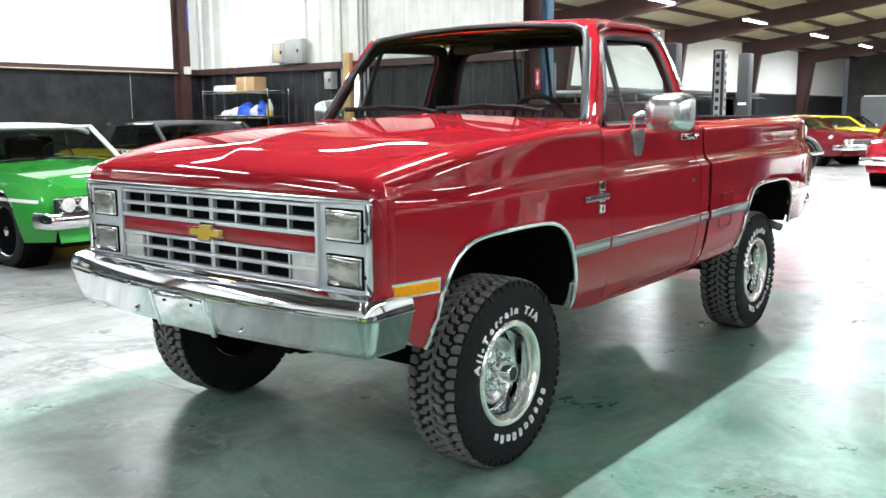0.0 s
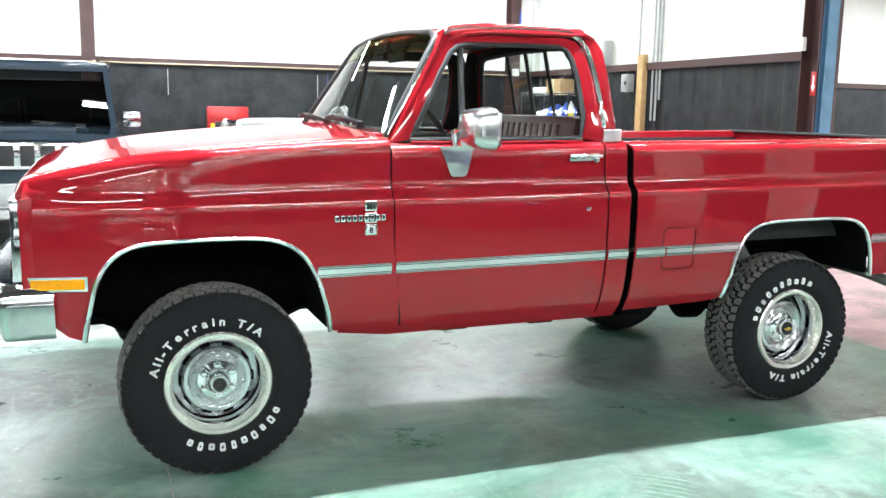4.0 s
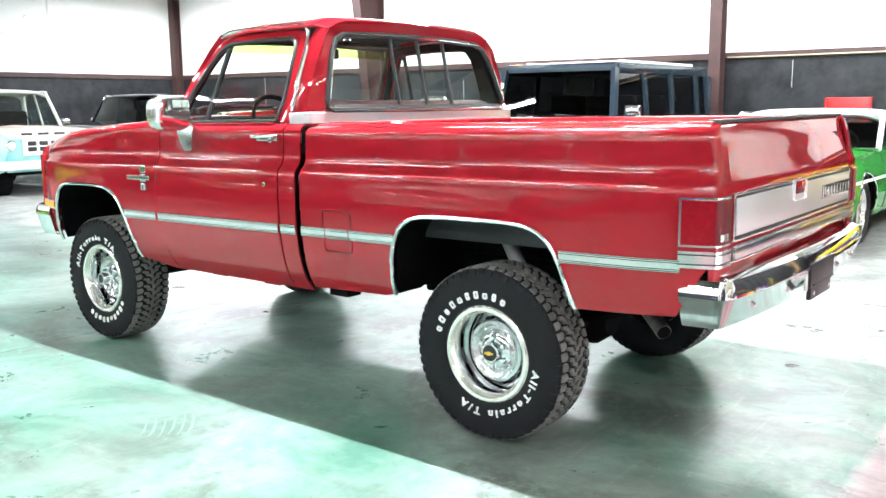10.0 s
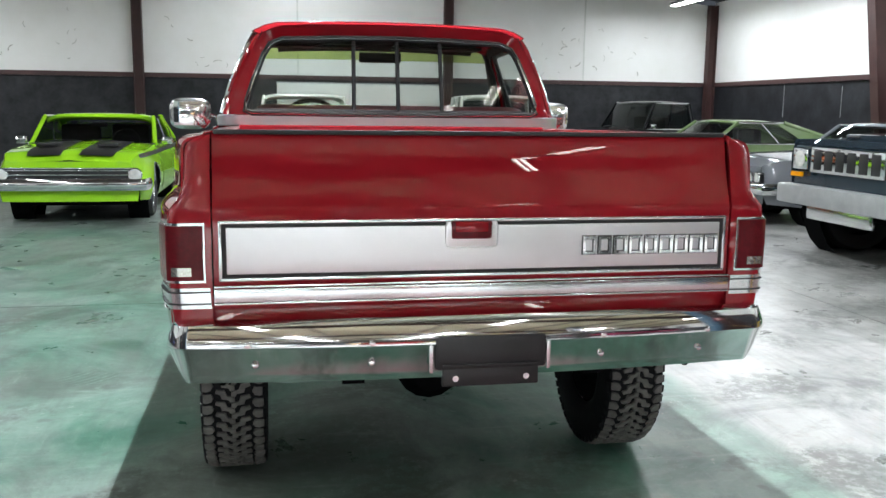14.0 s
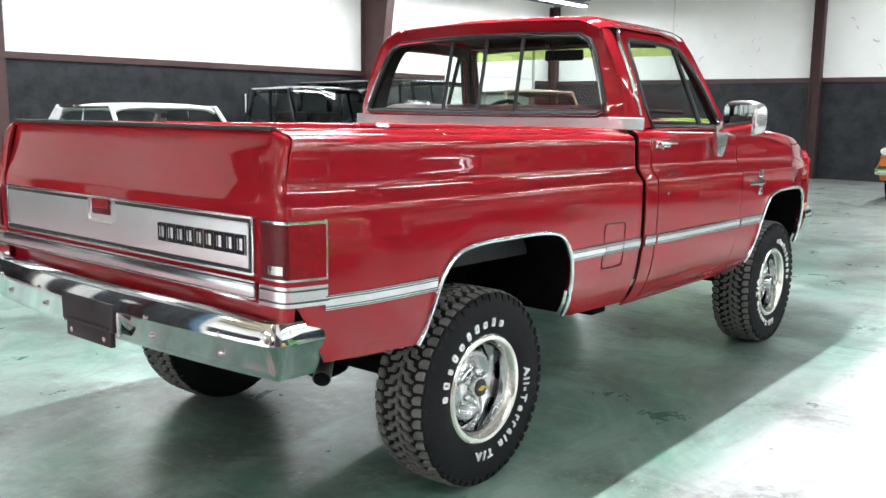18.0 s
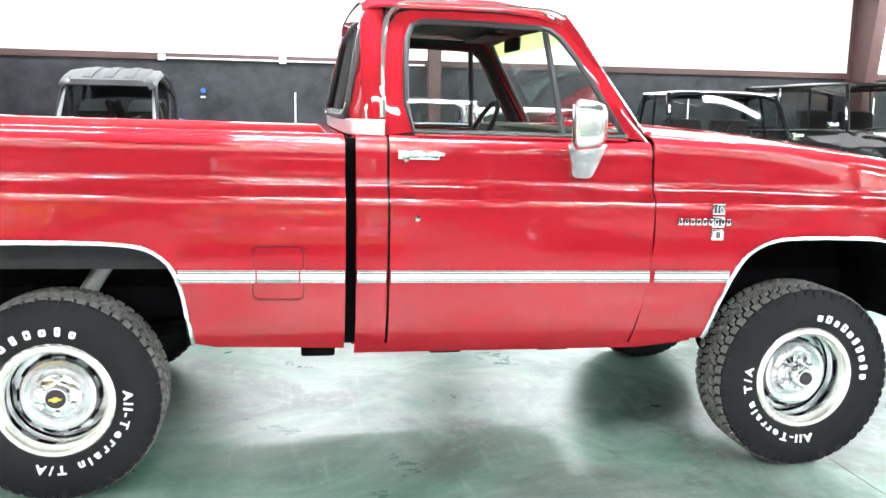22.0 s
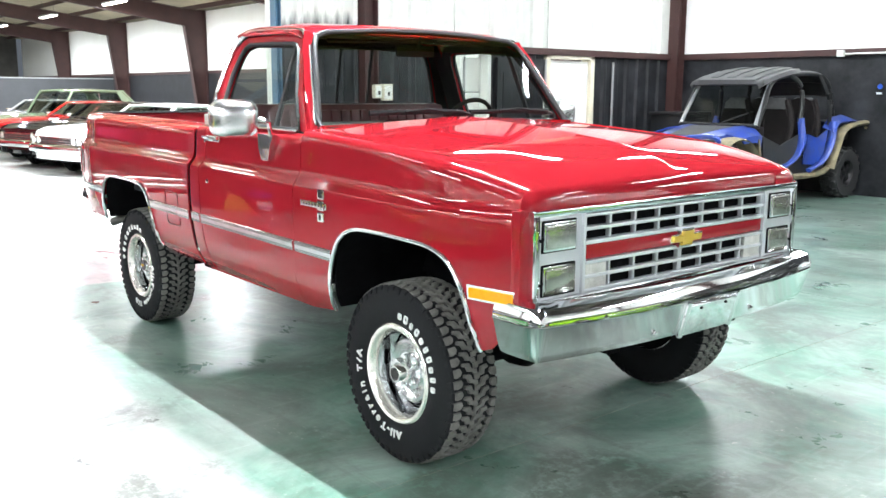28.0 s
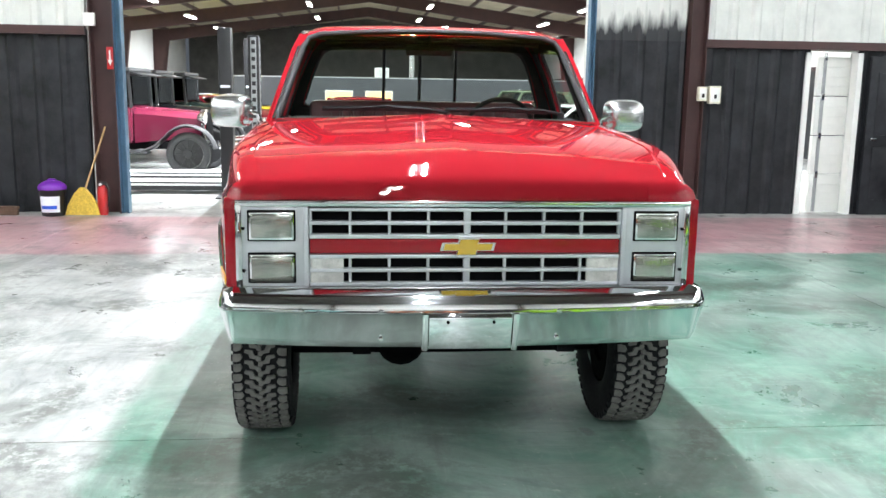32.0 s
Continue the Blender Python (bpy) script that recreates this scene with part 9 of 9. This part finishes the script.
# ---- floor ----
def floor_material():
    m = bpy.data.materials.new("worn_painted_concrete")
    m.use_nodes = True
    nt = m.node_tree
    b = nt.nodes["Principled BSDF"]
    tc = nt.nodes.new("ShaderNodeTexCoord")
    sep = nt.nodes.new("ShaderNodeSeparateXYZ")
    nt.links.new(tc.outputs["Object"], sep.inputs[0])

    def noise_node(scale, detail=8, rough=0.65, dist=0.0):
        n = nt.nodes.new("ShaderNodeTexNoise")
        n.inputs["Scale"].default_value, n.inputs["Detail"].default_value = scale, detail
        n.inputs["Roughness"].default_value, n.inputs["Distortion"].default_value = rough, dist
        nt.links.new(tc.outputs["Object"], n.inputs["Vector"])
        return n.outputs["Fac"]

    def calc(op, a, c, clamp=False):
        n = nt.nodes.new("ShaderNodeMath")
        n.operation, n.use_clamp = op, clamp
        for i, v in enumerate((a, c)):
            if isinstance(v, (int, float)):
                n.inputs[i].default_value = v
            else:
                nt.links.new(v, n.inputs[i])
        return n.outputs[0]

    def edge(value, at, soft):
        """0 below at, 1 above it, over a soft width."""
        return calc("ADD", calc("DIVIDE", calc("SUBTRACT", value, at), soft), 0.5, True)

    def mix(f, a, c):
        n = nt.nodes.new("ShaderNodeMix")
        n.data_type = "RGBA"
        nt.links.new(f, n.inputs["Factor"])
        for i, v in ((6, a), (7, c)):
            if isinstance(v, tuple):
                n.inputs[i].default_value = (*v, 1)
            else:
                nt.links.new(v, n.inputs[i])
        return n.outputs[2]

    mid, fine, wear = noise_node(1.7, 9), noise_node(11, 6), noise_node(1.9, 10, 0.72, 0.25)
    wob = calc("MULTIPLY", calc("SUBTRACT", mid, 0.5), 0.25)
    x, y = calc("ADD", sep.outputs[0], wob), calc("ADD", sep.outputs[1], wob)
    concrete = mix(edge(mid, 0.5, 0.35), (0.27, 0.275, 0.268), (0.50, 0.50, 0.48))
    concrete = mix(edge(fine, 0.62, 0.15), concrete, (0.36, 0.34, 0.31))
    green = mix(edge(mid, 0.5, 0.3), (0.042, 0.120, 0.086), (0.105, 0.240, 0.175))
    cloud = noise_node(0.75, 8, 0.66, 1.6)
    green = mix(calc("MULTIPLY", edge(cloud, 0.52, 0.22), 0.62), green, (0.36, 0.44, 0.40))
    green = mix(calc("MULTIPLY", edge(noise_node(0.55, 7, 0.6, 1.2), 0.54, 0.16), 0.60), green, (0.155, 0.165, 0.150))
    red = mix(edge(mid, 0.5, 0.3), (0.34, 0.16, 0.18), (0.46, 0.30, 0.31))
    worn = edge(wear, 0.62, 0.30)
    in_green = calc("MULTIPLY", edge(y, -1.52, 0.12), edge(x, -2.85, 0.08))
    in_red = calc("MULTIPLY", calc("SUBTRACT", 1.0, edge(x, -2.85, 0.08)), edge(x, -5.3, 0.08))
    east = edge(x, 6.6, 2.5)
    in_green = calc("MULTIPLY", in_green, calc("SUBTRACT", 1.0, calc("MULTIPLY", east, 0.55)))
    col = mix(calc("MULTIPLY", in_green, calc("SUBTRACT", 1.0, calc("MULTIPLY", worn, 0.40))), concrete, green)
    col = mix(calc("MULTIPLY", in_red, calc("SUBTRACT", 1.0, calc("MULTIPLY", worn, 0.55))), col, red)
    # dark speckled stains where oil has soaked in, and small pale chips
    soak = calc("MULTIPLY", edge(noise_node(1.3, 6, 0.6, 0.5), 0.57, 0.10), edge(noise_node(14, 8, 0.75), 0.47, 0.10))
    col = mix(calc("MULTIPLY", soak, 0.62), col, (0.050, 0.052, 0.040))
    chip = calc("MULTIPLY", edge(noise_node(2.3, 5, 0.6), 0.55, 0.12), edge(noise_node(26, 4, 0.7), 0.63, 0.04))
    col = mix(calc("MULTIPLY", chip, 0.50), col, (0.46, 0.45, 0.41))
    spots = edge(noise_node(5.0, 3, 0.5), 0.70, 0.04)
    col = mix(calc("MULTIPLY", spots, 0.5), col, (0.12, 0.125, 0.12))

    def streak(sx, sy, turn, scale):
        mp = nt.nodes.new("ShaderNodeMapping")
        mp.inputs["Scale"].default_value, mp.inputs["Rotation"].default_value = (sx, sy, 1), (0, 0, turn)
        nt.links.new(tc.outputs["Object"], mp.inputs["Vector"])
        n = nt.nodes.new("ShaderNodeTexNoise")
        n.inputs["Scale"].default_value, n.inputs["Detail"].default_value, n.inputs["Roughness"].default_value = scale, 8, 0.7
        nt.links.new(mp.outputs["Vector"], n.inputs["Vector"])
        return n.outputs["Fac"]

    # dark damp-looking blotches, tyre marks and pale drag scuffs
    blotch = edge(noise_node(1.15, 12, 0.74, 0.8), 0.56, 0.14)
    col = mix(calc("MULTIPLY", blotch, 0.60), col, (0.070, 0.080, 0.072))
    col = mix(calc("MULTIPLY", edge(streak(0.5, 5.0, 0.25, 1.6), 0.60, 0.20), 0.40), col, (0.085, 0.090, 0.082))
    col = mix(calc("MULTIPLY", edge(streak(7.0, 0.7, 0.9, 1.9), 0.64, 0.14), 0.16), col, (0.58, 0.60, 0.57))
    col = mix(calc("MULTIPLY", edge(streak(1.0, 9.0, -0.5, 2.4), 0.66, 0.12), 0.14), col, (0.60, 0.61, 0.58))
    nt.links.new(col, b.inputs["Base Color"])
    rough = calc("ADD", calc("MULTIPLY", wear, 0.30), 0.16)
    nt.links.new(rough, b.inputs["Roughness"])
    b.inputs["Specular IOR Level"].default_value = 0.44
    bp = nt.nodes.new("ShaderNodeBump")
    bp.inputs["Strength"].default_value, bp.inputs["Distance"].default_value = 0.08, 0.01
    nt.links.new(mid, bp.inputs["Height"])
    nt.links.new(bp.outputs["Normal"], b.inputs["Normal"])
    return m


FLOOR = floor_material()
JOINT = material("joint_filler", (0.38, 0.34, 0.29), 0.8, vary=0.2, scale=9)
xs = [XFAR - 1.3, -43, -36, -28, -20.4, -13, XW, 1.68, 9.4, XE + 0.3]
ys = [YS - 0.3, -3.6, 3.5, YN + 0.3]
floor_root = thing("floor", Matrix(), "polished concrete floor with worn green and red paint", "floor", kind="structure")
for a, b in zip(xs, xs[1:]):
    for c, d in zip(ys, ys[1:]):
        slab("slab", a + 0.003, b - 0.003, c + 0.003, d - 0.003, -0.15, 0.0, FLOOR, floor_root)
slab("joint_filler", XFAR - 1.3, XE + 0.3, YS - 0.3, YN + 0.3, -0.16, -0.002, JOINT, floor_root)
